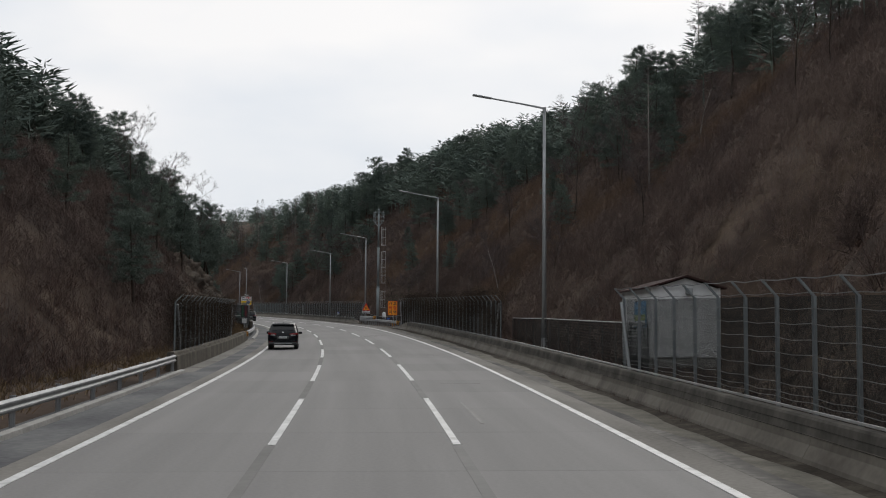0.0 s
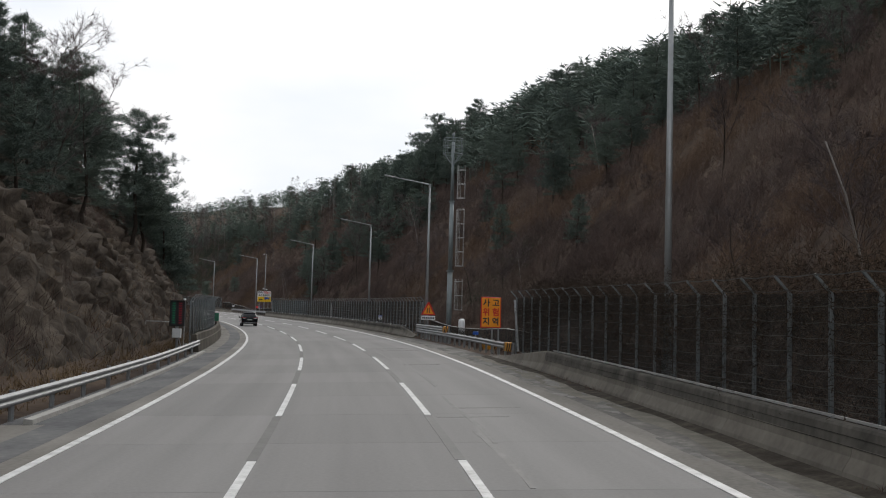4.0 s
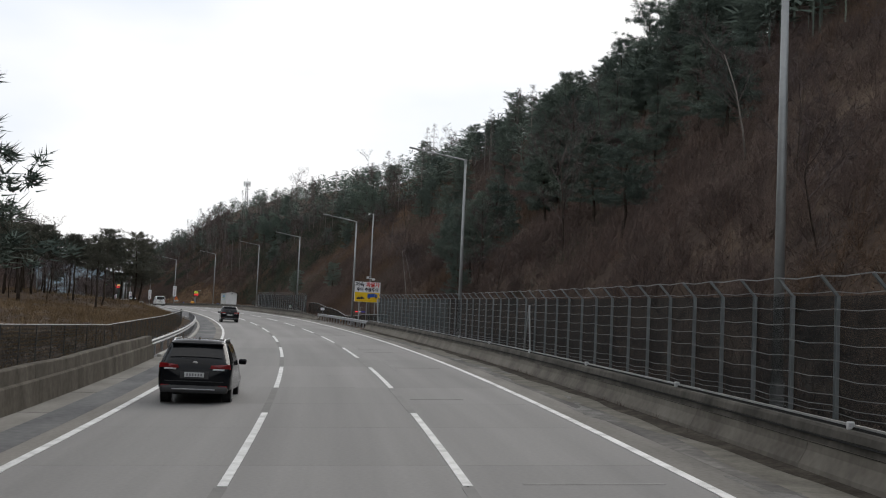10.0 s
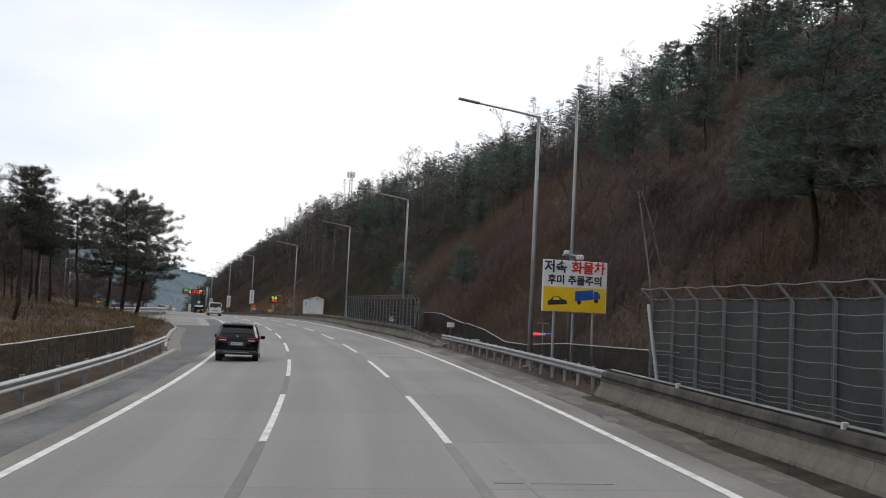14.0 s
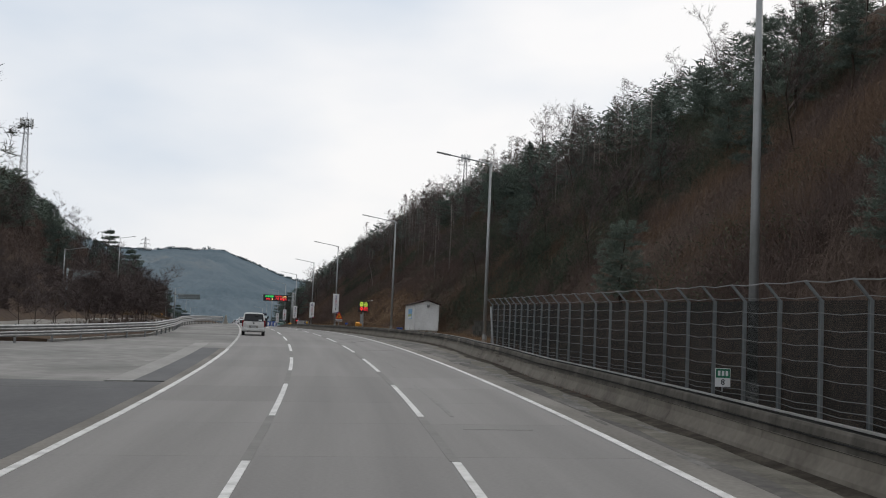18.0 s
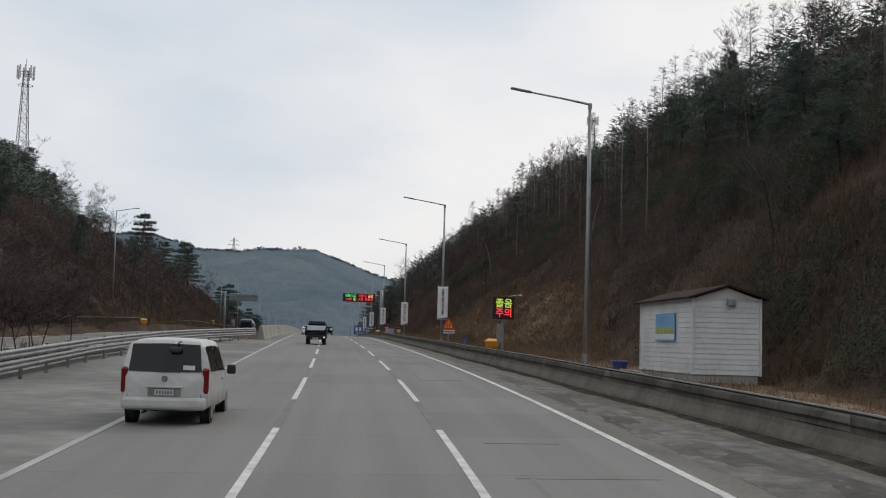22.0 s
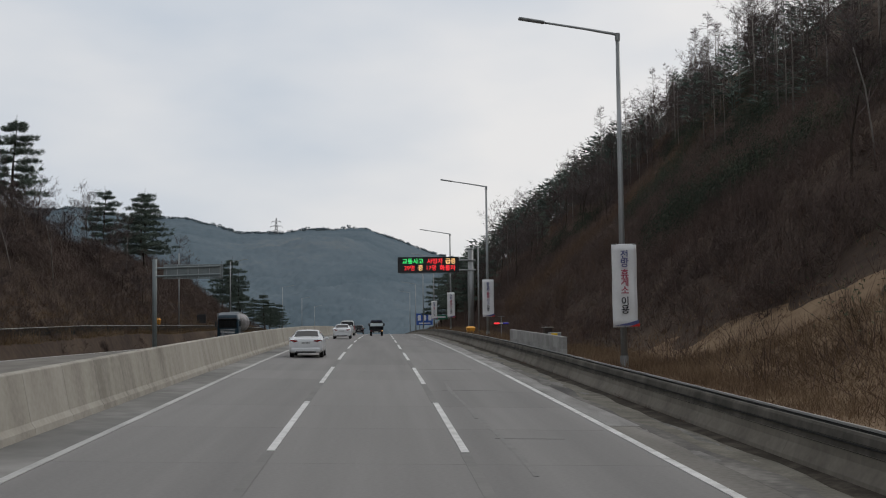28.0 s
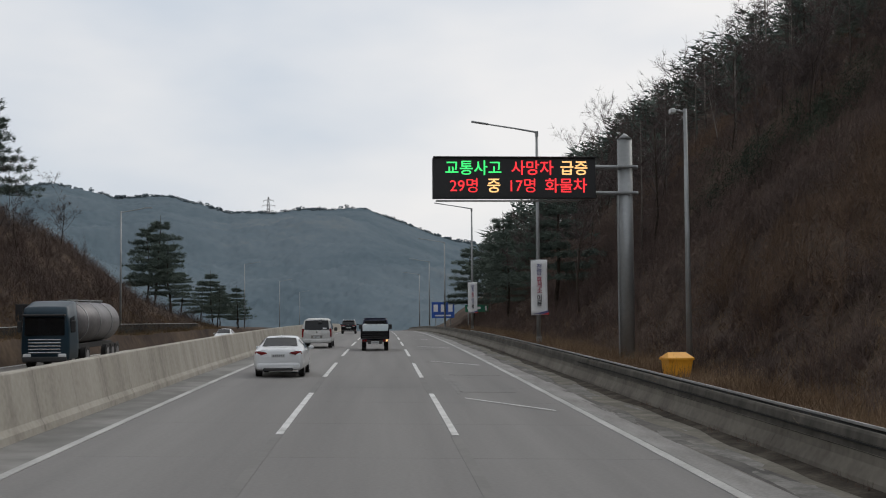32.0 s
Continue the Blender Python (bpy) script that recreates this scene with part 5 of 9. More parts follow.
# ---- huts ----
def hut(s, d, w, l, h, base, label, turn, picture_x, pw):
    """A sheet-clad cabin: w across the road, l along it."""
    t = thing("hut", label, "hut", "roadside huts", m=stand(s, d, base, turn))
    part("plinth", Shape().box((0, 0, -0.15), (w - 0.1, l - 0.1, 0.5), 0.02), M["kerb"], t)
    n = int(h / 0.165)
    board_f = Shape().plate([(-w / 2, 0.0), (w / 2, 0.0), (w / 2, 0.158), (-w / 2, 0.158)], 0.02, Matrix.Rotation(radians(-5), 4, "X")).mesh("siding_board", M["siding"])
    board_s = Shape().plate([(-l / 2, 0.0), (l / 2, 0.0), (l / 2, 0.158), (-l / 2, 0.158)], 0.02, Matrix.Rotation(radians(-5), 4, "X")).mesh("siding_board", M["siding"])
    part("wall_core", Shape().box((0, 0, h / 2 + 0.08), (w - 0.06, l - 0.06, h - 0.02)), M["siding"], t)
    for k in range(n):
        z = 0.1 + k * 0.165
        part("siding_board", board_f, None, t, m=Matrix.Translation((0, -l / 2, z)))
        part("siding_board", board_s, None, t, m=Matrix.Translation((-w / 2, 0, z)) @ Matrix.Rotation(radians(-90), 4, "Z"))
    for y in (-l / 2 - 0.005, l / 2 - 0.02):
        part("gable", Shape().plate([(-w / 2, h + 0.05), (w / 2, h + 0.05), (0, h + 0.42)], 0.03, Matrix.Translation((0, y, 0))), M["siding"], t)
    for sx in (-1, 1):
        part("roof_sheet", Shape().plate([(0, h + 0.46), (sx * (w / 2 + 0.22), h + 0.04), (sx * (w / 2 + 0.22), h + 0.10), (0, h + 0.52)], l + 0.5, Matrix.Translation((0, -l / 2 - 0.25, 0))), M["maroon"], t, "dark maroon roof sheet")
        part("corner_trim", Shape().box((sx * w / 2, -l / 2 - 0.01, h / 2 + 0.08), (0.08, 0.08, h), 0.01), M["white_metal"], t)
    part("corner_trim", Shape().box((-w / 2, l / 2, h / 2 + 0.08), (0.08, 0.08, h), 0.01), M["white_metal"], t)
    pic = part("picture_panel", Shape().box((-w / 2 - 0.05, 0.25 + picture_x, h * 0.66), (0.03, pw, 0.95), 0.01), M["sky_panel"], t, "blue landscape picture panel")
    part("picture_band", Shape().box((-w / 2 - 0.067, 0.25 + picture_x, h * 0.66 - 0.12), (0.006, pw - 0.05, 0.22)), M["lawn_panel"], pic)
    part("picture_band", Shape().box((-w / 2 - 0.067, 0.25 + picture_x, h * 0.66 - 0.33), (0.006, pw - 0.05, 0.18)), M["white"], pic)
    part("vent_lamp", Shape().box((0.1, -l / 2 - 0.12, h - 0.05), (0.24, 0.22, 0.26), 0.05), M["pole"], t, "grey floodlight")
    return t


M["sky_panel"] = shade("picture_blue", [(0.10, 0.30, 0.55), (0.22, 0.46, 0.70)], 1.4, 0.4)
M["lawn_panel"] = shade("picture_green", [(0.25, 0.36, 0.10), (0.42, 0.45, 0.14)], 3.0, 0.4)
hut(444.9, 13.5, 2.2, 6.6, 2.45, 0.72, "white clapboard hut with a maroon roof by the barrier", 0, -0.45, 2.4)
hut(39.6, 13.05, 2.4, 4.4, 2.45, 0.75, "white clapboard hut with a blue picture panel", 0, -0.95, 1.7)


# ---- small things by the roadside ----
def sand_box(s, d, base):
    t = thing("sand_box", "orange plastic roadside sand box with a pitched lid", "sand box", "orange sand boxes", m=stand(s, d, base, 8) @ Matrix.Scale(0.8, 4))
    part("body", Shape().add([(-0.38, -0.33, 0), (0.38, -0.33, 0), (0.38, 0.33, 0), (-0.38, 0.33, 0), (-0.46, -0.40, 0.62), (0.46, -0.40, 0.62), (0.46, 0.40, 0.62), (-0.46, 0.40, 0.62)],
                             [(0, 3, 2, 1), (0, 1, 5, 4), (1, 2, 6, 5), (2, 3, 7, 6), (3, 0, 4, 7), (4, 5, 6, 7)]), M["sandbox"], t)
    part("lid", Shape().add([(-0.50, -0.45, 0.62), (0.50, -0.45, 0.62), (0.50, 0.45, 0.62), (-0.50, 0.45, 0.62), (-0.50, -0.45, 0.70), (0.50, -0.45, 0.70), (0.50, 0.45, 0.70), (-0.50, 0.45, 0.70), (-0.34, 0, 0.90), (0.34, 0, 0.90)],
                            [(0, 3, 2, 1), (0, 1, 5, 4), (1, 2, 6, 5), (2, 3, 7, 6), (3, 0, 4, 7), (4, 5, 9, 8), (6, 7, 8, 9), (5, 6, 9), (7, 4, 8)]), M["sandbox"], t)
    return t


for s, d in ((138.5, 10.7), (319.0, 11.2), (478.8, 10.9), (629.6, 10.7)):
    if s < 400:
        sand_box(s, d, float(land(s, d)) - (0.2 if s < 200 else 0.38))
        continue
    sand_box(s, d, float(land(s, d)) + 0.12)
    tagged(new("plinth_block", Shape().box((0, 0, 0), (0.66, 0.58, 0.34), 0.02, stand(s, d, float(land(s, d)) - 0.06)).mesh("plinth_block", M["kerb"])), "low concrete block under the sand box", "block", "blocks under the sand boxes")
for s, d in ((546, -20.4), (646, -21.4)):
    sand_box(s, d, float(land(s, d)))


def km_plate(s, d, z, number, label, k=1.0):
    t = thing("distance_plate", label, "road sign", "distance plates on the fence", m=stand(s, d, z * (1 - k), 0) @ Matrix.Scale(k, 4))
    pl = part("plate", Shape().box((0, 0, z), (0.56, 0.03, 0.66), 0.01), M["white"], t)
    part("upper_band", Shape().box((0, -0.018, z + 0.15), (0.52, 0.006, 0.32)), M["green"] if number else M["blue"], pl)
    for k in range(3):
        part("text_bar", Shape().box((-0.14 + 0.14 * k, -0.023, z + 0.15), (0.09, 0.005, 0.18)), M["white"], pl)
    if number:
        words(number, 0.28, M["ink"], pl, Matrix.Translation((0, -0.022, z - 0.17)), bold=0.006)
    else:
        part("mark", Shape().tube([(0.04, -0.024, z - 0.17), (0.04, -0.017, z - 0.17)], 0.08, 12), M["ink"], pl)
    part("post", Shape().tube([(0, 0.04, z - (z - 0.3) / k), (0, 0.04, z + 0.3)], 0.03, 6), M["pole"], t)


km_plate(355.6, 9.72, 1.28, "8", "small green and white distance plate on the barrier", 0.6)
km_plate(189.0, 9.72, 1.36, "", "small blue and white plate on the barrier", 0.65)
t = thing("distance_plate", "green plate hung on the wire fence", "road sign", m=stand(186.5, -6.3, 0))
part("plate", Shape().box((0, 0, 1.5), (0.46, 0.03, 0.76), 0.01), M["green"], t)
for s, d, z in ((333.7, 10.78, 1.28), (324.5, 10.78, 0.5)):
    t = thing("fence_plate", "small white notice plate on the mesh fence", "notice", "notice plates on the fence", m=stand(s, d, 0, 0))
    pl = part("plate", Shape().box((0, -0.05, z), (0.5, 0.02, 0.3), 0.006), M["white"], t)
    for k in range(3):
        part("text_bar", Shape().box((-0.13 + 0.13 * k, -0.064, z), (0.08, 0.006, 0.11)), M["chrome_grey"], pl)
    part("post", Shape().tube([(0, 0, -0.1), (0, 0, z + 0.2)], 0.025, 6), M["post"], t)


def beacon(s, d, h):
    t = thing("beacon_bar", "red and blue warning light bar on a thin post", "warning light", "warning light bars", m=stand(s, d, 0))
    g = float(land(s, d))
    part("post", Shape().tube([(0, 0, g - 0.2), (0, 0, h + 0.5)], 0.03, 8), M["pole"], t)
    part("solar_panel", Shape().box((0, 0, h + 0.52), (0.5, 0.35, 0.03), 0.005), M["pole"], t)
    part("red_lamp", Shape().box((-0.34, 0, h), (0.42, 0.11, 0.11), 0.04), M["led_red"], t, "lit red lens")
    part("clear_lamp", Shape().box((0, 0, h), (0.25, 0.11, 0.10), 0.03), M["white"], t)
    part("blue_lamp", Shape().box((0.34, 0, h), (0.42, 0.11, 0.11), 0.04), M["blue_lens"], t, "blue lens")


M["blue_lens"] = shade("blue_lens", [(0.02, 0.02, 0.16), (0.03, 0.03, 0.22)], 3, 0.2, emit=((0.12, 0.10, 0.8), 0.12))
beacon(606.0, 11.2, 1.78)
beacon(311.8, 11.8, 1.35)
t = thing("white_drum", "upright white plastic tank behind the mesh fence", "tank", m=stand(156.8, 11.85, float(land(156.8, 11.85)) + 0.1))
part("body", Shape().tube([(0, 0, -0.2), (0, 0, 1.2), (0, 0, 1.38), (0, 0, 1.45)], [0.25, 0.25, 0.21, 0.10], 18), M["white"], t, smooth=True)
for s, d, h in ((142.0, 10.4, 0.9), (490.5, 10.5, 1.15), (572.5, 10.5, 0.98)):
    t = thing("marker_plate", "small blue oval marker on a short stake", "marker", "blue markers", m=stand(s, d, 0, 10))
    part("stake", Shape().tube([(0, 0, -0.1), (0, 0, h)], 0.02, 6), M["pole"], t)
    part("plate", Shape().box((0, -0.02, h), (0.36, 0.03, 0.2), 0.05), M["blue"], t)
t = thing("tub", "blue plastic tub on the ground by the hut", "tub", m=stand(450.6, 12.2, float(land(450.6, 12.2))))
part("body", Shape().tube([(0, 0, 0), (0, 0, 0.38), (0, 0, 0.42)], [0.24, 0.31, 0.33], 16), M["blue"], t, smooth=True)
part("rim", Shape().tube([(0.33 * math.cos(a), 0.33 * math.sin(a), 0.41) for a in np.linspace(0, 2 * math.pi, 17)], 0.02, 5, False), M["blue"], t)


def board_sign(s, d, h, w, z, mat, label, bars, post_x):
    t = thing("direction_sign", label, "road sign", m=stand(s, d, 0, 0))
    pl = part("panel", Shape().box((0, 0, z), (w, 0.06, h), 0.02), mat, t)
    for x, zz, bw, bh in bars:
        part("symbol_bar", Shape().box((x, -0.036, z + zz), (bw, 0.008, bh)), M["white"], pl)
    for x in post_x:
        part("post", Shape().tube([(x, 0.1, 0), (x, 0.1, z + h / 2)], 0.07, 8), M["pole"], t)


board_sign(790, 12.1, 2.6, 3.7, 3.4, M["blue"], "blue rest area board with white symbols", ((-1.2, 0.3, 0.7, 1.2), (0, 0.3, 0.7, 1.2), (1.2, 0.3, 0.7, 1.2), (0, -0.9, 2.6, 0.25)), (-1.2, 1.2))
board_sign(745, 14.0, 0.9, 3.0, 3.1, M["green"], "green direction board on posts", ((-0.4, 0.05, 1.7, 0.3), (1.1, 0, 0.18, 0.6)), (-1.1, 1.1))

# the cantilever sign and lamps of the opposite lanes, seen from behind
t = thing("cantilever_sign", "back of a grey cantilever sign over the opposite lanes", "road sign", m=stand(622.0, -17.2, float(land(622.0, -17.2))))
part("pole", Shape().tube([(0, 0, -0.3), (0, 0, 7.9)], 0.2, 14), M["mast"], t, smooth=True)
part("arm", Shape().tube([(0, 0, 7.1), (5.6, 0, 7.25)], 0.09, 8).tube([(0, 0, 6.4), (5.6, 0, 6.55)], 0.09, 8), M["mast"], t)
part("panel", Shape().box((3.3, 0.1, 6.85), (5.1, 0.08, 1.15), 0.02), M["mast"], t, "grey riveted panel back")
for k in range(6):
    part("rib", Shape().box((1.0 + 0.92 * k, 0.03, 6.85), (0.06, 0.06, 1.2)), M["pole"], t)
part("walkway", Shape().box((3.3, -0.25, 6.2), (5.1, 0.5, 0.05), 0.01), M["mast"], t)
t = thing("cantilever_sign", "back of a pale sign panel beyond the turning yard", "road sign", m=stand(485.0, -25.0, float(land(485.0, -25.0))))
part("pole", Shape().tube([(0, 0, -0.3), (0, 0, 6.2 - float(land(485.0, -25.0)))], 0.13, 12), M["mast"], t, smooth=True)
part("panel", Shape().box((2.45, 0.1, 5.35 - float(land(485.0, -25.0))), (3.6, 0.08, 1.25), 0.02), M["mast"], t, "grey panel back")
for z in (4.75, 5.95):
    part("arm", Shape().tube([(0, 0, z - float(land(485.0, -25.0))), (4.2, 0, z - float(land(485.0, -25.0)))], 0.05, 8), M["mast"], t)
for s, d in ((489, 26.0), (548, 24.4), (700, 20.5), (790, 20.0), (860, 20.0), (930, 20.0)):
    t = thing("street_lamp", "thin steel street lamp of the opposite lanes", "street lamp", "street lamps of the opposite lanes", m=stand(s, -d, float(land(s, -d)), 180))
    z = 10.5 if s > 500 else 8.7 - float(land(s, -d))
    part("pole", Shape().tube([(0, 0, -0.3), (0, 0, z)], [0.10, 0.06], 10), M["pole"], t, smooth=True)
    part("arm", Shape().tube([(0, 0, z - 0.1), (-2.0, 0, z + 0.25)], 0.04, 6), M["pole"], t)
    part("lamp_head", Shape().box((-2.3, 0, z + 0.3), (0.7, 0.22, 0.09), 0.03), M["pole"], t)

# fibre bundles and pipes lying on the verge
for k, (a, b, d) in enumerate(((478, 530, 10.8), (566, 606, 10.9), (430, 452, 11.9))):
    rg = random.Random(k)
    pts = [place(q, d + 0.25 * math.sin(q * 0.35 + k) + rg.uniform(-0.05, 0.05), float(land(q, d)) + 0.10 + 0.05 * math.sin(q * 0.9)) for q in np.arange(a, b, 2.0)]
    t = tagged(new("hose", Shape().tube(pts, 0.035, 6).mesh("hose", M["pipe"], True)), "pale hose lying along the grassy verge", "hose", "hoses on the verge")


# the pylon on the far ridge
def pylon(x, y, z0, z1):
    t = thing("pylon", "far steel power pylon on the mountain crest", "pylon", m=Matrix.Translation((x, y, z0)) @ Matrix.Rotation(radians(24), 4, "Z"))
    h = z1 - z0
    legs = [(-1, -1), (1, -1), (1, 1), (-1, 1)]

    def half(z):
        return float(np.interp(z, [0, h * 0.55, h], [3.2, 1.2, 0.3]))

    for a, b in legs:
        part("leg", Shape().tube([(a * half(z), b * half(z), z) for z in (-2.0, h * 0.28, h * 0.55, h)], 0.16, 4), M["tower"], t)
    zs = np.linspace(0, h, 11)
    for z, q in zip(zs[:-1], zs[1:]):
        for i in range(4):
            p, r = legs[i], legs[(i + 1) % 4]
            part("brace", Shape().tube([(p[0] * half(z), p[1] * half(z), z), (r[0] * half(q), r[1] * half(q), q)], 0.09, 3), M["tower"], t)
            part("brace", Shape().tube([(r[0] * half(z), r[1] * half(z), z), (p[0] * half(q), p[1] * half(q), q)], 0.09, 3), M["tower"], t)
    for u, w in ((0.60, 4.4), (0.75, 5.2), (0.90, 4.0)):
        for sx in (-1, 1):
            arm = part("arm", Shape().tube([(0, 0, h * u + 0.9), (sx * w, 0, h * u)], 0.12, 4).tube([(0, 0, h * u - 0.3), (sx * w, 0, h * u)], 0.12, 4), M["tower"], t)
            part("insulator", Shape().tube([(sx * w, 0, h * u), (sx * w, 0, h * u - 1.6)], 0.12, 5), M["tower"], arm)


pylon(-675.0, 1390.0, 80.0, 108.0)

t = thing("meter_pillar", "dark brown box pillar with a flat cap behind the wall", "cabinet", m=stand(584.6, 11.6, float(land(584.6, 11.6)), 12))
part("body", Shape().box((0, 0, 0.35), (0.42, 0.42, 1.6), 0.02), M["rust"], t)
part("door", Shape().box((0.02, -0.215, 0.45), (0.28, 0.02, 1.0), 0.01), M["black"], t)
part("cap", Shape().box((0, 0, 1.18), (0.56, 0.54, 0.05), 0.02), M["kerb"], t, "pale flat cap")
t = thing("equipment_box", "yellow and grey equipment box on the verge", "box", m=stand(581.3, 11.5, float(land(581.3, 11.5)), 15))
part("body", Shape().box((0.0, 0, 0.45), (0.62, 0.40, 1.0), 0.03), M["pole"], t)
part("front", Shape().box((-0.10, -0.21, 0.60), (0.36, 0.03, 0.62), 0.01), M["yellow"], t, "yellow front panel")

# boards and a lamp of the opposite lanes, seen from behind
for s, d, z, w, h, label, mat in ((673.2, -20.8, 2.33, 1.12, 1.12, "black back of a square sign beyond the opposite lanes", "black"), (690.4, -20.8, 2.4, 0.75, 1.7, "grey cabinet on a post beyond the opposite lanes", "pole")):
    t = thing("sign_back" if mat == "black" else "post_cabinet", label, "road sign" if mat == "black" else "cabinet", m=stand(s, d, 0, 0))
    part("panel", Shape().box((0, 0, z), (w, 0.12, h), 0.03), M[mat], t)
    part("post", Shape().tube([(0, 0.08, float(land(s, d)) - 0.3), (0, 0.08, z + h * 0.4)], 0.05, 8), M["pole"], t)
t = thing("street_pole", "thin grey steel pole beyond the opposite lanes", "pole", m=stand(656.0, -20.8, float(land(656.0, -20.8))))
part("pole", Shape().tube([(0, 0, -0.3), (0, 0, 8.5)], [0.09, 0.06], 10), M["pole"], t, smooth=True)
part("cap", Shape().tube([(0, 0, 8.5), (0, 0, 8.62)], [0.08, 0.03], 10), M["pole"], t)


# ---- rock face of the cutting ----
rs, rh = np.meshgrid(np.arange(88, 192, 0.4), np.linspace(0, 1, 44), indexing="ij")
rd = -8.3 - rh * 8.2
zz = land(rs, rd) + 0.25 * np.sin(rh * 3.14)
jag = 0.7 * roughly(rs, rh * 22, 1.6, 7) + 0.45 * roughly(rs * 1.3, rh * 30, 0.75, 9) + 0.30 * roughly(rs * 0.9, rh * 25, 0.34, 4)
blocky = 0.55 * np.round(jag * 3.0) / 3.0 + 0.45 * jag
mask = np.sin(np.clip(rh, 0, 1) * math.pi) ** 0.5 * ease(rs, 96, 116) * (1 - ease(rs, 178, 192))
rock_pts = place(rs, rd + mask * (0.55 + 0.75 * blocky + 0.25 * jag), zz + mask * 0.35 * jag)
rock_face = tagged(new("rock_face", grid_mesh("rock_face", rock_pts, M["rock"])), "brown broken rock face of the road cutting", "rock face", kind="structure")

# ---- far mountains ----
# base colours lightened towards blue-grey: the haze of distance is painted into them
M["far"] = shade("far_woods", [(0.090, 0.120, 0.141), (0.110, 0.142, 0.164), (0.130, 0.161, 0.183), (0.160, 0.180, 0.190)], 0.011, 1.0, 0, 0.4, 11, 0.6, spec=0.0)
M["hazed_trees"] = shade("far_tree_tops", [(0.100, 0.130, 0.146), (0.122, 0.152, 0.168), (0.145, 0.174, 0.188)], 0.012, 1.0, 0, 0, 10, 0.7, island=0.2, spec=0.0)
FAR = Vector((-160.0, 565.0, 0.0))
AZ = [-110, -80, -62, -50, -44, -41.6, -39, -36.5, -33.9, -31.8, -30.2, -27.3, -25.4, -23.2, -20, -14, -5, 10]
EL = [3.0, 4.5, 5.0, 5.4, 5.5, 5.75, 5.15, 5.25, 4.55, 4.5, 4.7, 4.7, 4.0, 3.2, 2.6, 2.2, 1.6, 1.0]


def mountain(fa, fr):
    """Height of the far slopes at bearing fa and distance fr."""
    crest_z = 17 + 985 * np.tan(np.radians(np.interp(fa, AZ, EL)))
    up = np.clip((fr - 430) / 545, 0, 1) ** 0.85
    q = np.radians(fa) * 800
    spur = roughly(np.radians(fa) * fr, fr, 70, 11) * 10 + roughly(np.radians(fa) * fr, fr, 27, 3) * 3.5
    z = -3.4 + 5.4 * ease(up, 0, 0.03) + (crest_z - 2) * up * np.where(fr > 1000, np.clip(1 - (fr - 1000) / 900, 0.3, 1), 1) + spur * ease(up, 0.05, 0.4) * (1 - 0.85 * ease(up, 0.75, 1.0))
    lumps = 0.6 + np.abs(roughly(q, fr, 3.6, 2.0)) * 1.6 + np.abs(roughly(q, fr, 1.7, 6.0)) * 1.2 + roughly(q, fr, 9.0, 4.0) * 1.2
    z = z + 31 * np.exp(-((fr - 560) / 60) ** 2) * ease(-fa, 37, 45)
    return z + (lumps - 1.6) * ease(up, 0.02, 0.1)


fa, fr = np.meshgrid(np.concatenate([np.arange(-110, -60, 0.8), np.arange(-60, -8, 0.11), np.arange(-8, 10.1, 0.8)]), np.concatenate([[330, 400], np.arange(440, 1012, 3.2), [1030, 1100, 1300, 1700]]), indexing="ij")
far_pts = np.stack([FAR.x + fr * np.sin(np.radians(fa)), FAR.y + fr * np.cos(np.radians(fa)), mountain(fa, fr)], -1)
tagged(new("backdrop", grid_mesh("backdrop", far_pts, M["far"])), "wooded mountains across the valley with blue haze painted into their colour", "mountains", kind="structure")
plain = np.array([[(x, y, -3.0) for y in (-2500, 0, 3500)] for x in (-3500, 0, 3000)], float)
tagged(new("valley_floor", grid_mesh("valley_floor", plain, M["earth"])), "flat brown valley floor reaching the horizon", "ground", kind="structure")


# ---- plants, gathered with arrays ----
def soup(name, tris, material, label, category, kind="stuff", parent=None):
    """One mesh from an array of triangles (n, 3, 3)."""
    tris = np.asarray(tris, np.float32)
    n = len(tris)
    me = bpy.data.meshes.new(name)
    me.vertices.add(n * 3)
    me.loops.add(n * 3)
    me.polygons.add(n)
    me.vertices.foreach_set("co", tris.reshape(-1))
    me.loops.foreach_set("vertex_index", np.arange(n * 3, dtype=np.int32))
    me.polygons.foreach_set("loop_start", np.arange(0, n * 3, 3, dtype=np.int32))
    me.materials.append(material)
    me.update(calc_edges=True)
    if label is None:
        return me
    return tagged(new(name, me), label, category, kind=kind)


M["needles"] = shade("pine_needles", [(0.071, 0.093, 0.081), (0.109, 0.138, 0.117), (0.150, 0.183, 0.150)], 0.25, 0.8, 0, 0, 6, 0.6, island=0.25, object_random=0.3, spec=0.1)
M["dusky_needles"] = shade("dusky_pine_needles", [(0.055, 0.058, 0.047), (0.088, 0.090, 0.072), (0.122, 0.120, 0.095)], 0.25, 0.85, 0, 0, 6, 0.6, island=0.25, object_random=0.3, spec=0.1)
M["bark"] = shade("dark_bark", [(0.028, 0.022, 0.018), (0.062, 0.048, 0.038)], 3, 0.95, 0, 0.01, 5, 0.5, object_random=0.2, spec=0.1)
M["pale_bark"] = shade("pale_bark", [(0.13, 0.115, 0.10), (0.24, 0.22, 0.20)], 2, 0.9, 0, 0.005, 5, 0.5, object_random=0.4, spec=0.1)
M["twigs"] = shade("bare_twigs", [(0.054, 0.043, 0.042), (0.095, 0.076, 0.072), (0.140, 0.115, 0.109)], 0.3, 0.95, 0, 0, 5, 0.5, island=0.4, spec=0.1)
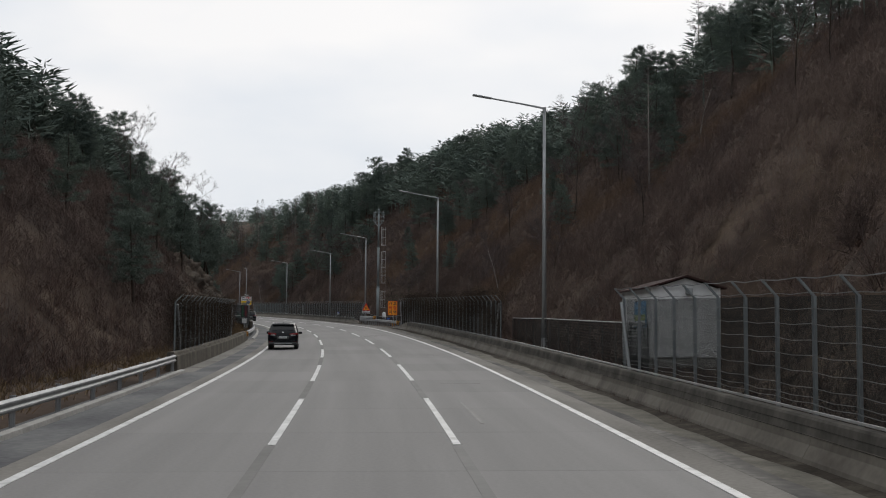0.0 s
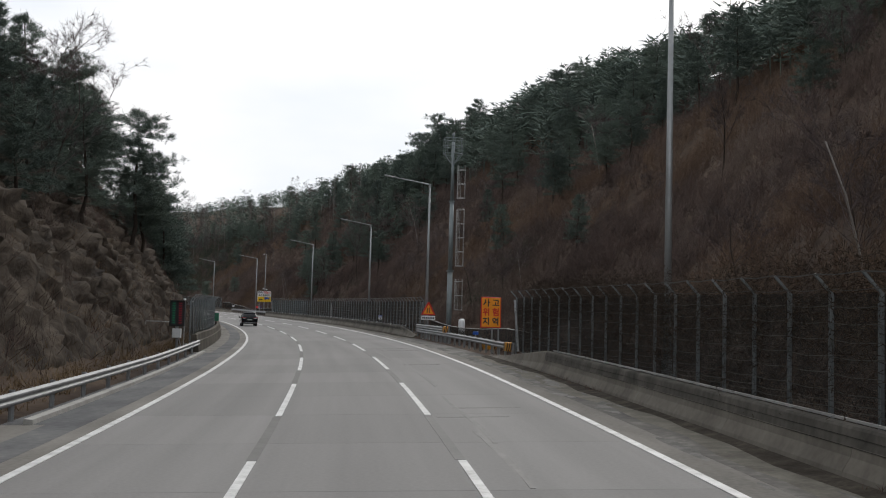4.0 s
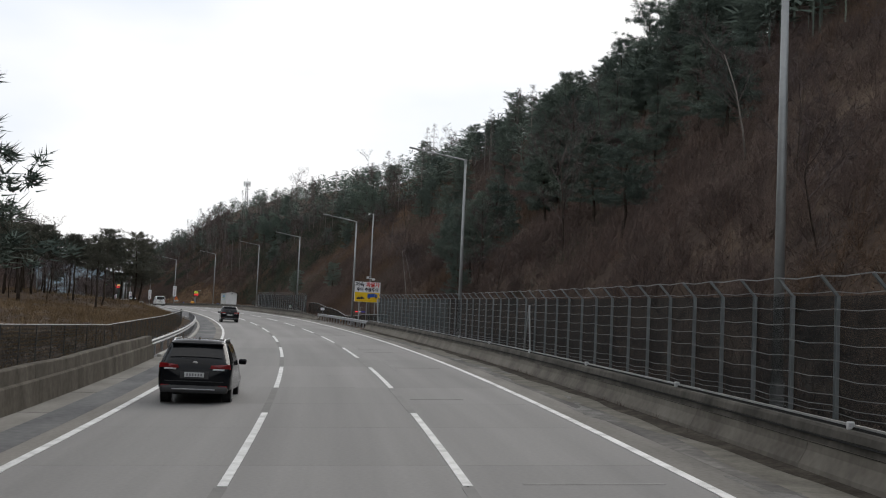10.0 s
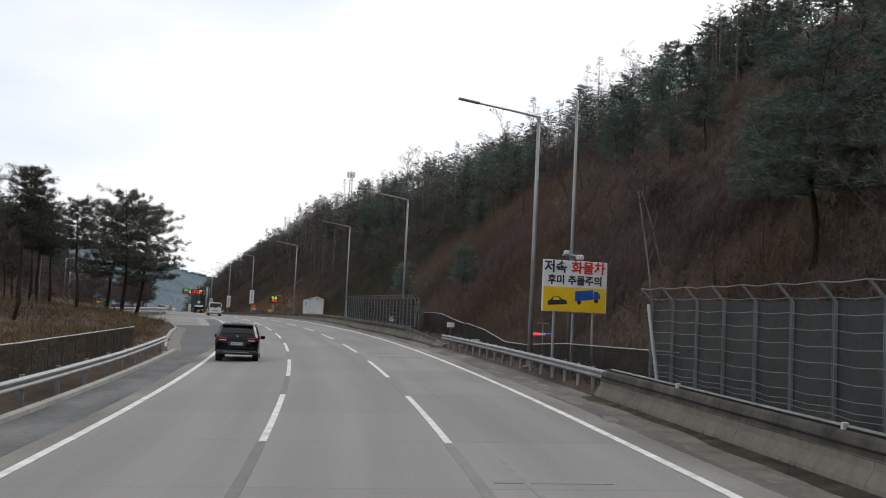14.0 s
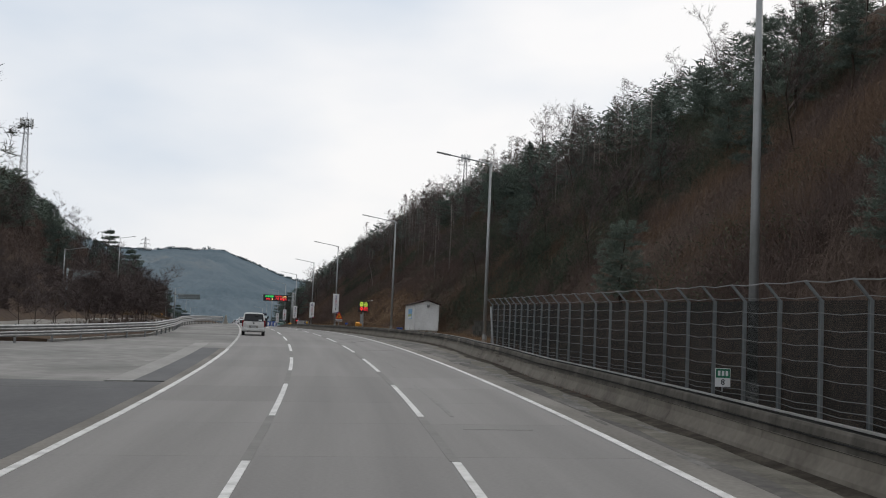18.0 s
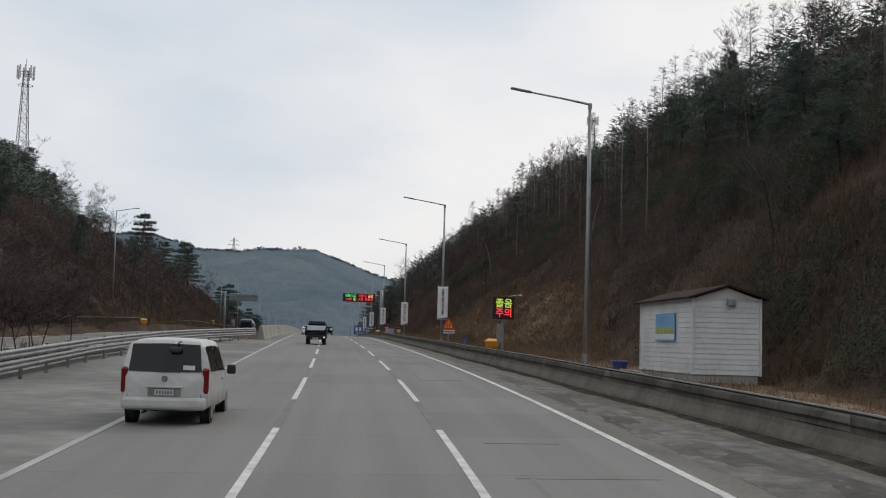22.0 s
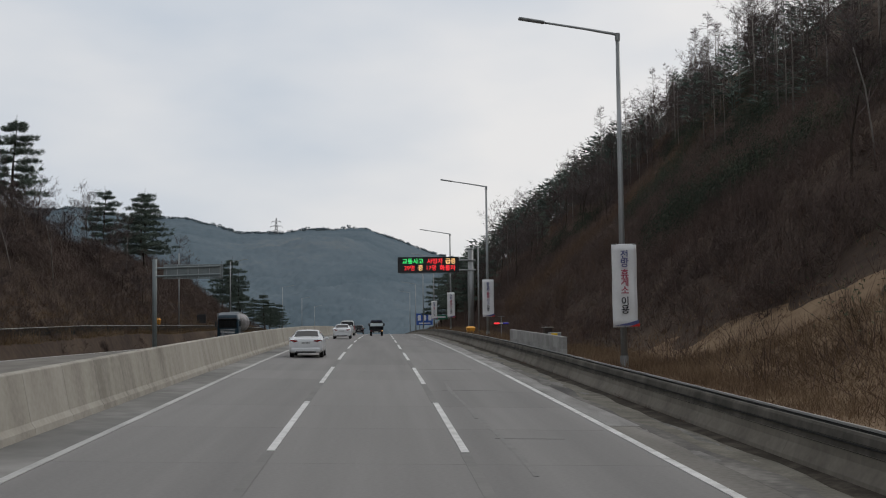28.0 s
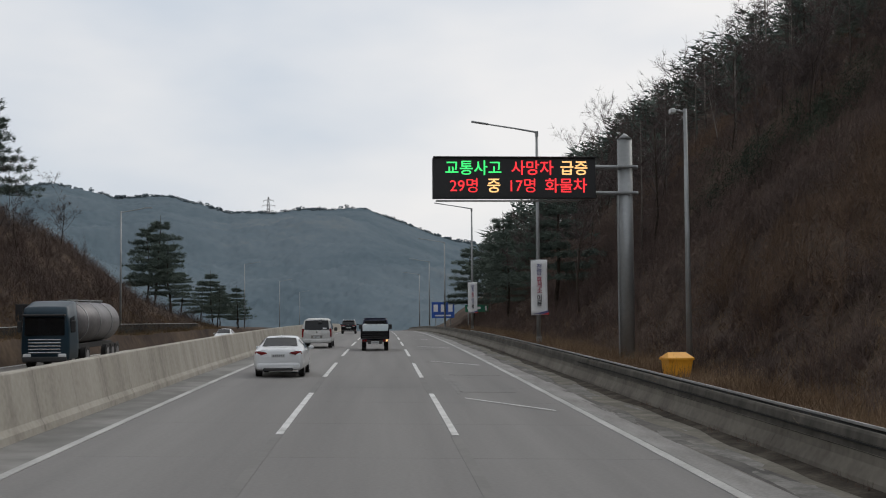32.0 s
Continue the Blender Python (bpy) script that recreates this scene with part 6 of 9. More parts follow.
M["brush"] = shade("bare_brush", [(0.042, 0.030, 0.027), (0.078, 0.055, 0.050), (0.121, 0.078, 0.062), (0.172, 0.124, 0.095)], 0.07, 0.95, 0, 0, 9, 0.55, island=0.35, spec=0.1)
M["straw"] = shade("dry_grass", [(0.070, 0.048, 0.026), (0.14, 0.096, 0.054), (0.23, 0.165, 0.095)], 0.25, 0.95, 0, 0, 6, 0.55, island=0.4, spec=0.1)
M["bank_brush"] = shade("greyish_bare_brush", [(0.052, 0.039, 0.034), (0.086, 0.064, 0.054), (0.127, 0.097, 0.078)], 0.07, 0.95, 0, 0, 9, 0.55, island=0.35, spec=0.1)
M["tawny"] = shade("tawny_dry_grass", [(0.092, 0.060, 0.038), (0.168, 0.114, 0.072), (0.268, 0.194, 0.126)], 0.3, 0.95, 0, 0, 5, 0.6, island=0.4, spec=0.1)
M["leafy"] = shade("dull_evergreen_leaves", [(0.032, 0.042, 0.026), (0.059, 0.076, 0.046), (0.103, 0.113, 0.070)], 0.2, 0.85, 0, 0, 6, 0.55, island=0.4, spec=0.2)


def blades(rg, at, along, length, width, up=0.0):
    """Thin triangles at points at, pointing along the directions given."""
    n = len(at)
    dirs = along / (np.linalg.norm(along, axis=1, keepdims=True) + 1e-9)
    side = np.cross(dirs, rg.normal(size=(n, 3)))
    side /= np.linalg.norm(side, axis=1, keepdims=True) + 1e-9
    L, Wd = np.broadcast_to(length, n)[:, None], np.broadcast_to(width, n)[:, None]
    return np.stack([at - side * Wd / 2, at + side * Wd / 2, at + dirs * L], 1)


def conifer_parts(seed, H, start, spread, kind="cone"):
    """Trunk shape and needle triangles of one tree of height H, crown from start * H up."""
    rg = np.random.default_rng(seed)
    lean = rg.normal(size=2) * 0.03
    zs = np.linspace(0, 1, 9)
    bend = np.cumsum(rg.normal(size=(9, 2)) * 0.012, axis=0)
    axis = np.stack([(lean[0] * zs + bend[:, 0]) * H, (lean[1] * zs + bend[:, 1]) * H, zs * H], 1)
    trunk = Shape().tube([tuple(p) for p in axis], [max(0.02, 0.018 * H * (1 - 0.92 * z)) for z in zs], 7)
    limbs, tris = Shape(), []
    layers = int(8 + H * 1.15) if kind != "tier" else 10
    for i in range(layers):
        z = start + (0.985 - start) * (i + rg.uniform(-0.3, 0.3)) / layers
        c = np.array([np.interp(z, zs, axis[:, k]) for k in range(3)])
        prof = (1 - z) / (1 - start)
        reach = spread * H * (prof ** 0.58 if kind in ("cone", "tier") else (0.35 + 0.65 * math.sin(min(prof * 1.5 + 0.25, 1.57)) if prof > 0.08 else 0.3))
        for b in range(rg.integers(4, 7) if kind != "tier" else rg.integers(8, 11)):
            a = rg.uniform(0, 6.283)
            L = reach * rg.uniform(0.55, 1.15)
            rise = (rg.uniform(-0.18, 0.18) + 0.25 * (1 - prof)) * (0.4 if kind == "tier" else 1.0)
            tip = c + np.array([math.cos(a), math.sin(a), rise]) * L
            mid = (c + tip) / 2 + np.array([0, 0, -0.04 * L])
            limbs.tube([tuple(c), tuple(mid), tuple(tip)], [0.011 * L + 0.012, 0.007 * L + 0.008, 0.005], 3, False)
            nk = max(3, int(L / 0.30))
            for k in range(nk):
                u = (k + 1.0) / nk if nk > 3 else 0.4 + 0.6 * (k + 1) / nk
                if u < 0.25:
                    continue
                p = c + (tip - c) * u + rg.normal(size=3) * 0.07 * L * np.array([1, 1, 0.35 if kind != "tier" else 0.15])
                m = 36 if kind != "tier" else 46
                dirs = rg.normal(size=(m, 3)) * np.array([1, 1, 0.55]) + np.array([math.cos(a) * 0.5, math.sin(a) * 0.5, 0.45])
                pts = p + rg.normal(size=(m, 3)) * 0.10
                tris.append(blades(rg, pts, dirs, rg.uniform(0.20, 0.44, m), rg.uniform(0.020, 0.048, m) * (1.0 if kind != "tier" else 1.4)))
    return trunk, np.concatenate(tris + [triangles(limbs)])


def triangles(shape):
    """The faces of a shape as an array of triangles."""
    v = np.array(shape.v, float)
    return np.array([[v[f[0]], v[f[i]], v[f[i + 1]]] for f in shape.f for i in range(1, len(f) - 1)])


def bare_parts(seed, H, upright=0.6):
    """Trunk with limbs, and twigs, of one leafless tree."""
    rg = np.random.default_rng(seed)
    stem, limbs, ends = Shape(), Shape(), []

    def grow(p, d, L, r, depth):
        n = 3
        pts = [p]
        for _ in range(n):
            d = d + rg.normal(size=3) * 0.10
            d[2] += 0.05
            d = d / np.linalg.norm(d)
            pts.append(pts[-1] + d * L / n)
        (limbs if depth else stem).tube([tuple(q) for q in pts], [r, r * 0.85, r * 0.7, r * 0.5], 3 if depth else 6, depth == 0)
        if depth >= 3 or L < 0.35:
            ends.append((pts[-1], d, L))
            return
        kids = rg.integers(3, 6) if depth else rg.integers(7, 11)
        for k in range(kids):
            u = rg.uniform(0.35, 1.0) if depth == 0 else rg.uniform(0.3, 1.0)
            q = pts[0] + (pts[-1] - pts[0]) * u if depth else np.array([np.interp(u * n, range(n + 1), [w[i] for w in pts]) for i in range(3)])
            a = rg.uniform(0, 6.283)
            nd = d * upright + np.array([math.cos(a), math.sin(a), rg.uniform(0.0, 0.5)]) * (1 - upright * 0.6)
            grow(q, nd / np.linalg.norm(nd), L * rg.uniform(0.34, 0.55), r * 0.42, depth + 1)
        ends.append((pts[-1], d, L * 0.5))

    grow(np.array([0.0, 0.0, -0.3]), np.array([rg.normal() * 0.05, rg.normal() * 0.05, 1.0]), H * 0.86, 0.008 * H, 0)
    tris = [triangles(limbs)]
    for p, d, L in ends:
        m = 7
        dirs = d + rg.normal(size=(m, 3)) * 0.55
        tris.append(blades(rg, np.repeat(p[None], m, 0), dirs, rg.uniform(0.35, 0.9, m), 0.022))
        tris.append(blades(rg, p - d * L * rg.uniform(0, 0.9, (m, 1)), dirs, rg.uniform(0.3, 0.7, m), 0.018))
    return stem, np.concatenate(tris)


def larch_parts(seed, H):
    """A straight trunk with short, slightly rising side branches in a narrow cone."""
    rg = np.random.default_rng(seed)
    trunk = Shape().tube([(0, 0, -0.3), (rg.normal() * 0.05, rg.normal() * 0.05, H * 0.5), (rg.normal() * 0.08, rg.normal() * 0.08, H)], [0.0075 * H, 0.005 * H, 0.012], 6)
    twigs, tris = Shape(), []
    for i in range(int(H * 9)):
        z = 0.16 + 0.82 * rg.uniform() ** 0.9
        L = (0.20 * H * (1 - z) ** 0.7 + 0.12) * rg.uniform(0.5, 1.2)
        a = rg.uniform(0, 6.283)
        c = np.array([0, 0, z * H])
        dirv = np.array([math.cos(a), math.sin(a), rg.uniform(0.05, 0.5)])
        tip = c + dirv * L
        twigs.tube([tuple(c), tuple((c + tip) / 2 + np.array([0, 0, -0.03 * L])), tuple(tip)], [0.014, 0.010, 0.004], 3, False)
        m = 13
        u = rg.uniform(0.25, 1.0, (m, 1))
        tris.append(blades(rg, c + (tip - c) * u, dirv + rg.normal(size=(m, 3)) * 0.5, rg.uniform(0.15, 0.5, m), 0.024))
    return trunk, np.concatenate(tris + [triangles(twigs)])


def tree_kind(name, label, category, group, shape, tris, bark, leaf, crown):
    t = thing(name, label, category, group)
    part("trunk", shape, bark, t, smooth=True)
    tagged(part(crown, soup(crown, tris, leaf, None, ""), None, t), kind="stuff")
    return t


PINE_LABEL = "dark green pine tree with layered branches on the hillside"
pines = [tree_kind("pine_tree" if k % 2 == 0 else "spreading_pine", PINE_LABEL if k % 2 == 0 else "dark green pine with a flat spreading crown on the hillside", "tree", "pines on the hillsides", *conifer_parts(k, 8.0 + 0.8 * k, 0.24 + 0.03 * k, 0.27, "flat" if k % 2 else "cone"), M["bark"], M["needles"], "crown") for k in range(4)]
tall = [tree_kind("red_pine", "tall red pine with a bare trunk and flat layered crown", "tree", "tall pines beside the yard", *conifer_parts(20 + k, 12.0 + 0.6 * k, 0.55, 0.22, "flat"), M["bark"], M["dusky_needles"], "crown") for k in range(3)]
wide = [tree_kind("red_pine", "spreading red pine at the island tip", "tree", "tall pines beside the yard", *conifer_parts(30 + k, 11.2, 0.36, 0.36, "flat"), M["bark"], M["dusky_needles"], "crown") for k in range(2)]
firs = [tree_kind("fir_tree", "broad dark fir tree with drooping tiers", "tree", "firs on the slope", *conifer_parts(40 + k, 10.5, 0.28, 0.34, "tier"), M["bark"], M["needles"], "crown") for k in range(2)]
BARE_LABEL = "leafless deciduous tree with fine grey-brown twigs"
bares = [tree_kind("bare_tree" if k != 2 else "birch_tree", BARE_LABEL if k != 2 else "slim leafless birch with a pale trunk", "tree", "bare trees on the hillsides" if k != 2 else "birches on the hillsides", *bare_parts(60 + k, 6.5 + 0.9 * k), M["bark"] if k != 2 else M["pale_bark"], M["twigs"], "branchwork") for k in range(5)]
larches = [tree_kind("bare_larch", "slim leafless larch with short upright twigs", "tree", "bare larches on the ridge", *larch_parts(80 + k, 10.0 + k), M["pale_bark"], M["twigs"], "branchwork") for k in range(3)]
used = set()


def plant(kinds, k, s, d, rg, scale=1.0):
    src = kinds[k % len(kinds)]
    sc = scale * rg.uniform(0.85, 1.15)
    m = Matrix.Translation(ground(s, d, -0.15)) @ Matrix.Rotation(rg.uniform(0, 6.283), 4, "Z")
    if src.name not in used:
        used.add(src.name)
        src.scale = (sc, sc, sc)
        src.matrix_basis = m @ Matrix.Diagonal((sc, sc, sc, 1))
        return src
    ob = copy_thing(src, m)
    ob.matrix_basis = m @ Matrix.Diagonal((sc, sc, sc, 1))
    return ob


rg = np.random.default_rng(3)
# pines of the hill side, thickest high up and along the middle stretch
n = 0
for _ in range(2600):
    s, d = rg.uniform(60, 720), rg.uniform(15, 54)
    up = (d - 13) / 38
    p = np.interp(s, [60, 110, 200, 260, 330, 380, 440, 540, 600, 720], [0.20, 0.60, 0.66, 0.75, 0.66, 0.34, 0.34, 0.26, 0.10, 0.12])
    p *= np.clip(0.25 + 1.2 * (up - 0.35), 0.04, 1.0) if s < 380 or s > 560 else np.clip(1.0 - 1.5 * abs(up - 0.42), 0.1, 1.0)
    if rg.uniform() < p * (0.6 + 0.8 * (roughly(s, d, 13, 2.2) > 0.0)) * 0.42 and n < 215:
        if (472 < s < 580 and d < 29) or (395 < s < 472 and d < 27):
            rg.uniform(size=2)
        else:
            plant(pines, n, s, d, rg, 0.80 if up > 0.5 else 0.62)
        n += 1
n = 0
for _ in range(1500):
    s, d = rg.uniform(20, 740), rg.uniform(21, 52)
    up = (d - 13) / 38
    p = np.interp(s, [20, 80, 160, 300, 360, 430, 560, 740], [0.75, 0.35, 0.25, 0.25, 0.55, 0.7, 1.0, 1.0]) * np.clip(0.3 + up, 0, 1) * (0.0 if 570 < s < 655 and up < 0.55 else 1.0) * (0.35 if 190 < s < 345 else 1.0)
    if rg.uniform() < p * 0.42 and n < 210:
        plant(bares if rg.uniform() < (0.2 if s > 350 and up > 0.5 else 0.85) else larches, rg.integers(0, 9), s, d, rg, 0.85)
        n += 1
# the cutting on the other side
n = 0
for _ in range(600):
    s, e = rg.uniform(-5, 214), rg.uniform(10.5, 30)
    if rg.uniform() < np.interp(e, [10, 13, 30], [0.06, 0.30, 0.32]) * (1.0 if s > 40 else 0.6) and n < 95:
        plant(pines if rg.uniform() < (0.88 if s > 50 else 0.5) else bares, rg.integers(0, 9), s, -e, rg, np.interp(s, [100, 135, 150], [0.66, 0.82, 1.0]))
        n += 1
for k, (s, e) in enumerate(((203, 11.5), (208, 14.0), (213, 12.0), (219, 15.5), (226, 13.4), (222, 19.0), (231, 17.5))):
    plant(firs, k, s, -e, rg, 1.1 if k != 4 else 1.25)
# pines and bare trees on the grass beyond the guardrail
for k in range(38):
    s, e = rg.uniform(312, 372), rg.uniform(15, 38)
    plant(tall, k, s, -e, rg, 0.66)
for k in range(16):
    plant(bares if k % 3 else larches, k, rg.uniform(322, 385), -rg.uniform(17, 46), rg, 0.9)
for k, (s, e) in enumerate(((362.9, 11.6), (363.5, 14.0), (357, 12.4))):
    plant(wide, k, s, -e, rg, 0.8)
for k in range(9):
    plant(larches, k, rg.uniform(335, 400), -rg.uniform(40, 60), rg, 1.1)
# the hill beyond the other lanes
n = 0
for _ in range(500):
    s = rg.uniform(400, 690)
    e = float(other_road(s)) + rg.uniform(9, 46)
    up = (e - float(other_road(s)) - 9) / 37
    if rg.uniform() < 0.24 + 0.34 * up and n < 150:
        plant(pines if rg.uniform() < 0.25 + 0.55 * up - 0.3 * (s > 600) else bares, rg.integers(0, 9), s, -e, rg, 0.78 if s < 555 else 0.60)
        n += 1
for k, (s, e, sc) in enumerate(((709, 34.5, 1.32), (694, 38, 1.15), (642, 35.3, 1.05), (691.5, 31.7, 1.1))):
    plant(firs, k, s, -e, rg, sc)
for k in range(10):
    plant(firs, k, (752, 760, 770, 748, 782, 757, 765, 790, 775, 800)[k], -(27.5, 29.5, 27, 24.5, 26, 20, 21.5, 24, 19.5, 22)[k], rg, (1.1, 1.0, 0.8, 0.85, 0.75, 0.7, 0.75, 0.7, 0.6, 0.6)[k])
for k in range(4):
    plant(bares, k, rg.uniform(436, 452), -rg.uniform(11.6, 14.5), rg, 0.62)
for k in range(5):
    plant(firs, k, rg.uniform(684, 760), rg.uniform(13, 17), rg, 0.95)


# ---- far woods, brush and grass, too many to count ----
def far_conifers(rg, s, d, H, world=None):
    base = ground(s, d) if world is None else world
    out = []
    for k in range(84):
        u = rg.uniform(0.25, 0.97, len(base))
        a = rg.uniform(0, 6.283, len(base))
        reach = H * 0.27 * np.sqrt(np.clip(1 - ((u - 0.52) / 0.48) ** 2, 0.02, 1))
        out_v = np.stack([np.cos(a), np.sin(a), 0 * a], 1)
        p = base + np.stack([0 * u, 0 * u, u * H], 1) + out_v * (reach * rg.uniform(0.0, 0.7, len(base)))[:, None]
        out.append(blades(rg, p, out_v + np.stack([0 * a, 0 * a, rg.uniform(-0.15, 0.7, len(base))], 1), (reach * 0.75 + 0.2) * rg.uniform(0.6, 1.1, len(base)), 0.03 * H))
    out.append(blades(rg, base, np.tile([0.0, 0.0, 1.0], (len(base), 1)), H * 0.8, 0.03 * H))
    return np.concatenate(out)


N = 4600
s, d = rg.uniform(40, 860, N), rg.uniform(38, 84, N)
keep = (rg.uniform(size=N) < np.interp(s, [40, 100, 200, 340, 420, 560, 700, 860], [0.3, 0.85, 0.95, 0.95, 0.45, 0.22, 0.12, 0.3])) & (roughly(s, d, 17, 6.0) > -0.35)
s, d = s[keep], d[keep]
soup("far_woods", far_conifers(rg, s, d, rg.uniform(4.2, 7.6, len(s)) + 2.2 * ease(s, 170, 200) * (1 - ease(s, 300, 345))), M["needles"], "dark pine wood along the hill crest", "wood")
N = 900
s, e = rg.uniform(-20, 225, N), rg.uniform(22, 60, N)
soup("far_woods", far_conifers(rg, s, -e, rg.uniform(5.5, 9, N)), M["needles"], "dark pine wood above the cutting", "wood")
N = 900
s = rg.uniform(395, 640, N)
e = other_road(s) + rg.uniform(26, 70, N)
soup("far_woods", far_conifers(rg, s, -e, rg.uniform(5, 8.5, N) * np.interp(s, [395, 535, 590], [1.0, 1.0, 0.55])), M["needles"], "dark pine wood on the far bank hill", "wood")
N = 2600
a, r = rg.uniform(-60, -5, N), rg.uniform(972, 1006, N)
base = np.stack([FAR.x + r * np.sin(np.radians(a)), FAR.y + r * np.cos(np.radians(a)), mountain(a, r) - 1.6], 1)
H = rg.uniform(2.2, 4.6, N)
out = []
for k in range(26):
    # round crowns: small blades over a ball on a short stem
    q = rg.normal(size=(N, 3))
    q /= np.linalg.norm(q, axis=1, keepdims=True)
    at = base + np.stack([0 * H, 0 * H, H * 0.62], 1) + q * (H * 0.36)[:, None] * np.array([1.15, 1.15, 0.8])
    out.append(blades(rg, at, np.cross(q, rg.normal(size=(N, 3))), H * 0.34, 0.30 * H))
# the crowns carry the same painted haze as the slopes
soup("mountain_woods", np.concatenate(out), M["hazed_trees"], "wood on the mountains across the valley with haze painted into its colour", "wood")


def tufts(rg, base, m, h, spread, width, lift=0.9):
    """m blades for each base point."""
    n = len(base)
    at = np.repeat(base, m, 0) + rg.normal(size=(n * m, 3)) * np.array([spread, spread, 0.02])
    a = rg.uniform(0, 6.283, n * m)
    t = np.abs(rg.normal(size=n * m)) * 0.95
    dirs = np.stack([np.cos(a) * t, np.sin(a) * t, np.full(n * m, lift)], 1)
    return blades(rg, at, dirs, np.repeat(np.broadcast_to(h, n), m) * rg.uniform(0.5, 1.2, n * m), width)


# brown brush over the whole hill side
N = 11000
s = rg.uniform(-40, 760, N)
d = 13.0 + np.abs(rg.normal(size=N)) * 17
ok = (d < 56) & ~((s > 396) & (s < 500) & (d < 17)) & ~((s > 32) & (s < 48) & (d < 16.5))
s, d = s[ok], d[ok]
h = rg.uniform(0.8, 2.6, len(s)) * (0.8 + 0.35 * roughly(s, d, 6, 1.4))
near = d < 27
soup("brush", tufts(rg, ground(s, d, -0.1)[near], 24, h[near], 0.34, 0.018), M["brush"], "tangled brown leafless brush on the hill side", "brush")
soup("brush", tufts(rg, ground(s, d, -0.1)[~near], 18, h[~near] * 1.1, 0.45, 0.028), M["brush"], "brown leafless brush high on the hill side", "brush")
N = 4200
s, e = rg.uniform(-40, 222, N), 8.4 + np.abs(rg.normal(size=N)) * 7
ok = ~((s > 92) & (s < 186) & (e < 14) & (rg.uniform(size=N) < np.where(s < 118, 0.15, 0.5)))
s, e = s[ok], e[ok]
soup("brush", tufts(rg, ground(s, -e, -0.1), 18, rg.uniform(0.6, 2.0, len(s)), 0.3, 0.020), M["brush"], "tangled brown brush on the cutting slope", "brush")
N = 3400
s = rg.uniform(400, 760, N)
e = other_road(s) + 7.2 + np.abs(rg.normal(size=N)) * 14
soup("brush", tufts(rg, ground(s, -e, -0.1), 15, rg.uniform(0.8, 2.3, N), 0.35, 0.028), M["bank_brush"], "reddish brown brush beyond the opposite lanes", "brush")
# evergreen scrub in patches
N = 5200
s, d = rg.uniform(120, 620, N), rg.uniform(15, 46, N)
ok = (roughly(s, d, 11, 8.0) > np.interp(s, [120, 280, 400, 520, 620], [0.55, 0.45, 0.1, 0.1, 0.5])) & ~((s > 396) & (s < 500) & (d < 19))
s, d = s[ok], d[ok]
at = ground(s, d)
m = 64
pts = np.repeat(at, m, 0) + rg.normal(size=(len(at) * m, 3)) * np.array([0.75, 0.75, 0.5]) + np.array([0, 0, 1.1])
soup("evergreen_scrub", blades(rg, pts, rg.normal(size=pts.shape), rg.uniform(0.10, 0.20, len(pts)), 0.045), M["leafy"], "dull green scrub in patches on the slope", "shrubs")
# dry grass: foot of the hill, island, low ground, verges
N = 9000
s = rg.uniform(396, 720, N)
d = barrier_face(s) + 0.9 + np.abs(rg.normal(size=N)) * np.interp(s, [396, 470, 500, 540, 580, 720], [3.0, 3.4, 6.0, 5.0, 2.6, 2.6])
ok = ~((s > 440.5) & (s < 449.5) & (d > 12.2) & (d < 14.9))
soup("dry_grass", tufts(rg, ground(s, d, -0.03)[ok], 11, rg.uniform(0.15, 0.55, N)[ok], 0.16, 0.022), M["tawny"], "tawny dry grass at the hill foot", "grass")
N = 6500
s, e = rg.uniform(208, 364, N), 7.4 + np.abs(rg.normal(size=N)) * 14
ok = (e > yard_edge(s) + 0.5) & (np.abs(e - other_road(s)) > 6.2)
s, e = s[ok], e[ok]
soup("dry_grass", tufts(rg, ground(s, -e, -0.03), 11, rg.uniform(0.2, 0.7, len(s)), 0.2, 0.03), M["straw"], "straw-coloured dry grass on the low ground", "grass")
N = 3500
s, d = rg.uniform(-30, 396, N), rg.uniform(10.2, 13.2, N)
soup("dry_grass", tufts(rg, ground(s, d, -0.03), 9, rg.uniform(0.15, 0.6, N), 0.16, 0.028), M["brush"], "brown weeds behind the barrier", "grass")
N = 2600
s, e = rg.uniform(-30, 212, N), rg.uniform(6.6, 9.0, N)
soup("dry_grass", tufts(rg, ground(s, -e, -0.03), 9, rg.uniform(0.15, 0.6, N), 0.16, 0.028), M["straw"], "pale dry weeds along the wall", "grass")
N = 2600
s = rg.uniform(500, 760, N)
e = other_road(s) + rg.uniform(5.9, 9.5, N)
soup("dry_grass", tufts(rg, ground(s, -e, -0.03), 10, rg.uniform(0.2, 0.7, N), 0.18, 0.03), M["straw"], "straw-coloured grass beyond the opposite lanes", "grass")
M["creeper"] = shade("dead_creeper", [(0.022, 0.017, 0.013), (0.045, 0.034, 0.026), (0.075, 0.056, 0.042)], 0.06, 0.95, 0, 0, 9, 0.6, island=0.3, spec=0.05)
# ivy over the second fence
N = 2600
s, h = rg.uniform(63, 125, N), 0.6 + 2.9 * rg.uniform(size=N) ** 0.6
keep = roughly(s, h * 6, 4, 3.0) > -0.45
at = place(s[keep], barrier_face(s[keep]) + 0.78, h[keep])
pts = np.repeat(at, 26, 0) + rg.normal(size=(len(at) * 26, 3)) * np.array([0.24, 0.24, 0.20])
soup("dead_ivy", blades(rg, pts, rg.normal(size=pts.shape), 0.17, 0.016), M["creeper"], "dead brown creeper hanging on the fence", "creeper")

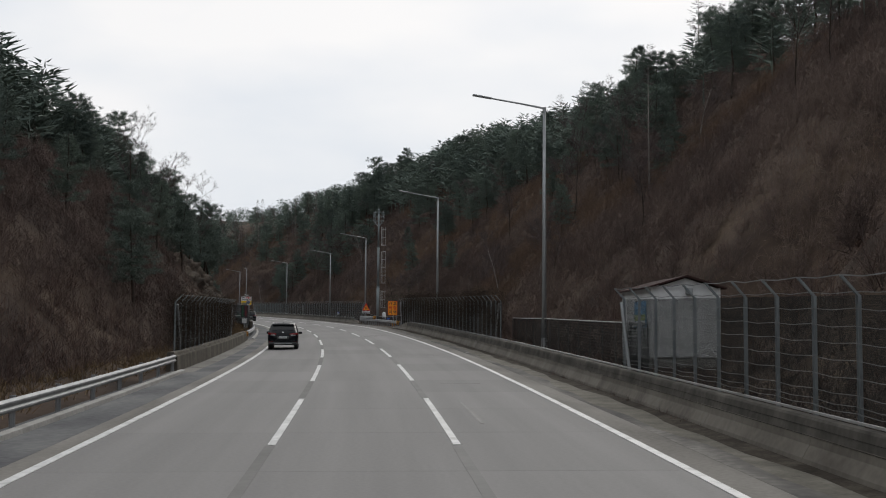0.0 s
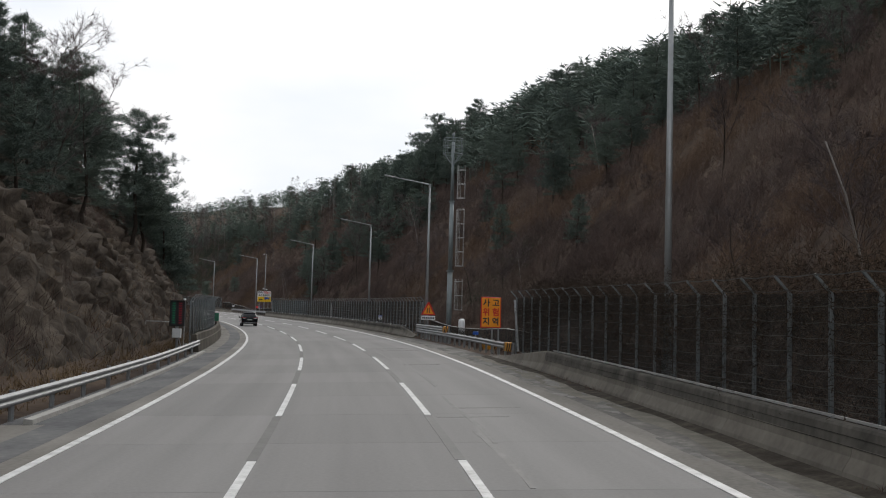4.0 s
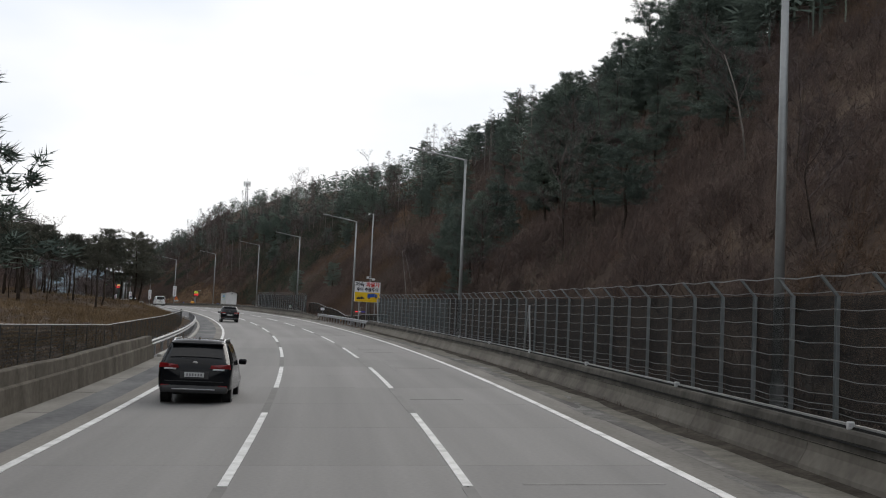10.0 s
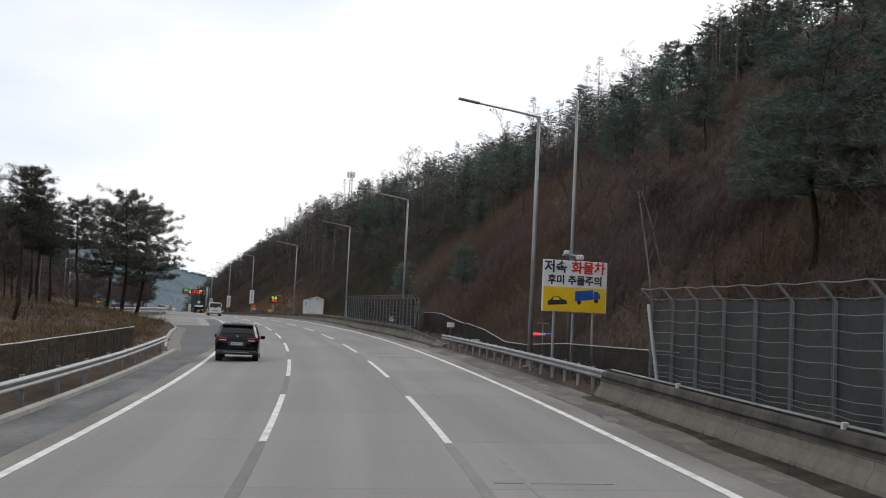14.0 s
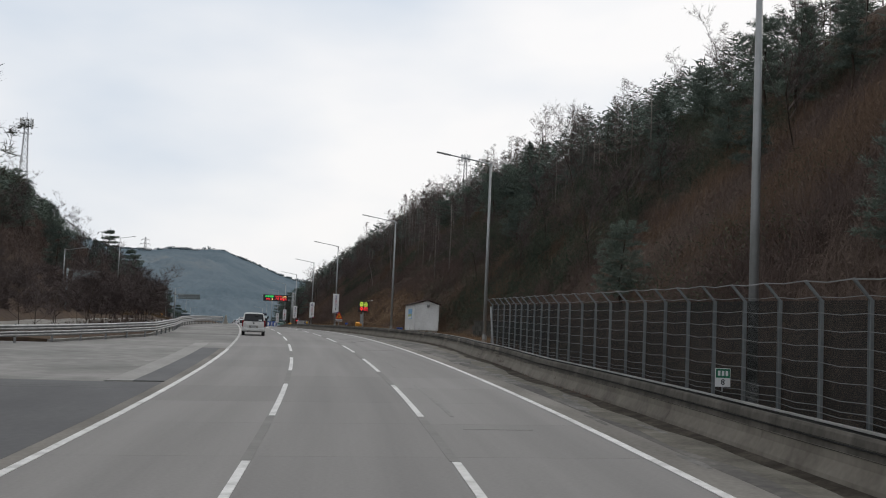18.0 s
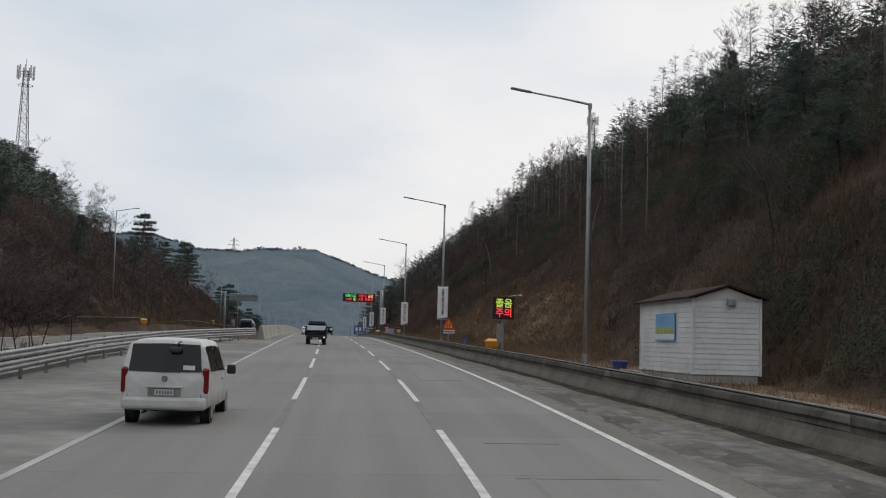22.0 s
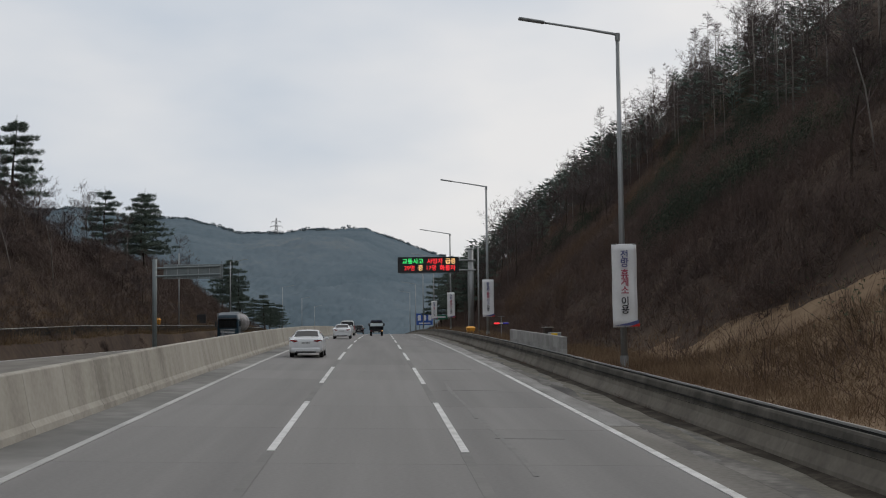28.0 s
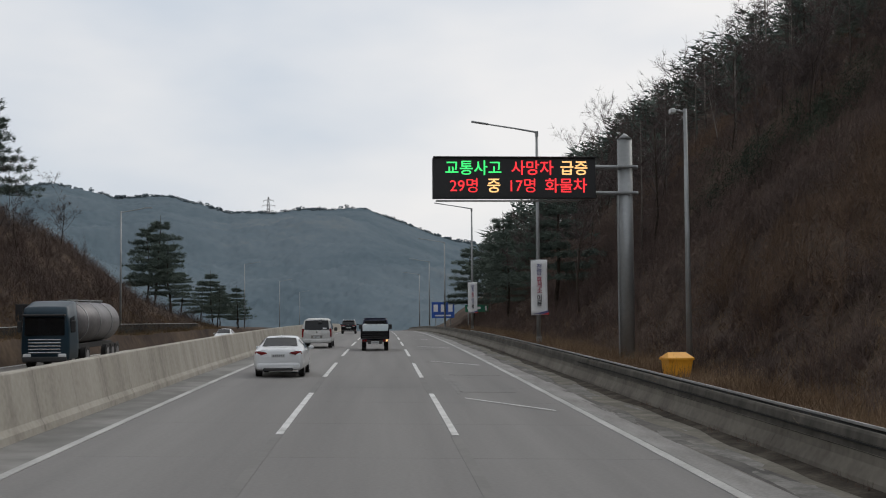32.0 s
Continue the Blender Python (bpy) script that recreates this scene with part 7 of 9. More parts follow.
# a litter of flattened dry grass under the tufts of the hill foot
ls, lq = np.meshgrid(np.arange(400, 722, 1.2), np.linspace(0, 1, 30), indexing="ij")
reach = np.interp(ls, [400, 470, 488, 500, 545, 575, 610, 722], [3.0, 4.0, 9.0, 13.5, 10.0, 3.0, 2.2, 2.2])
ld = barrier_face(ls) + 0.85 + lq * reach
edge = np.minimum(lq / 0.05, (1 - lq) / 0.4) + 0.9 * roughly(ls, ld * 1.4, 1.7, 3.3) + 0.5 * roughly(ls, ld, 5.0, 1.1)
litter = place(ls, ld, land(ls, ld) + np.clip(edge * 0.10, -0.25, 0.07) + 0.015 * roughly(ls, ld, 0.5, 2.0))
tagged(new("grass_litter", grid_mesh("grass_litter", litter, M["tawny"])), "flattened tawny dry grass on the hill foot", "grass", kind="stuff")
N = 15000
s = rg.uniform(466, 580, N)
d = barrier_face(s) + 1.0 + rg.uniform(size=N) ** 0.8 * np.interp(s, [466, 484, 500, 540, 562, 580], [4.5, 9.0, 13.0, 11.0, 3.0, 2.0])
soup("dry_grass", tufts(rg, ground(s, d, -0.03), 14, rg.uniform(0.2, 0.7, N), 0.22, 0.022, 0.55), M["tawny"], "tawny tussock grass on the lower slope", "grass")
# creeper on the fence of the other side
N = 1700
s, h = rg.uniform(51, 84, N), 0.6 + 2.5 * rg.uniform(size=N) ** 0.7
at = place(s, -6.62, h)
pts = np.repeat(at, 26, 0) + rg.normal(size=(len(at) * 26, 3)) * np.array([0.24, 0.24, 0.20])
soup("dead_ivy", blades(rg, pts, rg.normal(size=pts.shape), 0.17, 0.016), M["creeper"], "dead brown creeper hanging on the dark fence", "creeper")
# weeds along the foot of the barrier
N = 1500
s = rg.uniform(-20, 690, N)
s = s[(roughly(s, s * 0, 7, 2.0) > 0.0) & ~((s > 125) & (s < 175)) & ~((s > 291) & (s < 341))]
soup("dry_grass", tufts(rg, place(s, barrier_face(s) - 0.06, 0.01), 7, rg.uniform(0.06, 0.22, len(s)), 0.06, 0.014), M["brush"], "dry weeds in the dirt at the barrier foot", "grass")

for k in range(26):
    plant(bares if k % 3 else larches, k, rg.uniform(655, 760), rg.uniform(14, 30), rg, 0.95)


# rounded twiggy shrubs and fallen leaves over the hillsides
def shrubs(rg, base, m, h):
    """m fine twigs fanning out of each base into a dome."""
    n = len(base)
    a, t = rg.uniform(0, 6.283, n * m), rg.uniform(0, 1.1, n * m)
    dirs = np.stack([np.cos(a) * np.sin(t), np.sin(a) * np.sin(t), np.cos(t)], 1) + rg.normal(size=(n * m, 3)) * 0.12
    L = np.repeat(h, m)
    at = np.repeat(base, m, 0) + dirs * (L * rg.uniform(0.0, 0.55, n * m))[:, None]
    return blades(rg, at, dirs + rg.normal(size=(n * m, 3)) * 0.35, L * rg.uniform(0.3, 0.6, n * m), 0.016)


M["shrub"] = shade("grey_brown_twigs", [(0.061, 0.045, 0.041), (0.100, 0.075, 0.068), (0.150, 0.112, 0.098)], 0.06, 0.95, 0, 0, 9, 0.6, island=0.3, spec=0.05)
M["leaves"] = shade("fallen_leaves", [(0.039, 0.028, 0.021), (0.079, 0.054, 0.040), (0.139, 0.095, 0.068)], 0.3, 0.95, 0, 0, 6, 0.6, island=0.5, spec=0.05)
N = 3600
s, d = rg.uniform(-20, 760, N), 13.5 + 34 * rg.uniform(size=N) ** 1.2
ok = ~((s > 396) & (s < 470) & (d < 16.2)) & ~((s > 478) & (s < 570) & (d < 21)) & ~((s > 30) & (s < 48) & (d < 17))
s, d = s[ok], d[ok]
soup("shrubs", shrubs(rg, ground(s, d, -0.1), 52, rg.uniform(0.9, 2.3, len(s)) * (1 + 0.3 * roughly(s, d, 8, 2.0))), M["shrub"], "grey-brown leafless shrubs on the hill side", "shrubs")
N = 2200
s, e = rg.uniform(-20, 215, N), 8.8 + 14 * rg.uniform(size=N)
soup("shrubs", shrubs(rg, ground(s, -e, -0.1), 44, rg.uniform(0.7, 1.9, N)), M["shrub"], "grey-brown leafless shrubs above the cutting", "shrubs")
N = 2600
s = rg.uniform(400, 740, N)
e = other_road(s) + 7.5 + 26 * rg.uniform(size=N)
soup("shrubs", shrubs(rg, ground(s, -e, -0.1), 44, rg.uniform(0.9, 2.2, N)), M["shrub"], "grey-brown leafless shrubs beyond the opposite lanes", "shrubs")
N = 32000
s, d = rg.uniform(-10, 720, N), 12.5 + 26 * rg.uniform(size=N) ** 1.4
soup("fallen_leaves", blades(rg, ground(s, d, 0.02), rg.normal(size=(N, 3)) * np.array([1, 1, 0.5]), rg.uniform(0.06, 0.14, N), 0.06), M["leaves"], "brown fallen leaves on the hill side", "leaves")

# tan grass hanging over the cutting
N = 4200
s, e = rg.uniform(118, 216, N), 9.0 + 8.5 * rg.uniform(size=N)
ok = roughly(s, e, 3.5, 5.0) > -0.15
soup("dry_grass", tufts(rg, ground(s, -e, 0.05)[ok], 13, rg.uniform(0.35, 1.0, N)[ok], 0.22, 0.03), M["tawny"], "long tan grass hanging over the cutting", "grass")

# trees and tan grass on the bank beyond the opposite lanes
for k in range(22):
    s = rg.uniform(610, 715)
    plant(bares, k, s, -(float(other_road(s)) + rg.uniform(10, 32)), rg, 0.72)
N = 4200
s = rg.uniform(470, 730, N)
e = other_road(s) + 6.8 + np.abs(rg.normal(size=N)) * 4.0
soup("dry_grass", tufts(rg, ground(s, -e, -0.03), 11, rg.uniform(0.25, 0.8, N), 0.2, 0.03), M["tawny"], "tan grass on the bank beyond the opposite lanes", "grass")

# pale crust in patches on the hill-side shoulder
ps, pq = np.meshgrid(np.arange(60, 760, 0.35), np.linspace(0, 1, 16), indexing="ij")
pd = 7.75 + pq * (barrier_face(ps) - 0.35 - 7.75)
thick = np.array([noise.fractal(Vector((a * 0.22, b * 1.5, 3.0)), 0.9, 2.0, 4) + 0.35 * noise.fractal(Vector((a * 0.05, b * 0.2, 7.0)), 1.0, 2.0, 2) for a, b in zip(ps.ravel(), pd.ravel())]).reshape(ps.shape) * 0.9
thick = thick - np.interp(ps, [60, 112, 120, 165, 175, 395, 410, 450, 470, 560, 580, 760], [0.34, 0.24, 0.0, 0.0, 0.26, 0.28, 0.10, 0.10, 0.26, 0.26, 0.14, 0.14])
thick = thick - 0.9 * np.clip(0.08 - np.minimum(pq, 1 - pq), 0, 1) * 10
crust = place(ps, pd, 0.003 + np.clip(thick * 0.05, -0.03, 0.006))
tagged(new("road_crust", grid_mesh("road_crust", crust, M["crust"])), "pale dried crust in patches on the shoulder", "road dirt", kind="stuff")

# leafless trees and dark conifers that fill the slope behind the third fence
rg = np.random.default_rng(77)
for k in range(34):
    plant(bares, k, rg.uniform(190, 312), rg.uniform(16, 33), rg, rg.uniform(0.55, 0.85))
for k in range(16):
    plant(pines if k % 2 else firs, k // 2, rg.uniform(252, 300), rg.uniform(17.5, 31), rg, 0.78)
for k in range(18):
    plant(bares, k, rg.uniform(62, 190), rg.uniform(16.5, 34), rg, rg.uniform(0.5, 0.8))
# thin leafless trees along the last ridge, and a few between the pines of the yard
for k in range(48):
    plant(larches, k, rg.uniform(545, 765), rg.uniform(30, 56), rg, rg.uniform(0.6, 0.9))
for k in range(26):
    plant(bares, k, rg.uniform(610, 760), rg.uniform(26, 54), rg, rg.uniform(0.7, 1.0))
for k in range(12):
    plant(bares, k, rg.uniform(316, 368), -rg.uniform(14, 32), rg, 0.82)


# ---- thickets of fine twigs over the slopes, many clumps on a few shared meshes ----
def thicket_mesh(seed, bushes, reach, tall):
    """Leafless bushes: stems fanning out of the ground, each with side twigs, over a litter of stalks."""
    rg = np.random.default_rng(seed)
    out = []
    for _ in range(bushes):
        r, a = reach * math.sqrt(rg.uniform()), rg.uniform(0, 6.283)
        h = tall * rg.uniform(0.45, 1.1)
        base = np.array([r * math.cos(a), r * math.sin(a), -0.15])
        k = 13
        turn, open_ = rg.uniform(0, 6.283, k), rg.uniform(0.05, 0.75, k)
        dirs = np.stack([np.cos(turn) * np.sin(open_), np.sin(turn) * np.sin(open_), np.cos(open_)], 1)
        L = h * rg.uniform(0.6, 1.1, k)
        out.append(blades(rg, np.repeat(base[None], k, 0), dirs, L, 0.030))
        m = 12
        u = rg.uniform(0.30, 0.98, (k * m, 1))
        at = base + np.repeat(dirs * L[:, None], m, 0) * u
        side = np.repeat(dirs, m, 0) * 0.8 + rg.normal(size=(k * m, 3)) * 0.6
        out.append(blades(rg, at, side, h * rg.uniform(0.14, 0.36, k * m), 0.015))
    k = bushes * 30
    at = rg.uniform(-reach, reach, (k, 3)) * np.array([1, 1, 0.0])
    out.append(blades(rg, at, rg.normal(size=(k, 3)) * np.array([1, 1, 0.4]) + np.array([0, 0, 0.35]), rg.uniform(0.15, 0.5, k), 0.03))
    return np.concatenate(out)


def leafy_mesh(seed, bushes, reach, tall):
    """Evergreen bushes: uneven heaps of small leaves on short stems."""
    rg = np.random.default_rng(seed)
    out = []
    for _ in range(bushes):
        r, a = reach * math.sqrt(rg.uniform()), rg.uniform(0, 6.283)
        h = tall * rg.uniform(0.5, 1.1)
        base = np.array([r * math.cos(a), r * math.sin(a), 0.0])
        for _ in range(9):
            c = base + rg.normal(size=3) * np.array([0.38, 0.38, 0.28]) * h + np.array([0, 0, 0.52 * h])
            k = 105
            at = c + rg.normal(size=(k, 3)) * 0.16 * h
            out.append(blades(rg, at, rg.normal(size=(k, 3)) + np.array([0, 0, 0.3]), rg.uniform(0.09, 0.19, k), 0.045))
        k = 8
        out.append(blades(rg, np.repeat(base[None] - np.array([0, 0, 0.2]), k, 0), rg.normal(size=(k, 3)) * 0.4 + np.array([0, 0, 1.0]), h, 0.05))
    return np.concatenate(out)


def slope_patch(parent, me, s, d, turn, size, height):
    """One clump laid on the slope: its floor follows the ground, its stems stay upright."""
    o = ground(s, d)
    gs_, gd_ = (ground(s + 1.5, d) - ground(s - 1.5, d)) / 3.0, (ground(s, d + 1.5) - ground(s, d - 1.5)) / 3.0
    c, q = math.cos(turn) * size, math.sin(turn) * size
    ex, ey = gs_ * c + gd_ * q, gd_ * c - gs_ * q
    ob = part("thicket", me, None, parent)
    ob.matrix_parent_inverse = Matrix(((ex[0], ey[0], 0, o[0]), (ex[1], ey[1], 0, o[1]), (ex[2], ey[2], height, o[2] - 0.05), (0, 0, 0, 1)))
    return ob


M["thicket"] = shade("leafless_thicket", [(0.054, 0.041, 0.037), (0.093, 0.070, 0.063), (0.134, 0.100, 0.085), (0.178, 0.138, 0.113)], 0.06, 0.95, 0, 0, 7, 0.6, island=0.30, object_random=0.22, spec=0.05)
M["bush_leaves"] = shade("dark_evergreen_leaves", [(0.022, 0.030, 0.021), (0.042, 0.054, 0.038), (0.072, 0.084, 0.058)], 0.2, 0.85, 0, 0, 6, 0.55, island=0.3, object_random=0.2, spec=0.1)
rg = np.random.default_rng(501)
bare_patches = [soup("thicket", thicket_mesh(300 + k, 24, 3.5, 1.9), M["thicket"], None, "") for k in range(6)]
low_patches = [soup("thicket", thicket_mesh(320 + k, 26, 3.2, 1.0), M["thicket"], None, "") for k in range(3)]
leaf_patches = [soup("thicket", leafy_mesh(340 + k, 6, 2.8, 2.3), M["bush_leaves"], None, "") for k in range(4)]
hill_thicket = thing("hill_thicket", "fine leafless brown thicket covering the hill side", "brush", kind="stuff")
green_thicket = thing("evergreen_thicket", "dark green evergreen bushes on the hill side", "shrubs", kind="stuff")
bank_thicket = thing("bank_thicket", "fine leafless brown thicket on the other bank", "brush", kind="stuff")
for s0 in np.arange(-28, 760, 5.2):
    for row, d0 in enumerate((14.3, 18.6, 23.0, 27.6, 32.6, 38.0, 44.0)):
        s, d = s0 + rg.uniform(-1.8, 1.8), d0 + rg.uniform(-1.4, 1.4)
        a, k, g = rg.uniform(0, 6.283), rg.integers(0, 6), rg.uniform(0.85, 1.3)
        grassy = 468 < s < 582 and d < np.interp(s, [468, 500, 545, 582], [17, 23.5, 21.5, 13])
        if (33 < s < 49 and row == 0) or (394 < s < 470 and row == 0) or (s > 690 and row > 4) or (row == 0 and 560 < s < 583):
            continue
        green = 398 < s < 560 and d > 17.5 and roughly(s, d, 9, 8.0) > np.interp(s, [398, 430, 520, 560], [0.3, -0.35, -0.1, 0.6])
        if grassy:
            if k == 0 or (k < 3 and d > 18):
                slope_patch(hill_thicket, low_patches[k % 3], s, d, a, 0.8, g)
            continue
        if green and not (468 < s < 560 and d < 26):
            slope_patch(green_thicket, leaf_patches[k % 4], s, d, a, 1.0, g)
        slope_patch(hill_thicket, low_patches[k % 3] if row == 0 else bare_patches[k], s, d, a, 1.05, g * (1.0 if row else 1.2))
for s0 in np.arange(-26, 392, 4.6):
    s = s0 + rg.uniform(-1.2, 1.2)
    if not 33 < s < 47:
        slope_patch(hill_thicket, low_patches[rg.integers(0, 3)], s, 12.3 + rg.uniform(-0.2, 0.4), rg.uniform(0, 6.283), 0.42, rg.uniform(0.6, 0.95))
for s0 in np.arange(-24, 214, 5.2):
    for row, e0 in enumerate((10.6, 14.6, 19.0, 24.0)):
        s, e = s0 + rg.uniform(-1.6, 1.6), e0 + rg.uniform(-1.2, 1.2)
        a, k, g = rg.uniform(0, 6.283), rg.integers(0, 6), rg.uniform(0.8, 1.2)
        if row == 0 and 92 < s < 186 and k % 3:
            continue
        slope_patch(bank_thicket, low_patches[k % 3] if row == 0 else bare_patches[k], s, -e, a, 1.0, g)
for s0 in np.arange(432, 725, 5.4):
    for row, e0 in enumerate((9.6, 14.0, 18.6, 24.0)):
        s = s0 + rg.uniform(-1.6, 1.6)
        e = float(other_road(s)) + e0 + rg.uniform(-1.2, 1.2)
        slope_patch(bank_thicket, (low_patches if row == 0 else bare_patches)[rg.integers(0, 3)], s, -e, rg.uniform(0, 6.283), 1.05, rg.uniform(0.8, 1.2))
for s0 in np.arange(318, 398, 2.6):
    for d0 in (12.0, 14.2, 17.0, 20.4):
        slope_patch(hill_thicket, (low_patches if d0 < 13 else bare_patches)[rg.integers(0, 3)], s0 + rg.uniform(-1, 1), d0 + rg.uniform(-0.5, 0.5), rg.uniform(0, 6.283), 0.5 if d0 < 13 else 0.85, rg.uniform(0.7, 1.15))
for s0 in np.arange(584, 720, 3.0):
    slope_patch(hill_thicket, low_patches[rg.integers(0, 3)], s0 + rg.uniform(-1, 1), 12.9 + rg.uniform(-0.5, 0.8), rg.uniform(0, 6.283), 0.6, rg.uniform(0.6, 1.0))
M["russet_thicket"] = shade("russet_thicket", [(0.080, 0.054, 0.040), (0.128, 0.088, 0.063), (0.178, 0.124, 0.088)], 0.06, 0.95, 0, 0, 7, 0.6, island=0.30, object_random=0.25, spec=0.05)
russet_patches = [me.copy() for me in bare_patches[:3]]
for me in russet_patches:
    me.materials[0] = M["russet_thicket"]
for k, ob in enumerate([c for c in hill_thicket.children if c.data in bare_patches]):
    x, y = ob.matrix_parent_inverse[0][3], ob.matrix_parent_inverse[1][3]
    if roughly(x, y, 16, 5.5) > 0.28:
        ob.data = russet_patches[k % 3]
for k in range(44):
    s, d = rg.uniform(556, 690), rg.uniform(22, 44)
    if roughly(s, d, 11, 3.1) > -0.1:
        slope_patch(green_thicket, leaf_patches[k % 4], s, d, rg.uniform(0, 6.283), 1.1, rg.uniform(0.9, 1.4))
N = 3200
s = rg.uniform(588, 725, N)
d = barrier_face(s) + 0.8 + np.abs(rg.normal(size=N)) * 1.3
soup("dry_grass", tufts(rg, ground(s, d, -0.03), 15, rg.uniform(0.35, 0.85, N), 0.2, 0.02, 0.55), M["tawny"], "drooping tan grass clumps behind the barrier", "grass")
N = 170
s, d = rg.uniform(728, 800, N), rg.uniform(17, 48, N)
soup("far_woods", far_conifers(rg, s, d, rg.uniform(6.0, 10.5, N)), M["needles"], "dark pine wood at the end of the ridge", "wood")
# rounded leafless bushes on the earth strip between the roads
bushes = [tree_kind("bare_bush", "rounded leafless bush with fine brown twigs behind the guardrail", "bush", "leafless bushes between the roads", *bare_parts(90 + k, 4.0 + 0.4 * k, 0.35), M["bark"], M["twigs"], "branchwork") for k in range(3)]
for k in range(34):
    s = 406 + 64 * ((k * 0.618) % 1.0)
    plant(bushes, k, s, -(float(yard_edge(s)) + np.interp(s, [406, 470], [2.2, 1.5]) + rg.uniform(0, 1) * np.interp(s, [406, 440, 470], [8.0, 5.0, 2.2])), rg, rg.uniform(0.8, 1.1))
for k in range(30):
    s = rg.uniform(405, 470)
    slope_patch(bank_thicket, low_patches[k % 3], s, -(float(yard_edge(s)) + rg.uniform(2.0, 5.5)), rg.uniform(0, 6.283), 0.5, rg.uniform(0.9, 1.5))
# slim pale trunks in the evergreen bushes, a screen of bare trees on the crest, round bare bushes at the bank foot
for k in range(12):
    plant(larches if k % 2 else [bares[2]], k, rg.uniform(415, 545), rg.uniform(25, 44), rg, rg.uniform(0.75, 1.0))
for k in range(40):
    plant(larches if k % 3 else bares, k, rg.uniform(515, 700), rg.uniform(40, 56), rg, rg.uniform(0.75, 1.1))
for k in range(26):
    plant(larches, k, rg.uniform(635, 745), rg.uniform(36, 54), rg, rg.uniform(0.85, 1.1))
for k in range(26):
    plant(pines if k % 3 else larches, k, rg.uniform(120, 305), rg.uniform(38, 50), rg, rg.uniform(0.9, 1.15))
for k in range(13):
    plant(pines, k, rg.uniform(285, 330), rg.uniform(37, 48), rg, rg.uniform(1.15, 1.4))
for k in range(20):
    s = rg.uniform(440, 520)
    plant(bares, k, s, -(float(other_road(s)) + rg.uniform(7.0, 12.0)), rg, rg.uniform(0.45, 0.66))
for k in range(22):
    s = rg.uniform(505, 600)
    plant(bares, k, s, -(float(other_road(s)) + rg.uniform(7.0, 10.5)), rg, rg.uniform(0.38, 0.55))

# ---- vehicles ----
M["black_paint"] = shade("black_car_paint", [(0.004, 0.0045, 0.006), (0.007, 0.008, 0.010)], 1.0, 0.12, 0.0, 0, 6, 0.5, spec=0.18)
M["white_paint"] = shade("white_car_paint", [(0.62, 0.63, 0.64), (0.68, 0.69, 0.70)], 0.8, 0.14, 0.0, 0, 8, 0.5)
M["dusty_white"] = shade("dusty_white_paint", [(0.44, 0.435, 0.42), (0.60, 0.60, 0.59)], 1.6, 0.4, 0.0, 0, 5, 0.5)
M["navy_paint"] = shade("navy_truck_paint", [(0.018, 0.022, 0.055), (0.032, 0.038, 0.085)], 1.0, 0.35)
M["glass"] = shade("tinted_glass", [(0.006, 0.007, 0.008), (0.010, 0.011, 0.013)], 1.0, 0.14, spec=0.35)
M["tyre"] = shade("tyre_rubber", [(0.014, 0.014, 0.014), (0.028, 0.027, 0.026)], 4.0, 0.85)
M["rim"] = shade("alloy_rim", [(0.30, 0.30, 0.31), (0.42, 0.42, 0.43)], 2.0, 0.35, 0.8)
M["tail"] = shade("tail_lens", [(0.13, 0.006, 0.008), (0.22, 0.010, 0.012)], 3.0, 0.15)
M["trim"] = shade("dark_trim", [(0.018, 0.018, 0.019), (0.035, 0.035, 0.036)], 2.0, 0.6)
M["chrome"] = shade("chrome", [(0.55, 0.56, 0.57), (0.66, 0.67, 0.68)], 1.0, 0.15, 1.0)
M["tank"] = shade("tank_steel", [(0.10, 0.092, 0.095), (0.20, 0.19, 0.195)], 0.7, 0.5, 0.4, 0, 7, 0.5)
M["teal_paint"] = shade("blue_lorry_paint", [(0.010, 0.026, 0.040), (0.018, 0.040, 0.058)], 1.0, 0.35, spec=0.3)
M["cargo"] = shade("galvanised_cargo_box", [(0.42, 0.48, 0.50), (0.55, 0.61, 0.63)], 1.2, 0.4, 0.2)
M["plate_grime"] = shade("road_grime", [(0.16, 0.15, 0.135), (0.26, 0.25, 0.23)], 3.0, 0.8)
M["plate_ink"] = shade("faded_plate_ink", [(0.13, 0.13, 0.135), (0.20, 0.20, 0.205)], 3.0, 0.6)
M["plate_white"] = shade("number_plate", [(0.45, 0.46, 0.46), (0.55, 0.56, 0.56)], 3.0, 0.5)


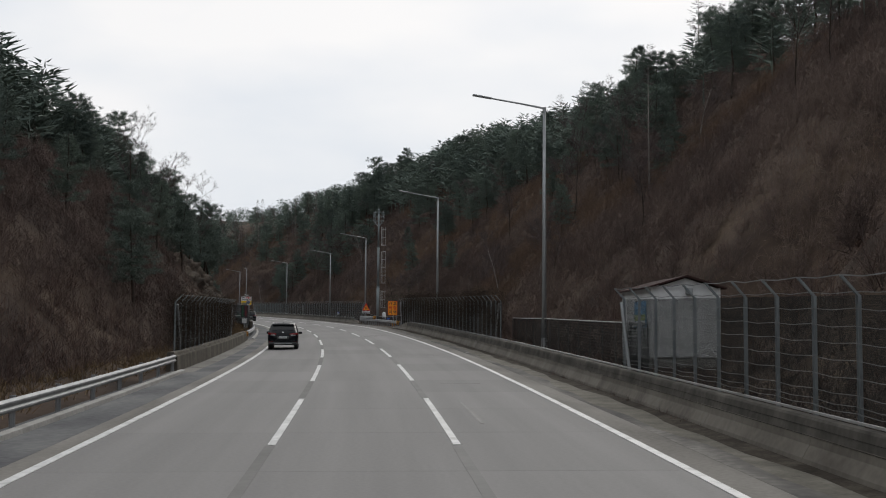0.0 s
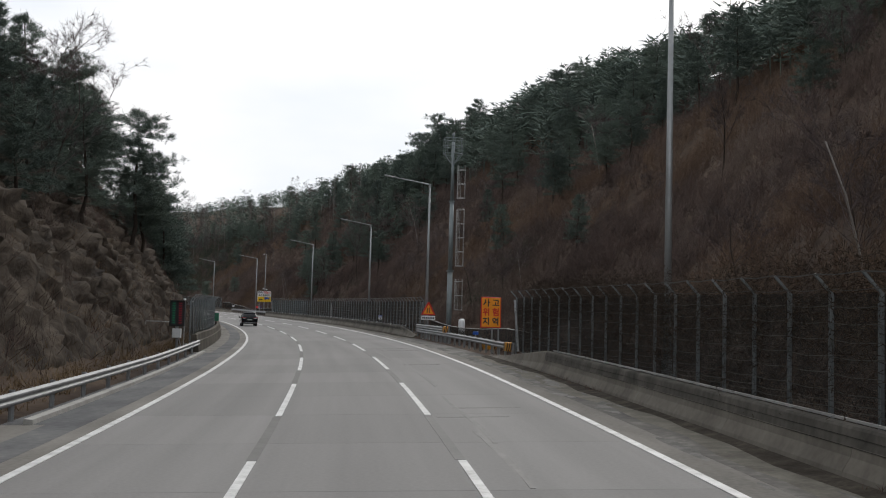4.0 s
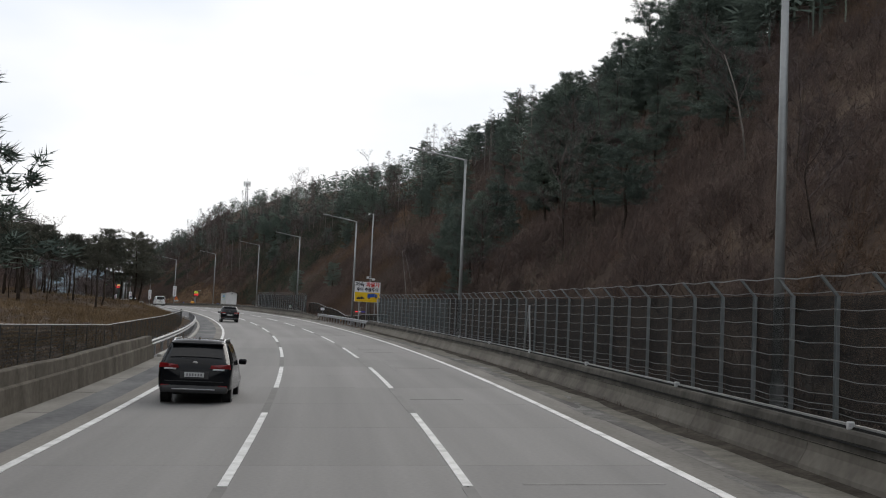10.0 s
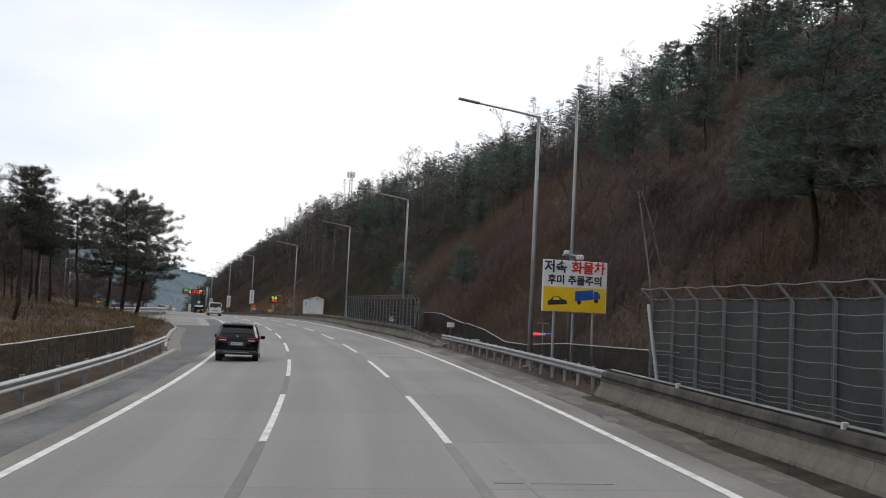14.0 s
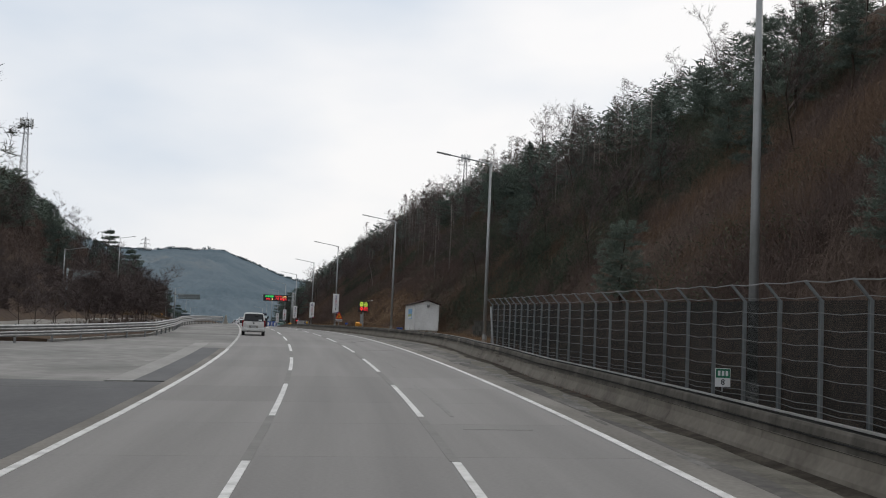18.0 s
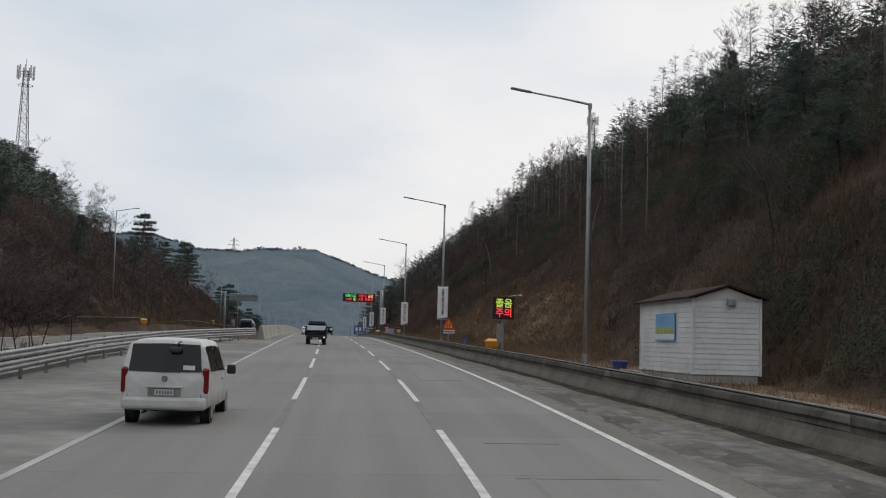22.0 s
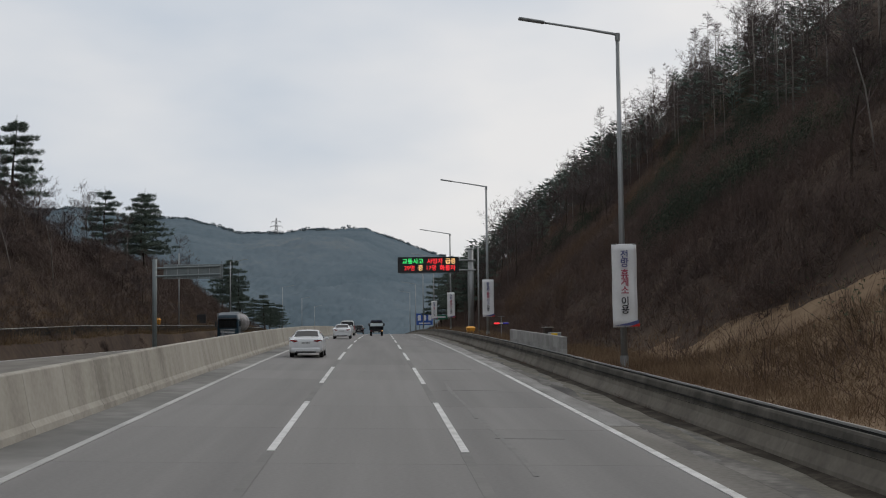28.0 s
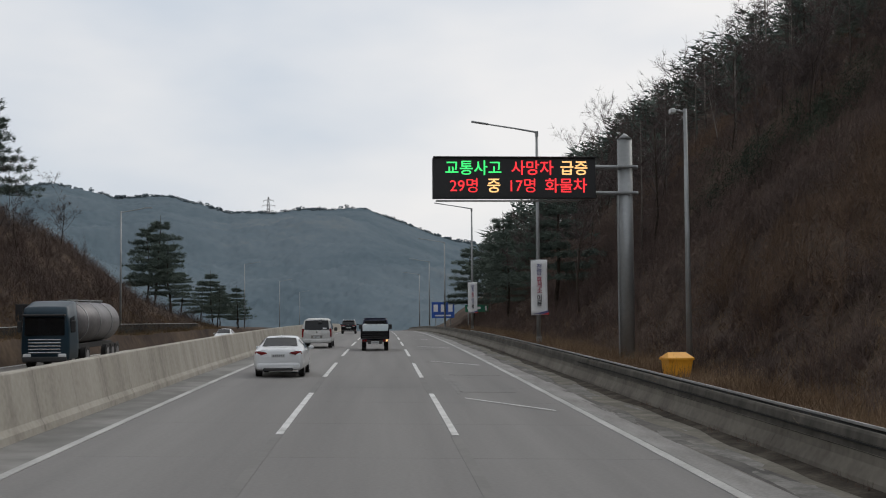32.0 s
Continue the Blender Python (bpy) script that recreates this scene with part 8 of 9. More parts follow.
class Body:
    """A car's skin: rows of (y, bottom, half width low, belt height, half width at belt, roof height, half width at roof)."""

    def __init__(self, rows):
        self.rows = np.array(rows, float)

    def at(self, y):
        return [float(np.interp(y, self.rows[:, 0], self.rows[:, k])) for k in range(1, 7)]

    def ring(self, y):
        zb, wb, zt, wt, zr, wr = self.at(y)
        return [(0, zb), (wb * 0.86, zb), (wb, zb + 0.10), (max(wb, wt) * 1.01, zb + (zt - zb) * 0.55), (wt, zt), (wt + (wr - wt) * 0.35, zt + (zr - zt) * 0.45),
                (wr, zr - 0.05 * (zr > zt + 0.1)), (wr * 0.86, zr), (wr * 0.4, zr + 0.018), (0, zr + 0.022)]

    def skin(self):
        ys = []
        for a, b in zip(self.rows[:-1, 0], self.rows[1:, 0]):
            n = max(1, int((b - a) / 0.22))
            ys += list(np.linspace(a, b, n, endpoint=False))
        ys.append(self.rows[-1, 0])
        sh, vs, fs = Shape(), [], []
        for y in ys:
            r = self.ring(y)
            vs += [(x, y, z) for x, z in r] + [(-x, y, z) for x, z in r[-2:0:-1]]
        k = 18
        for i in range(len(ys) - 1):
            for j in range(k):
                fs.append((i * k + j, (i + 1) * k + j, (i + 1) * k + (j + 1) % k, i * k + (j + 1) % k))
        fs += [tuple(range(k)), tuple(range((len(ys) - 1) * k + k - 1, (len(ys) - 1) * k - 1, -1))]
        return sh.add(vs, fs)

    def side_glass(self, y0, y1, lo=0.12, hi=0.86, side=1, slant=0.0):
        sh, vs = Shape(), []
        for u in (lo, (lo + hi) / 2, hi):
            for v in np.linspace(0, 1, 7):
                y = y0 + (y1 - y0) * v + slant * u * (1 if v > 0.5 else 0.4)
                zb, wb, zt, wt, zr, wr = self.at(y)
                z = zt + (zr - zt) * u
                x = (wt + (wr - wt) * 0.35 * u / 0.45 if u < 0.45 else wt + (wr - wt) * (0.35 + 0.65 * (u - 0.45) / 0.55)) + 0.012
                vs.append((side * x, y, z))
        fs = [(r * 7 + c, r * 7 + c + 1, r * 7 + c + 8, r * 7 + c + 7) for r in range(2) for c in range(6)]
        return sh.add(vs, fs)

    def end_glass(self, y0, y1, width=0.86, lift=0.014, step=5):
        sh, vs = Shape(), []
        for y in np.linspace(y0, y1, step):
            zb, wb, zt, wt, zr, wr = self.at(y)
            for v in np.linspace(-1, 1, 7):
                vs.append((v * wr * width, y - lift * (1 if y1 > y0 else -1), zr + 0.022 * (1 - v * v) + 0.006))
        fs = [(r * 7 + c, r * 7 + c + 1, r * 7 + c + 8, r * 7 + c + 7) for r in range(step - 1) for c in range(6)]
        return sh.add(vs, fs)


def wheel(parent, x, y, r, w=0.22):
    hub = part("wheel", Shape().tube([(x - w / 2, y, r), (x - w / 2 + 0.03, y, r), (x + w / 2 - 0.03, y, r), (x + w / 2, y, r)], [r * 0.9, r, r, r * 0.9], 24), M["tyre"], parent, smooth=False)
    s = 1 if x > 0 else -1
    part("rim", Shape().tube([(x + s * (w / 2 - 0.02), y, r), (x + s * (w / 2 + 0.006), y, r)], r * 0.64, 20), M["rim"], hub)
    for a in np.linspace(0, 6.283, 6)[:-1]:
        part("spoke", Shape().box((0, 0, r * 0.30), (0.03, 0.05, r * 0.55), 0.01, Matrix.Translation((x + s * (w / 2 - 0.004), y, r)) @ Matrix.Rotation(a, 4, "X")), M["rim"], hub)
    part("wheel_arch", Shape().tube([(x * 0.985 + s * (w / 2 - 0.005), y, r * 1.04), (x * 0.985 + s * (w / 2 + 0.004), y, r * 1.04)], r * 1.16, 24), M["trim"], parent)


def number_plate(parent, y, z, w=0.50, h=0.12):
    pl = part("number_plate", Shape().box((0, y, z), (w, 0.02, h), 0.005), M["plate_white"], parent, "white plate with dark bars")
    for k in range(6):
        part("plate_bar", Shape().box((-w * 0.36 + w * 0.144 * k, y - 0.012, z), (w * 0.08, 0.006, h * 0.55)), M["plate_ink"], pl)


def mirrors(parent, x, y, z, mat, size=(0.22, 0.12, 0.16)):
    for s in (-1, 1):
        part("mirror", Shape().box((s * (x + size[0] / 2), y, z), size, 0.05), mat, parent)


def lamp_shell(s, outline, y0, bow, depth=0.10):
    """A lamp lens that wraps round the corner; outline in (x, z) for one side, s the side."""
    k = len(outline)
    ys = [y0 + bow * (x - 0.42) ** 2 for x, _ in outline]
    mid = (sum(x for x, _ in outline) / k, sum(z for _, z in outline) / k)
    vs = [(s * x, y, z) for (x, z), y in zip(outline, ys)] + [(s * x, y + depth, z) for (x, z), y in zip(outline, ys)]
    vs.append((s * mid[0], y0 + bow * (mid[0] - 0.42) ** 2 - 0.018, mid[1]))
    fs = [(i, (i + 1) % k, 2 * k) for i in range(k)] + [(i, i + k, (i + 1) % k + k, (i + 1) % k) for i in range(k)] + [tuple(range(2 * k - 1, k - 1, -1))]
    return Shape().add(vs, fs)


def suv(m, label):
    t = thing("suv", label, "car", "dark cars in the fast lane", m=m)
    b = Body([(0.00, 0.42, 0.78, 0.86, 0.80, 0.90, 0.74), (0.06, 0.34, 0.88, 0.95, 0.89, 1.04, 0.78), (0.22, 0.32, 0.92, 1.02, 0.93, 1.14, 0.80), (0.62, 0.30, 0.935, 1.03, 0.94, 1.60, 0.70), (0.85, 0.30, 0.935, 1.03, 0.94, 1.665, 0.70),
              (2.4, 0.28, 0.94, 1.02, 0.94, 1.69, 0.71), (3.05, 0.28, 0.94, 1.01, 0.93, 1.60, 0.68), (3.75, 0.28, 0.93, 1.00, 0.90, 1.06, 0.78), (4.4, 0.30, 0.92, 0.88, 0.84, 0.94, 0.70), (4.72, 0.34, 0.86, 0.66, 0.78, 0.70, 0.6), (4.80, 0.40, 0.74, 0.56, 0.66, 0.58, 0.5)])
    body = part("body", b.skin(), M["black_paint"], t, smooth=True)
    part("rear_window", b.end_glass(0.28, 0.58), M["glass"], body)
    for s in (-1, 1):
        part("side_window", b.side_glass(0.95, 2.0, side=s), M["glass"], body)
        part("side_window", b.side_glass(2.06, 2.95, side=s, hi=0.84), M["glass"], body)
        part("tail_lamp", lamp_shell(s, [(0.40, 0.945), (0.43, 1.02), (0.66, 1.05), (0.90, 1.06), (0.925, 0.93), (0.62, 0.90)], -0.035, 0.42), M["tail"], t)
        part("lamp_strip", Shape().box((s * 0.62, -0.022, 0.915), (0.30, 0.05, 0.04), 0.012), M["plate_white"], t, "pale reversing lamp strip")
        part("reflector", Shape().box((s * 0.74, 0.0, 0.48), (0.22, 0.05, 0.05), 0.01), M["tail"], t)
        part("roof_rail", Shape().tube([(s * 0.66, 0.85, 1.60), (s * 0.66, 1.10, 1.685), (s * 0.66, 2.6, 1.71), (s * 0.66, 2.85, 1.64)], 0.022, 8), M["rim"], t)
    part("bumper", Shape().box((0, 0.06, 0.40), (1.74, 0.24, 0.20), 0.07), M["trim"], t, "dark plastic bumper")
    part("plate_recess", Shape().box((0, 0.012, 0.76), (0.74, 0.03, 0.20), 0.012), M["trim"], t)
    part("tailgate_seam", Shape().tube([(-0.80, 0.05, 0.88), (-0.74, 0.0, 0.60), (0.74, 0.0, 0.60), (0.80, 0.05, 0.88)], 0.008, 4), M["trim"], t)
    part("spoiler", Shape().box((0, 0.56, 1.572), (1.36, 0.24, 0.045), 0.02), M["black_paint"], t)
    part("bumper_strip", Shape().box((0, -0.065, 0.40), (1.10, 0.02, 0.03), 0.008), M["rim"], t, "silver bumper strip")
    part("wiper", Shape().tube([(0.0, 0.23, 1.16), (-0.38, 0.26, 1.19)], 0.014, 5), M["trim"], t)
    part("emblem", Shape().tube([(0, 0.085, 1.06), (0, 0.075, 1.06)], 0.07, 14), M["chrome"], t)
    part("antenna", Shape().plate([(-0.02, 1.69), (0.02, 1.69), (0.0, 1.76)], 0.16, Matrix.Translation((0, 0.9, 0))), M["black_paint"], t)
    number_plate(t, -0.012, 0.77)
    mirrors(t, 0.93, 3.1, 1.08, M["black_paint"])
    for x in (-0.80, 0.80):
        for y in (0.98, 3.75):
            wheel(t, x, y, 0.37, 0.25)
    return t


def sedan(m, label, paint):
    t = thing("sedan", label, "car", "white saloon cars in the fast lane", m=m)
    b = Body([(0.00, 0.40, 0.72, 0.78, 0.74, 0.90, 0.62), (0.05, 0.32, 0.82, 0.88, 0.82, 1.00, 0.66), (0.25, 0.26, 0.89, 0.93, 0.88, 1.04, 0.70), (0.72, 0.26, 0.915, 0.95, 0.915, 1.08, 0.72), (1.45, 0.25, 0.92, 0.94, 0.92, 1.42, 0.60), (1.9, 0.25, 0.92, 0.93, 0.92, 1.47, 0.60),
              (2.5, 0.25, 0.92, 0.92, 0.92, 1.46, 0.60), (3.45, 0.25, 0.915, 0.90, 0.90, 0.98, 0.74), (4.3, 0.27, 0.89, 0.78, 0.84, 0.84, 0.68), (4.72, 0.32, 0.80, 0.62, 0.74, 0.66, 0.55), (4.82, 0.38, 0.66, 0.52, 0.60, 0.54, 0.45)])
    body = part("body", b.skin(), paint, t, smooth=True)
    part("rear_window", b.end_glass(0.80, 1.42, 0.92), M["glass"], body)
    part("windscreen", b.end_glass(3.38, 2.56, 0.92), M["glass"], body)
    for s in (-1, 1):
        part("side_window", b.side_glass(1.40, 2.15, side=s, lo=0.16), M["glass"], body)
        part("side_window", b.side_glass(2.20, 2.85, side=s, lo=0.16, hi=0.8), M["glass"], body)
        part("window_trim", Shape().tube([(s * 0.925, 1.2, 0.965), (s * 0.925, 2.2, 0.955), (s * 0.915, 3.2, 0.93)], 0.012, 4), M["chrome"], body)
        part("tail_lamp", lamp_shell(s, [(0.40, 0.885), (0.46, 0.93), (0.64, 0.965), (0.83, 0.96), (0.86, 0.86), (0.62, 0.82)], -0.035, 0.62), M["tail"], t)
        part("door_handle", Shape().box((s * 0.925, 2.05, 0.84), (0.03, 0.2, 0.03), 0.01), M["chrome"], t)
    part("boot_lip", Shape().box((0, 0.10, 1.005), (1.24, 0.10, 0.025), 0.01), paint, t)
    part("bumper", Shape().box((0, 0.05, 0.42), (1.58, 0.20, 0.26), 0.09), paint, t)
    part("bumper_strip", Shape().box((0, -0.045, 0.36), (1.05, 0.02, 0.03), 0.008), M["chrome"], t, "thin chrome strip")
    part("plate_recess", Shape().box((0, 0.02, 0.80), (0.70, 0.03, 0.19), 0.015), paint, t)
    part("boot_seam", Shape().tube([(-0.72, 0.06, 0.98), (-0.62, 0.015, 0.66), (0.62, 0.015, 0.66), (0.72, 0.06, 0.98)], 0.007, 4), M["trim"], t)
    part("diffuser", Shape().box((0, 0.02, 0.30), (1.1, 0.14, 0.10), 0.03), M["trim"], t)
    part("emblem", Shape().tube([(0, 0.07, 0.97), (0, 0.06, 0.97)], 0.055, 12), M["chrome"], t)
    part("antenna", Shape().plate([(-0.02, 1.48), (0.02, 1.48), (0.0, 1.56)], 0.14, Matrix.Translation((0, 1.6, 0))), paint, t)
    number_plate(t, -0.004, 0.80)
    mirrors(t, 0.92, 3.0, 1.0, paint, (0.2, 0.12, 0.14))
    for x in (-0.79, 0.79):
        for y in (1.0, 3.8):
            wheel(t, x, y, 0.33)
    return t


def van(m):
    t = thing("van", "dusty white minivan with a dark rear window", "van", m=m)
    b = Body([(0.00, 0.44, 0.84, 1.06, 0.86, 1.10, 0.82), (0.05, 0.36, 0.94, 1.12, 0.945, 1.20, 0.90), (0.13, 0.34, 0.955, 1.14, 0.955, 1.72, 0.84), (0.20, 0.34, 0.955, 1.14, 0.955, 1.86, 0.80), (0.36, 0.33, 0.96, 1.12, 0.96, 1.90, 0.74), (1.6, 0.32, 0.96, 1.12, 0.96, 1.93, 0.75),
              (3.2, 0.32, 0.96, 1.10, 0.96, 1.90, 0.74), (3.7, 0.32, 0.955, 1.08, 0.95, 1.74, 0.70), (4.4, 0.32, 0.94, 1.04, 0.90, 1.14, 0.78), (4.95, 0.34, 0.88, 0.80, 0.80, 0.84, 0.7), (5.12, 0.42, 0.74, 0.60, 0.66, 0.62, 0.5)])
    body = part("body", b.skin(), M["dusty_white"], t, smooth=True)
    glass = Shape().add([(-0.80, 0.030, 1.20), (0, 0.010, 1.18), (0.80, 0.030, 1.20), (-0.74, 0.125, 1.80), (0, 0.105, 1.82), (0.74, 0.125, 1.80)], [(0, 1, 4, 3), (1, 2, 5, 4)])
    part("rear_window", glass, M["glass"], body, "dark tinted tailgate glass")
    for s in (-1, 1):
        part("side_window", b.side_glass(0.55, 1.65, side=s, lo=0.10, hi=0.82), M["glass"], body)
        part("side_window", b.side_glass(1.72, 2.75, side=s, lo=0.10, hi=0.82), M["glass"], body)
        part("side_window", b.side_glass(2.82, 3.70, side=s, lo=0.10, hi=0.80), M["glass"], body)
        part("tail_lamp", Shape().box((s * 0.885, 0.085, 1.0), (0.15, 0.18, 0.58), 0.055), M["tail"], t)
        part("door_handle", Shape().box((s * 0.965, 2.75, 0.98), (0.03, 0.18, 0.04), 0.01), M["trim"], t)
    part("bumper", Shape().box((0, 0.03, 0.50), (1.86, 0.24, 0.26), 0.07), M["dusty_white"], t)
    part("garnish", Shape().box((0, -0.02, 0.86), (0.80, 0.06, 0.05), 0.015), M["dusty_white"], t)
    part("plate_recess", Shape().box((0, -0.002, 0.75), (0.72, 0.02, 0.20), 0.01), M["plate_grime"], t)
    part("tailgate_seam", Shape().tube([(-0.78, 0.035, 1.16), (-0.80, 0.0, 0.62), (-0.70, -0.004, 0.55), (0.70, -0.004, 0.55), (0.80, 0.0, 0.62), (0.78, 0.035, 1.16)], 0.008, 4), M["trim"], t)
    part("spare_mirror", Shape().box((0.22, -0.06, 1.68), (0.26, 0.10, 0.13), 0.05).tube([(0.30, 0.16, 1.86), (0.28, 0.02, 1.84), (0.22, -0.06, 1.74)], 0.02, 5), M["trim"], t, "black rear view mirror arm")
    part("sticker", Shape().box((0.52, 0.022, 1.29), (0.26, 0.012, 0.10), 0.003), M["white"], body, "small white window sticker")
    part("emblem", Shape().tube([(0, -0.005, 1.04), (0, -0.02, 1.04)], 0.07, 14), M["chrome"], t)
    part("exhaust", Shape().tube([(-0.45, 0.0, 0.30), (-0.45, 0.4, 0.30)], 0.04, 8), M["trim"], t)
    number_plate(t, -0.018, 0.74, 0.42, 0.13)
    mirrors(t, 0.97, 3.85, 1.18, M["trim"], (0.22, 0.14, 0.24))
    for x in (-0.83, 0.83):
        for y in (0.95, 4.1):
            wheel(t, x, y, 0.345, 0.24)
    return t


def pickup(m):
    t = thing("flatbed_truck", "small navy flatbed truck carrying a pale metal box", "truck", m=m)
    part("chassis", Shape().box((0, 2.3, 0.52), (0.9, 4.4, 0.18), 0.02), M["trim"], t)
    part("bed_floor", Shape().box((0, 1.36, 0.80), (1.66, 2.70, 0.10), 0.01), M["trim"], t)
    gate = part("tailgate", Shape().box((0, 0.02, 1.02), (1.66, 0.05, 0.40), 0.01), M["black_paint"], t, "black ribbed tailgate")
    for z in (0.90, 1.03, 1.16):
        part("rib", Shape().box((0, -0.012, z), (1.58, 0.03, 0.035), 0.008), M["trim"], gate)
    for s in (-1, 1):
        part("side_gate", Shape().box((s * 0.83, 1.36, 1.02), (0.05, 2.66, 0.40), 0.01), M["black_paint"], t)
        part("corner_post", Shape().box((s * 0.83, 0.02, 1.06), (0.08, 0.10, 0.66), 0.01), M["black_paint"], t)
        part("mud_flap", Shape().box((s * 0.66, 0.45, 0.42), (0.26, 0.02, 0.34)), M["rubber"], t)
        part("tail_lamp", Shape().tube([(s * 0.56, -0.01, 0.64), (s * 0.56, 0.05, 0.64)], 0.07, 14), M["tail"], t)
    part("indicator_lamp", Shape().box((0.72, 0.02, 0.64), (0.12, 0.06, 0.12), 0.03), M["led_amber"], t, "lit amber indicator")
    part("indicator_lamp", Shape().box((-0.72, 0.02, 0.64), (0.12, 0.06, 0.12), 0.03), M["tail"], t)
    part("rear_beam", Shape().box((0, 0.10, 0.60), (1.56, 0.08, 0.12), 0.02), M["trim"], t)
    number_plate(t, 0.0, 0.52, 0.46, 0.16)
    b = Body([(2.78, 0.50, 0.78, 1.20, 0.80, 1.86, 0.70), (2.86, 0.46, 0.82, 1.22, 0.84, 1.94, 0.74), (3.6, 0.44, 0.83, 1.20, 0.85, 1.96, 0.74), (4.05, 0.42, 0.83, 1.16, 0.85, 1.80, 0.70), (4.55, 0.42, 0.82, 1.10, 0.82, 1.18, 0.72), (4.75, 0.44, 0.78, 0.80, 0.76, 0.84, 0.66)])
    cab = part("cab", b.skin(), M["navy_paint"], t, smooth=True)
    part("rear_window", Shape().box((0, 2.765, 1.60), (1.36, 0.03, 0.46), 0.03), M["glass"], cab)
    for s in (-1, 1):
        part("side_window", b.side_glass(2.98, 3.95, side=s, lo=0.06, hi=0.84), M["glass"], cab)
    part("roof_visor", Shape().box((0, 2.86, 1.97), (1.46, 0.20, 0.05), 0.02), M["navy_paint"], cab)
    part("guard_frame", Shape().tube([(-0.76, 2.70, 0.85), (-0.76, 2.70, 1.62), (0.76, 2.70, 1.62), (0.76, 2.70, 0.85)], 0.03, 6), M["trim"], t)
    mirrors(t, 0.86, 4.1, 1.42, M["trim"], (0.2, 0.1, 0.32))
    part("cargo_box", Shape().add([(-0.70, 0.14, 0.85), (0.80, 0.14, 0.85), (0.80, 1.45, 0.85), (-0.70, 1.45, 0.85), (-0.70, 0.30, 1.60), (0.80, 0.30, 1.60), (0.80, 1.45, 1.60), (-0.70, 1.45, 1.60)], [(0, 3, 2, 1), (0, 1, 5, 4), (1, 2, 6, 5), (2, 3, 7, 6), (3, 0, 4, 7), (4, 5, 6, 7)]), M["cargo"], t, "pale metal box tied on the bed")
    part("cargo_crate", Shape().box((0.60, 1.9, 1.10), (0.30, 0.7, 0.50), 0.02), M["panel"], t)
    part("hose_ring", Shape().tube([(0.35 + 0.30 * math.cos(a), 2.45, 1.46 + 0.30 * math.sin(a)) for a in np.linspace(0, 6.283, 25)], 0.03, 6, False), M["rubber"], t, "coiled black hose")
    part("sack", Shape().box((-0.62, 2.2, 1.25), (0.34, 0.4, 0.75), 0.14), M["white_metal"], t, "pale plastic sack")
    for x in (-0.68, 0.68):
        wheel(t, x, 0.95, 0.30, 0.26)
        wheel(t, x, 3.75, 0.31, 0.19)
    return t


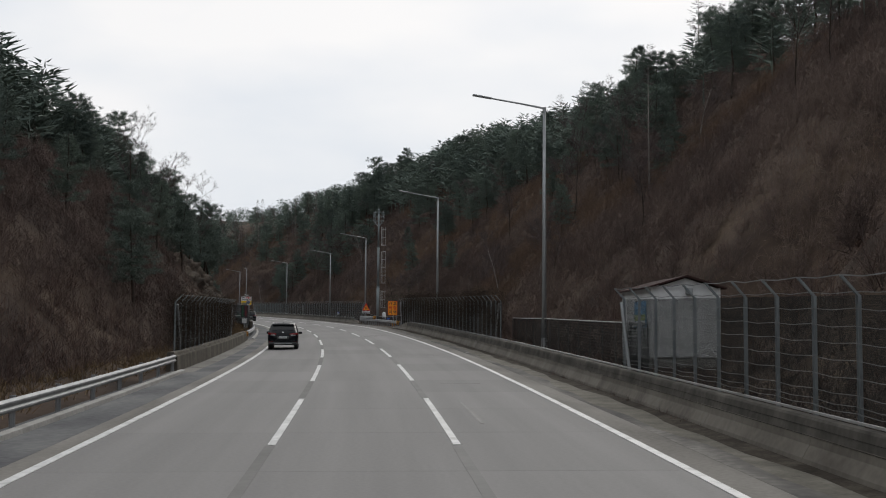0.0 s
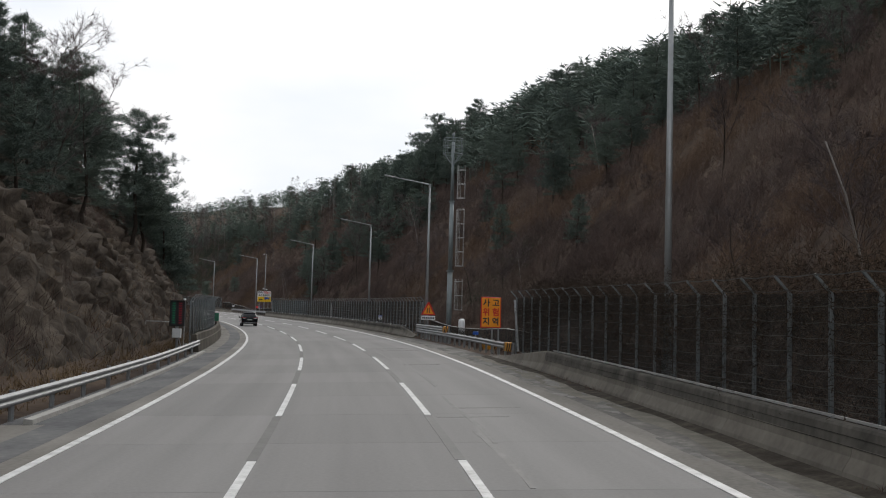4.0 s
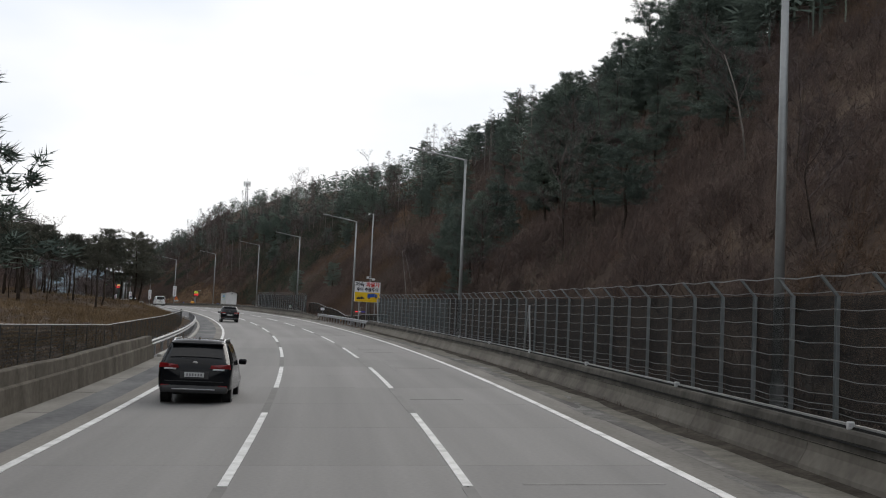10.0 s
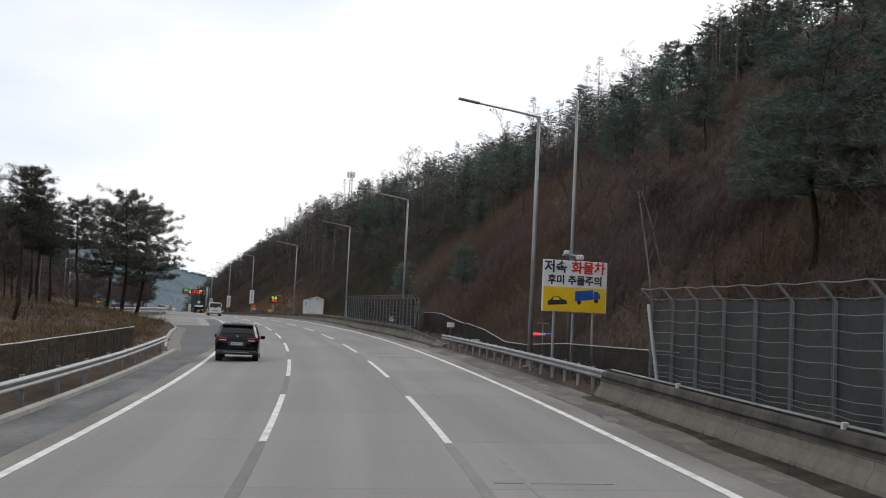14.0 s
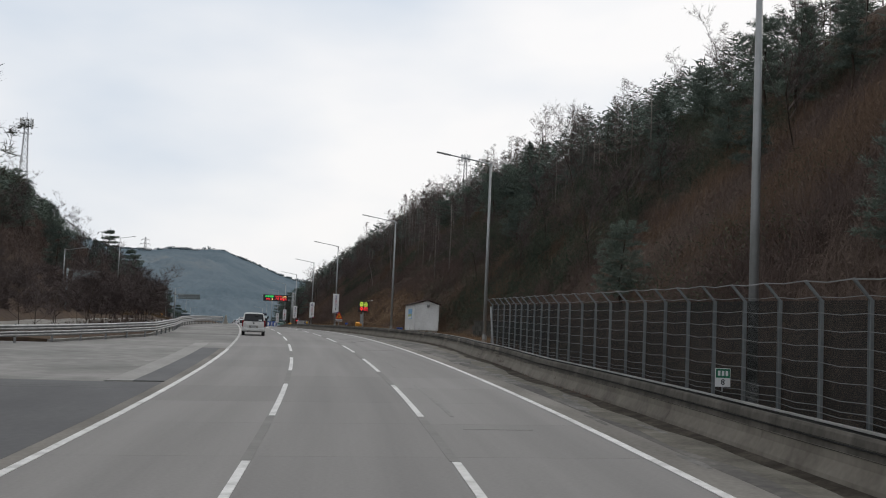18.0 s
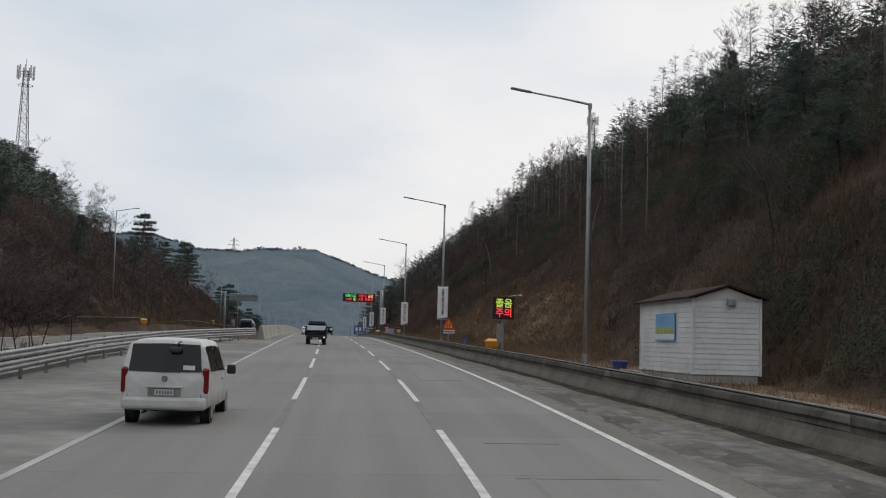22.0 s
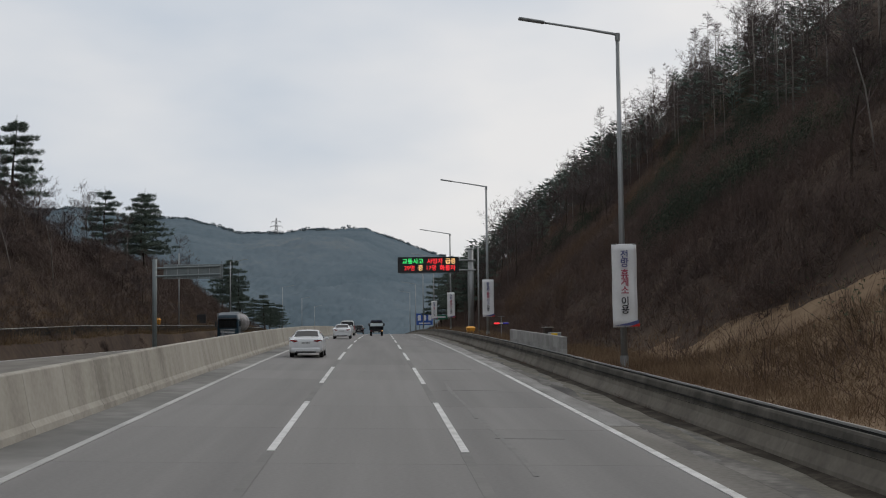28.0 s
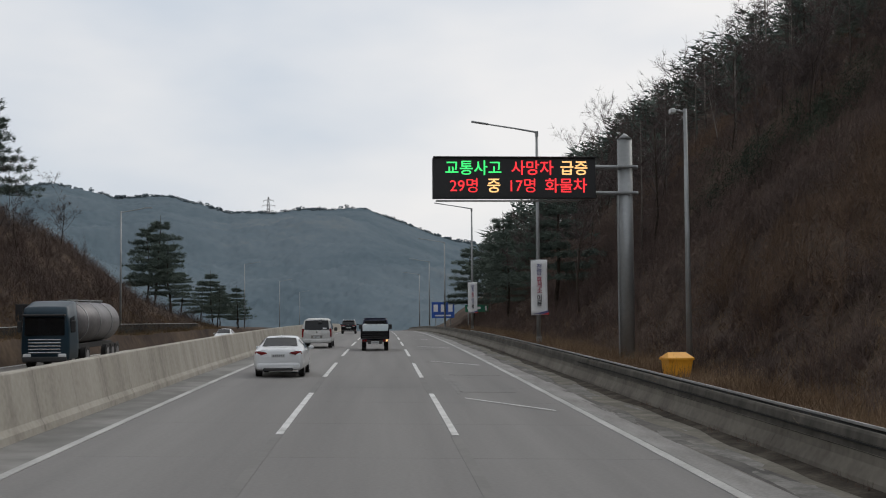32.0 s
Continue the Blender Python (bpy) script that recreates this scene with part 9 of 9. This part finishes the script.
def tanker(m):
    t = thing("tank_lorry", "blue lorry with a dull steel powder tank", "lorry", m=m)
    b = Body([(0.0, 0.45, 1.10, 1.6, 1.16, 2.9, 1.08), (0.12, 0.38, 1.22, 1.65, 1.24, 3.2, 1.12), (1.6, 0.38, 1.24, 1.65, 1.25, 3.55, 1.12), (2.1, 0.40, 1.22, 1.6, 1.24, 3.55, 1.08)])
    cab = part("cab", b.skin(), M["teal_paint"], t, smooth=True)
    part("windscreen", Shape().box((0, -0.03, 2.2), (2.1, 0.10, 0.95), 0.06), M["glass"], cab)
    part("sun_visor", Shape().box((0, -0.10, 2.80), (2.2, 0.30, 0.12), 0.04), M["trim"], cab)
    for k in range(5):
        part("grille_bar", Shape().box((0, -0.02, 0.82 + 0.17 * k), (1.7, 0.06, 0.07), 0.02), M["chrome"], cab)
    for s in (-1, 1):
        part("headlamp", Shape().box((s * 0.92, 0.0, 0.66), (0.42, 0.12, 0.20), 0.05), M["white"], cab)
        part("mirror", Shape().box((s * 1.42, 0.35, 2.2), (0.22, 0.14, 0.62), 0.05), M["trim"], cab)
        part("side_window", b.side_glass(0.5, 1.4, side=s, lo=0.12, hi=0.6), M["glass"], cab)
    part("bumper", Shape().box((0, 0.0, 0.46), (2.3, 0.25, 0.30), 0.08), M["trim"], t)
    part("chassis", Shape().box((0, 7.5, 1.0), (1.0, 12.0, 0.3), 0.03), M["trim"], t)
    part("tank", Shape().tube([(0, 3.0, 2.35), (0, 3.25, 2.35), (0, 8.0, 2.35), (0, 12.6, 2.35), (0, 12.9, 2.35)], [0.75, 1.18, 1.2, 1.18, 0.8], 28), M["tank"], t, smooth=True)
    for y in (4.5, 7.5, 10.5):
        part("tank_band", Shape().tube([(0, y - 0.05, 2.35), (0, y + 0.05, 2.35)], 1.215, 28), M["pole"], t)
        part("hatch", Shape().tube([(0, y + 1.2, 3.5), (0, y + 1.2, 3.68)], 0.3, 14), M["pole"], t)
    part("catwalk", Shape().box((0, 7.8, 3.62), (0.5, 8.5, 0.05), 0.01), M["pole"], t)
    for x in (-1.02, 1.02):
        for y in (1.2, 4.4, 9.4, 10.7, 12.0):
            wheel(t, x, y, 0.50, 0.34)
    return t


suv(stand(71.6, -2.47, 0.0), "black SUV with roof rails in the fast lane")
suv(stand(213.5, -1.95, 0.0), "black SUV following the bend in the fast lane")
suv(stand(742.0, -2.0, 0.0), "dark SUV near the start of the median wall")
suv(stand(309.0, -2.3, 0.0), "dark SUV far ahead in the fast lane")
van(stand(431.4, -2.5, 0.0))
pickup(stand(505.0, -0.35, 0.0, -2))
sedan(stand(581.5, -1.81, 0.0), "white saloon car beside the median wall", M["white_paint"])
tanker(stand(659.5, -15.7, -0.65))
sedan(stand(639.0, -1.65, 0.0), "white saloon car behind the minivan", M["white_paint"])
van(stand(673.0, -2.1, 0.0))
pickup(stand(668.0, 1.70, 0.0, 0))
sedan(stand(725.0, -14.5, -0.65, 180), "white saloon car on the opposite lanes", M["white_paint"])


# ---- the slabs of the carriageway, last ----
SLAB = 6.0
slab_n = 100
for lane in range(3):
    d0, d1 = -3.6 + 3.6 * lane + 0.012, 3.6 * lane - 0.012
    for k in range(slab_n):
        a = -8.0 + SLAB * k
        part("slab", sweep([(d0, 0.0), (d1, 0.0), (d1, -0.06), (d0, -0.06)], a + 0.006, a + SLAB - 0.006, 6.0), M["slab"], road)
rest = Shape()
for lane in range(3):
    d0, d1 = -3.6 + 3.6 * lane + 0.012, 3.6 * lane - 0.012
    for a in list(np.arange(-146, -8, SLAB)) + list(np.arange(-8 + SLAB * slab_n, 1060, SLAB)):
        sw = sweep([(d0, 0.0), (d1, 0.0), (d1, -0.06), (d0, -0.06)], a + 0.006, a + SLAB - 0.006, 6.0)
        rest.add(sw.v, sw.f, along=sw.along)
tagged(part("slabs_beyond", rest, M["slab"], road), kind="stuff")
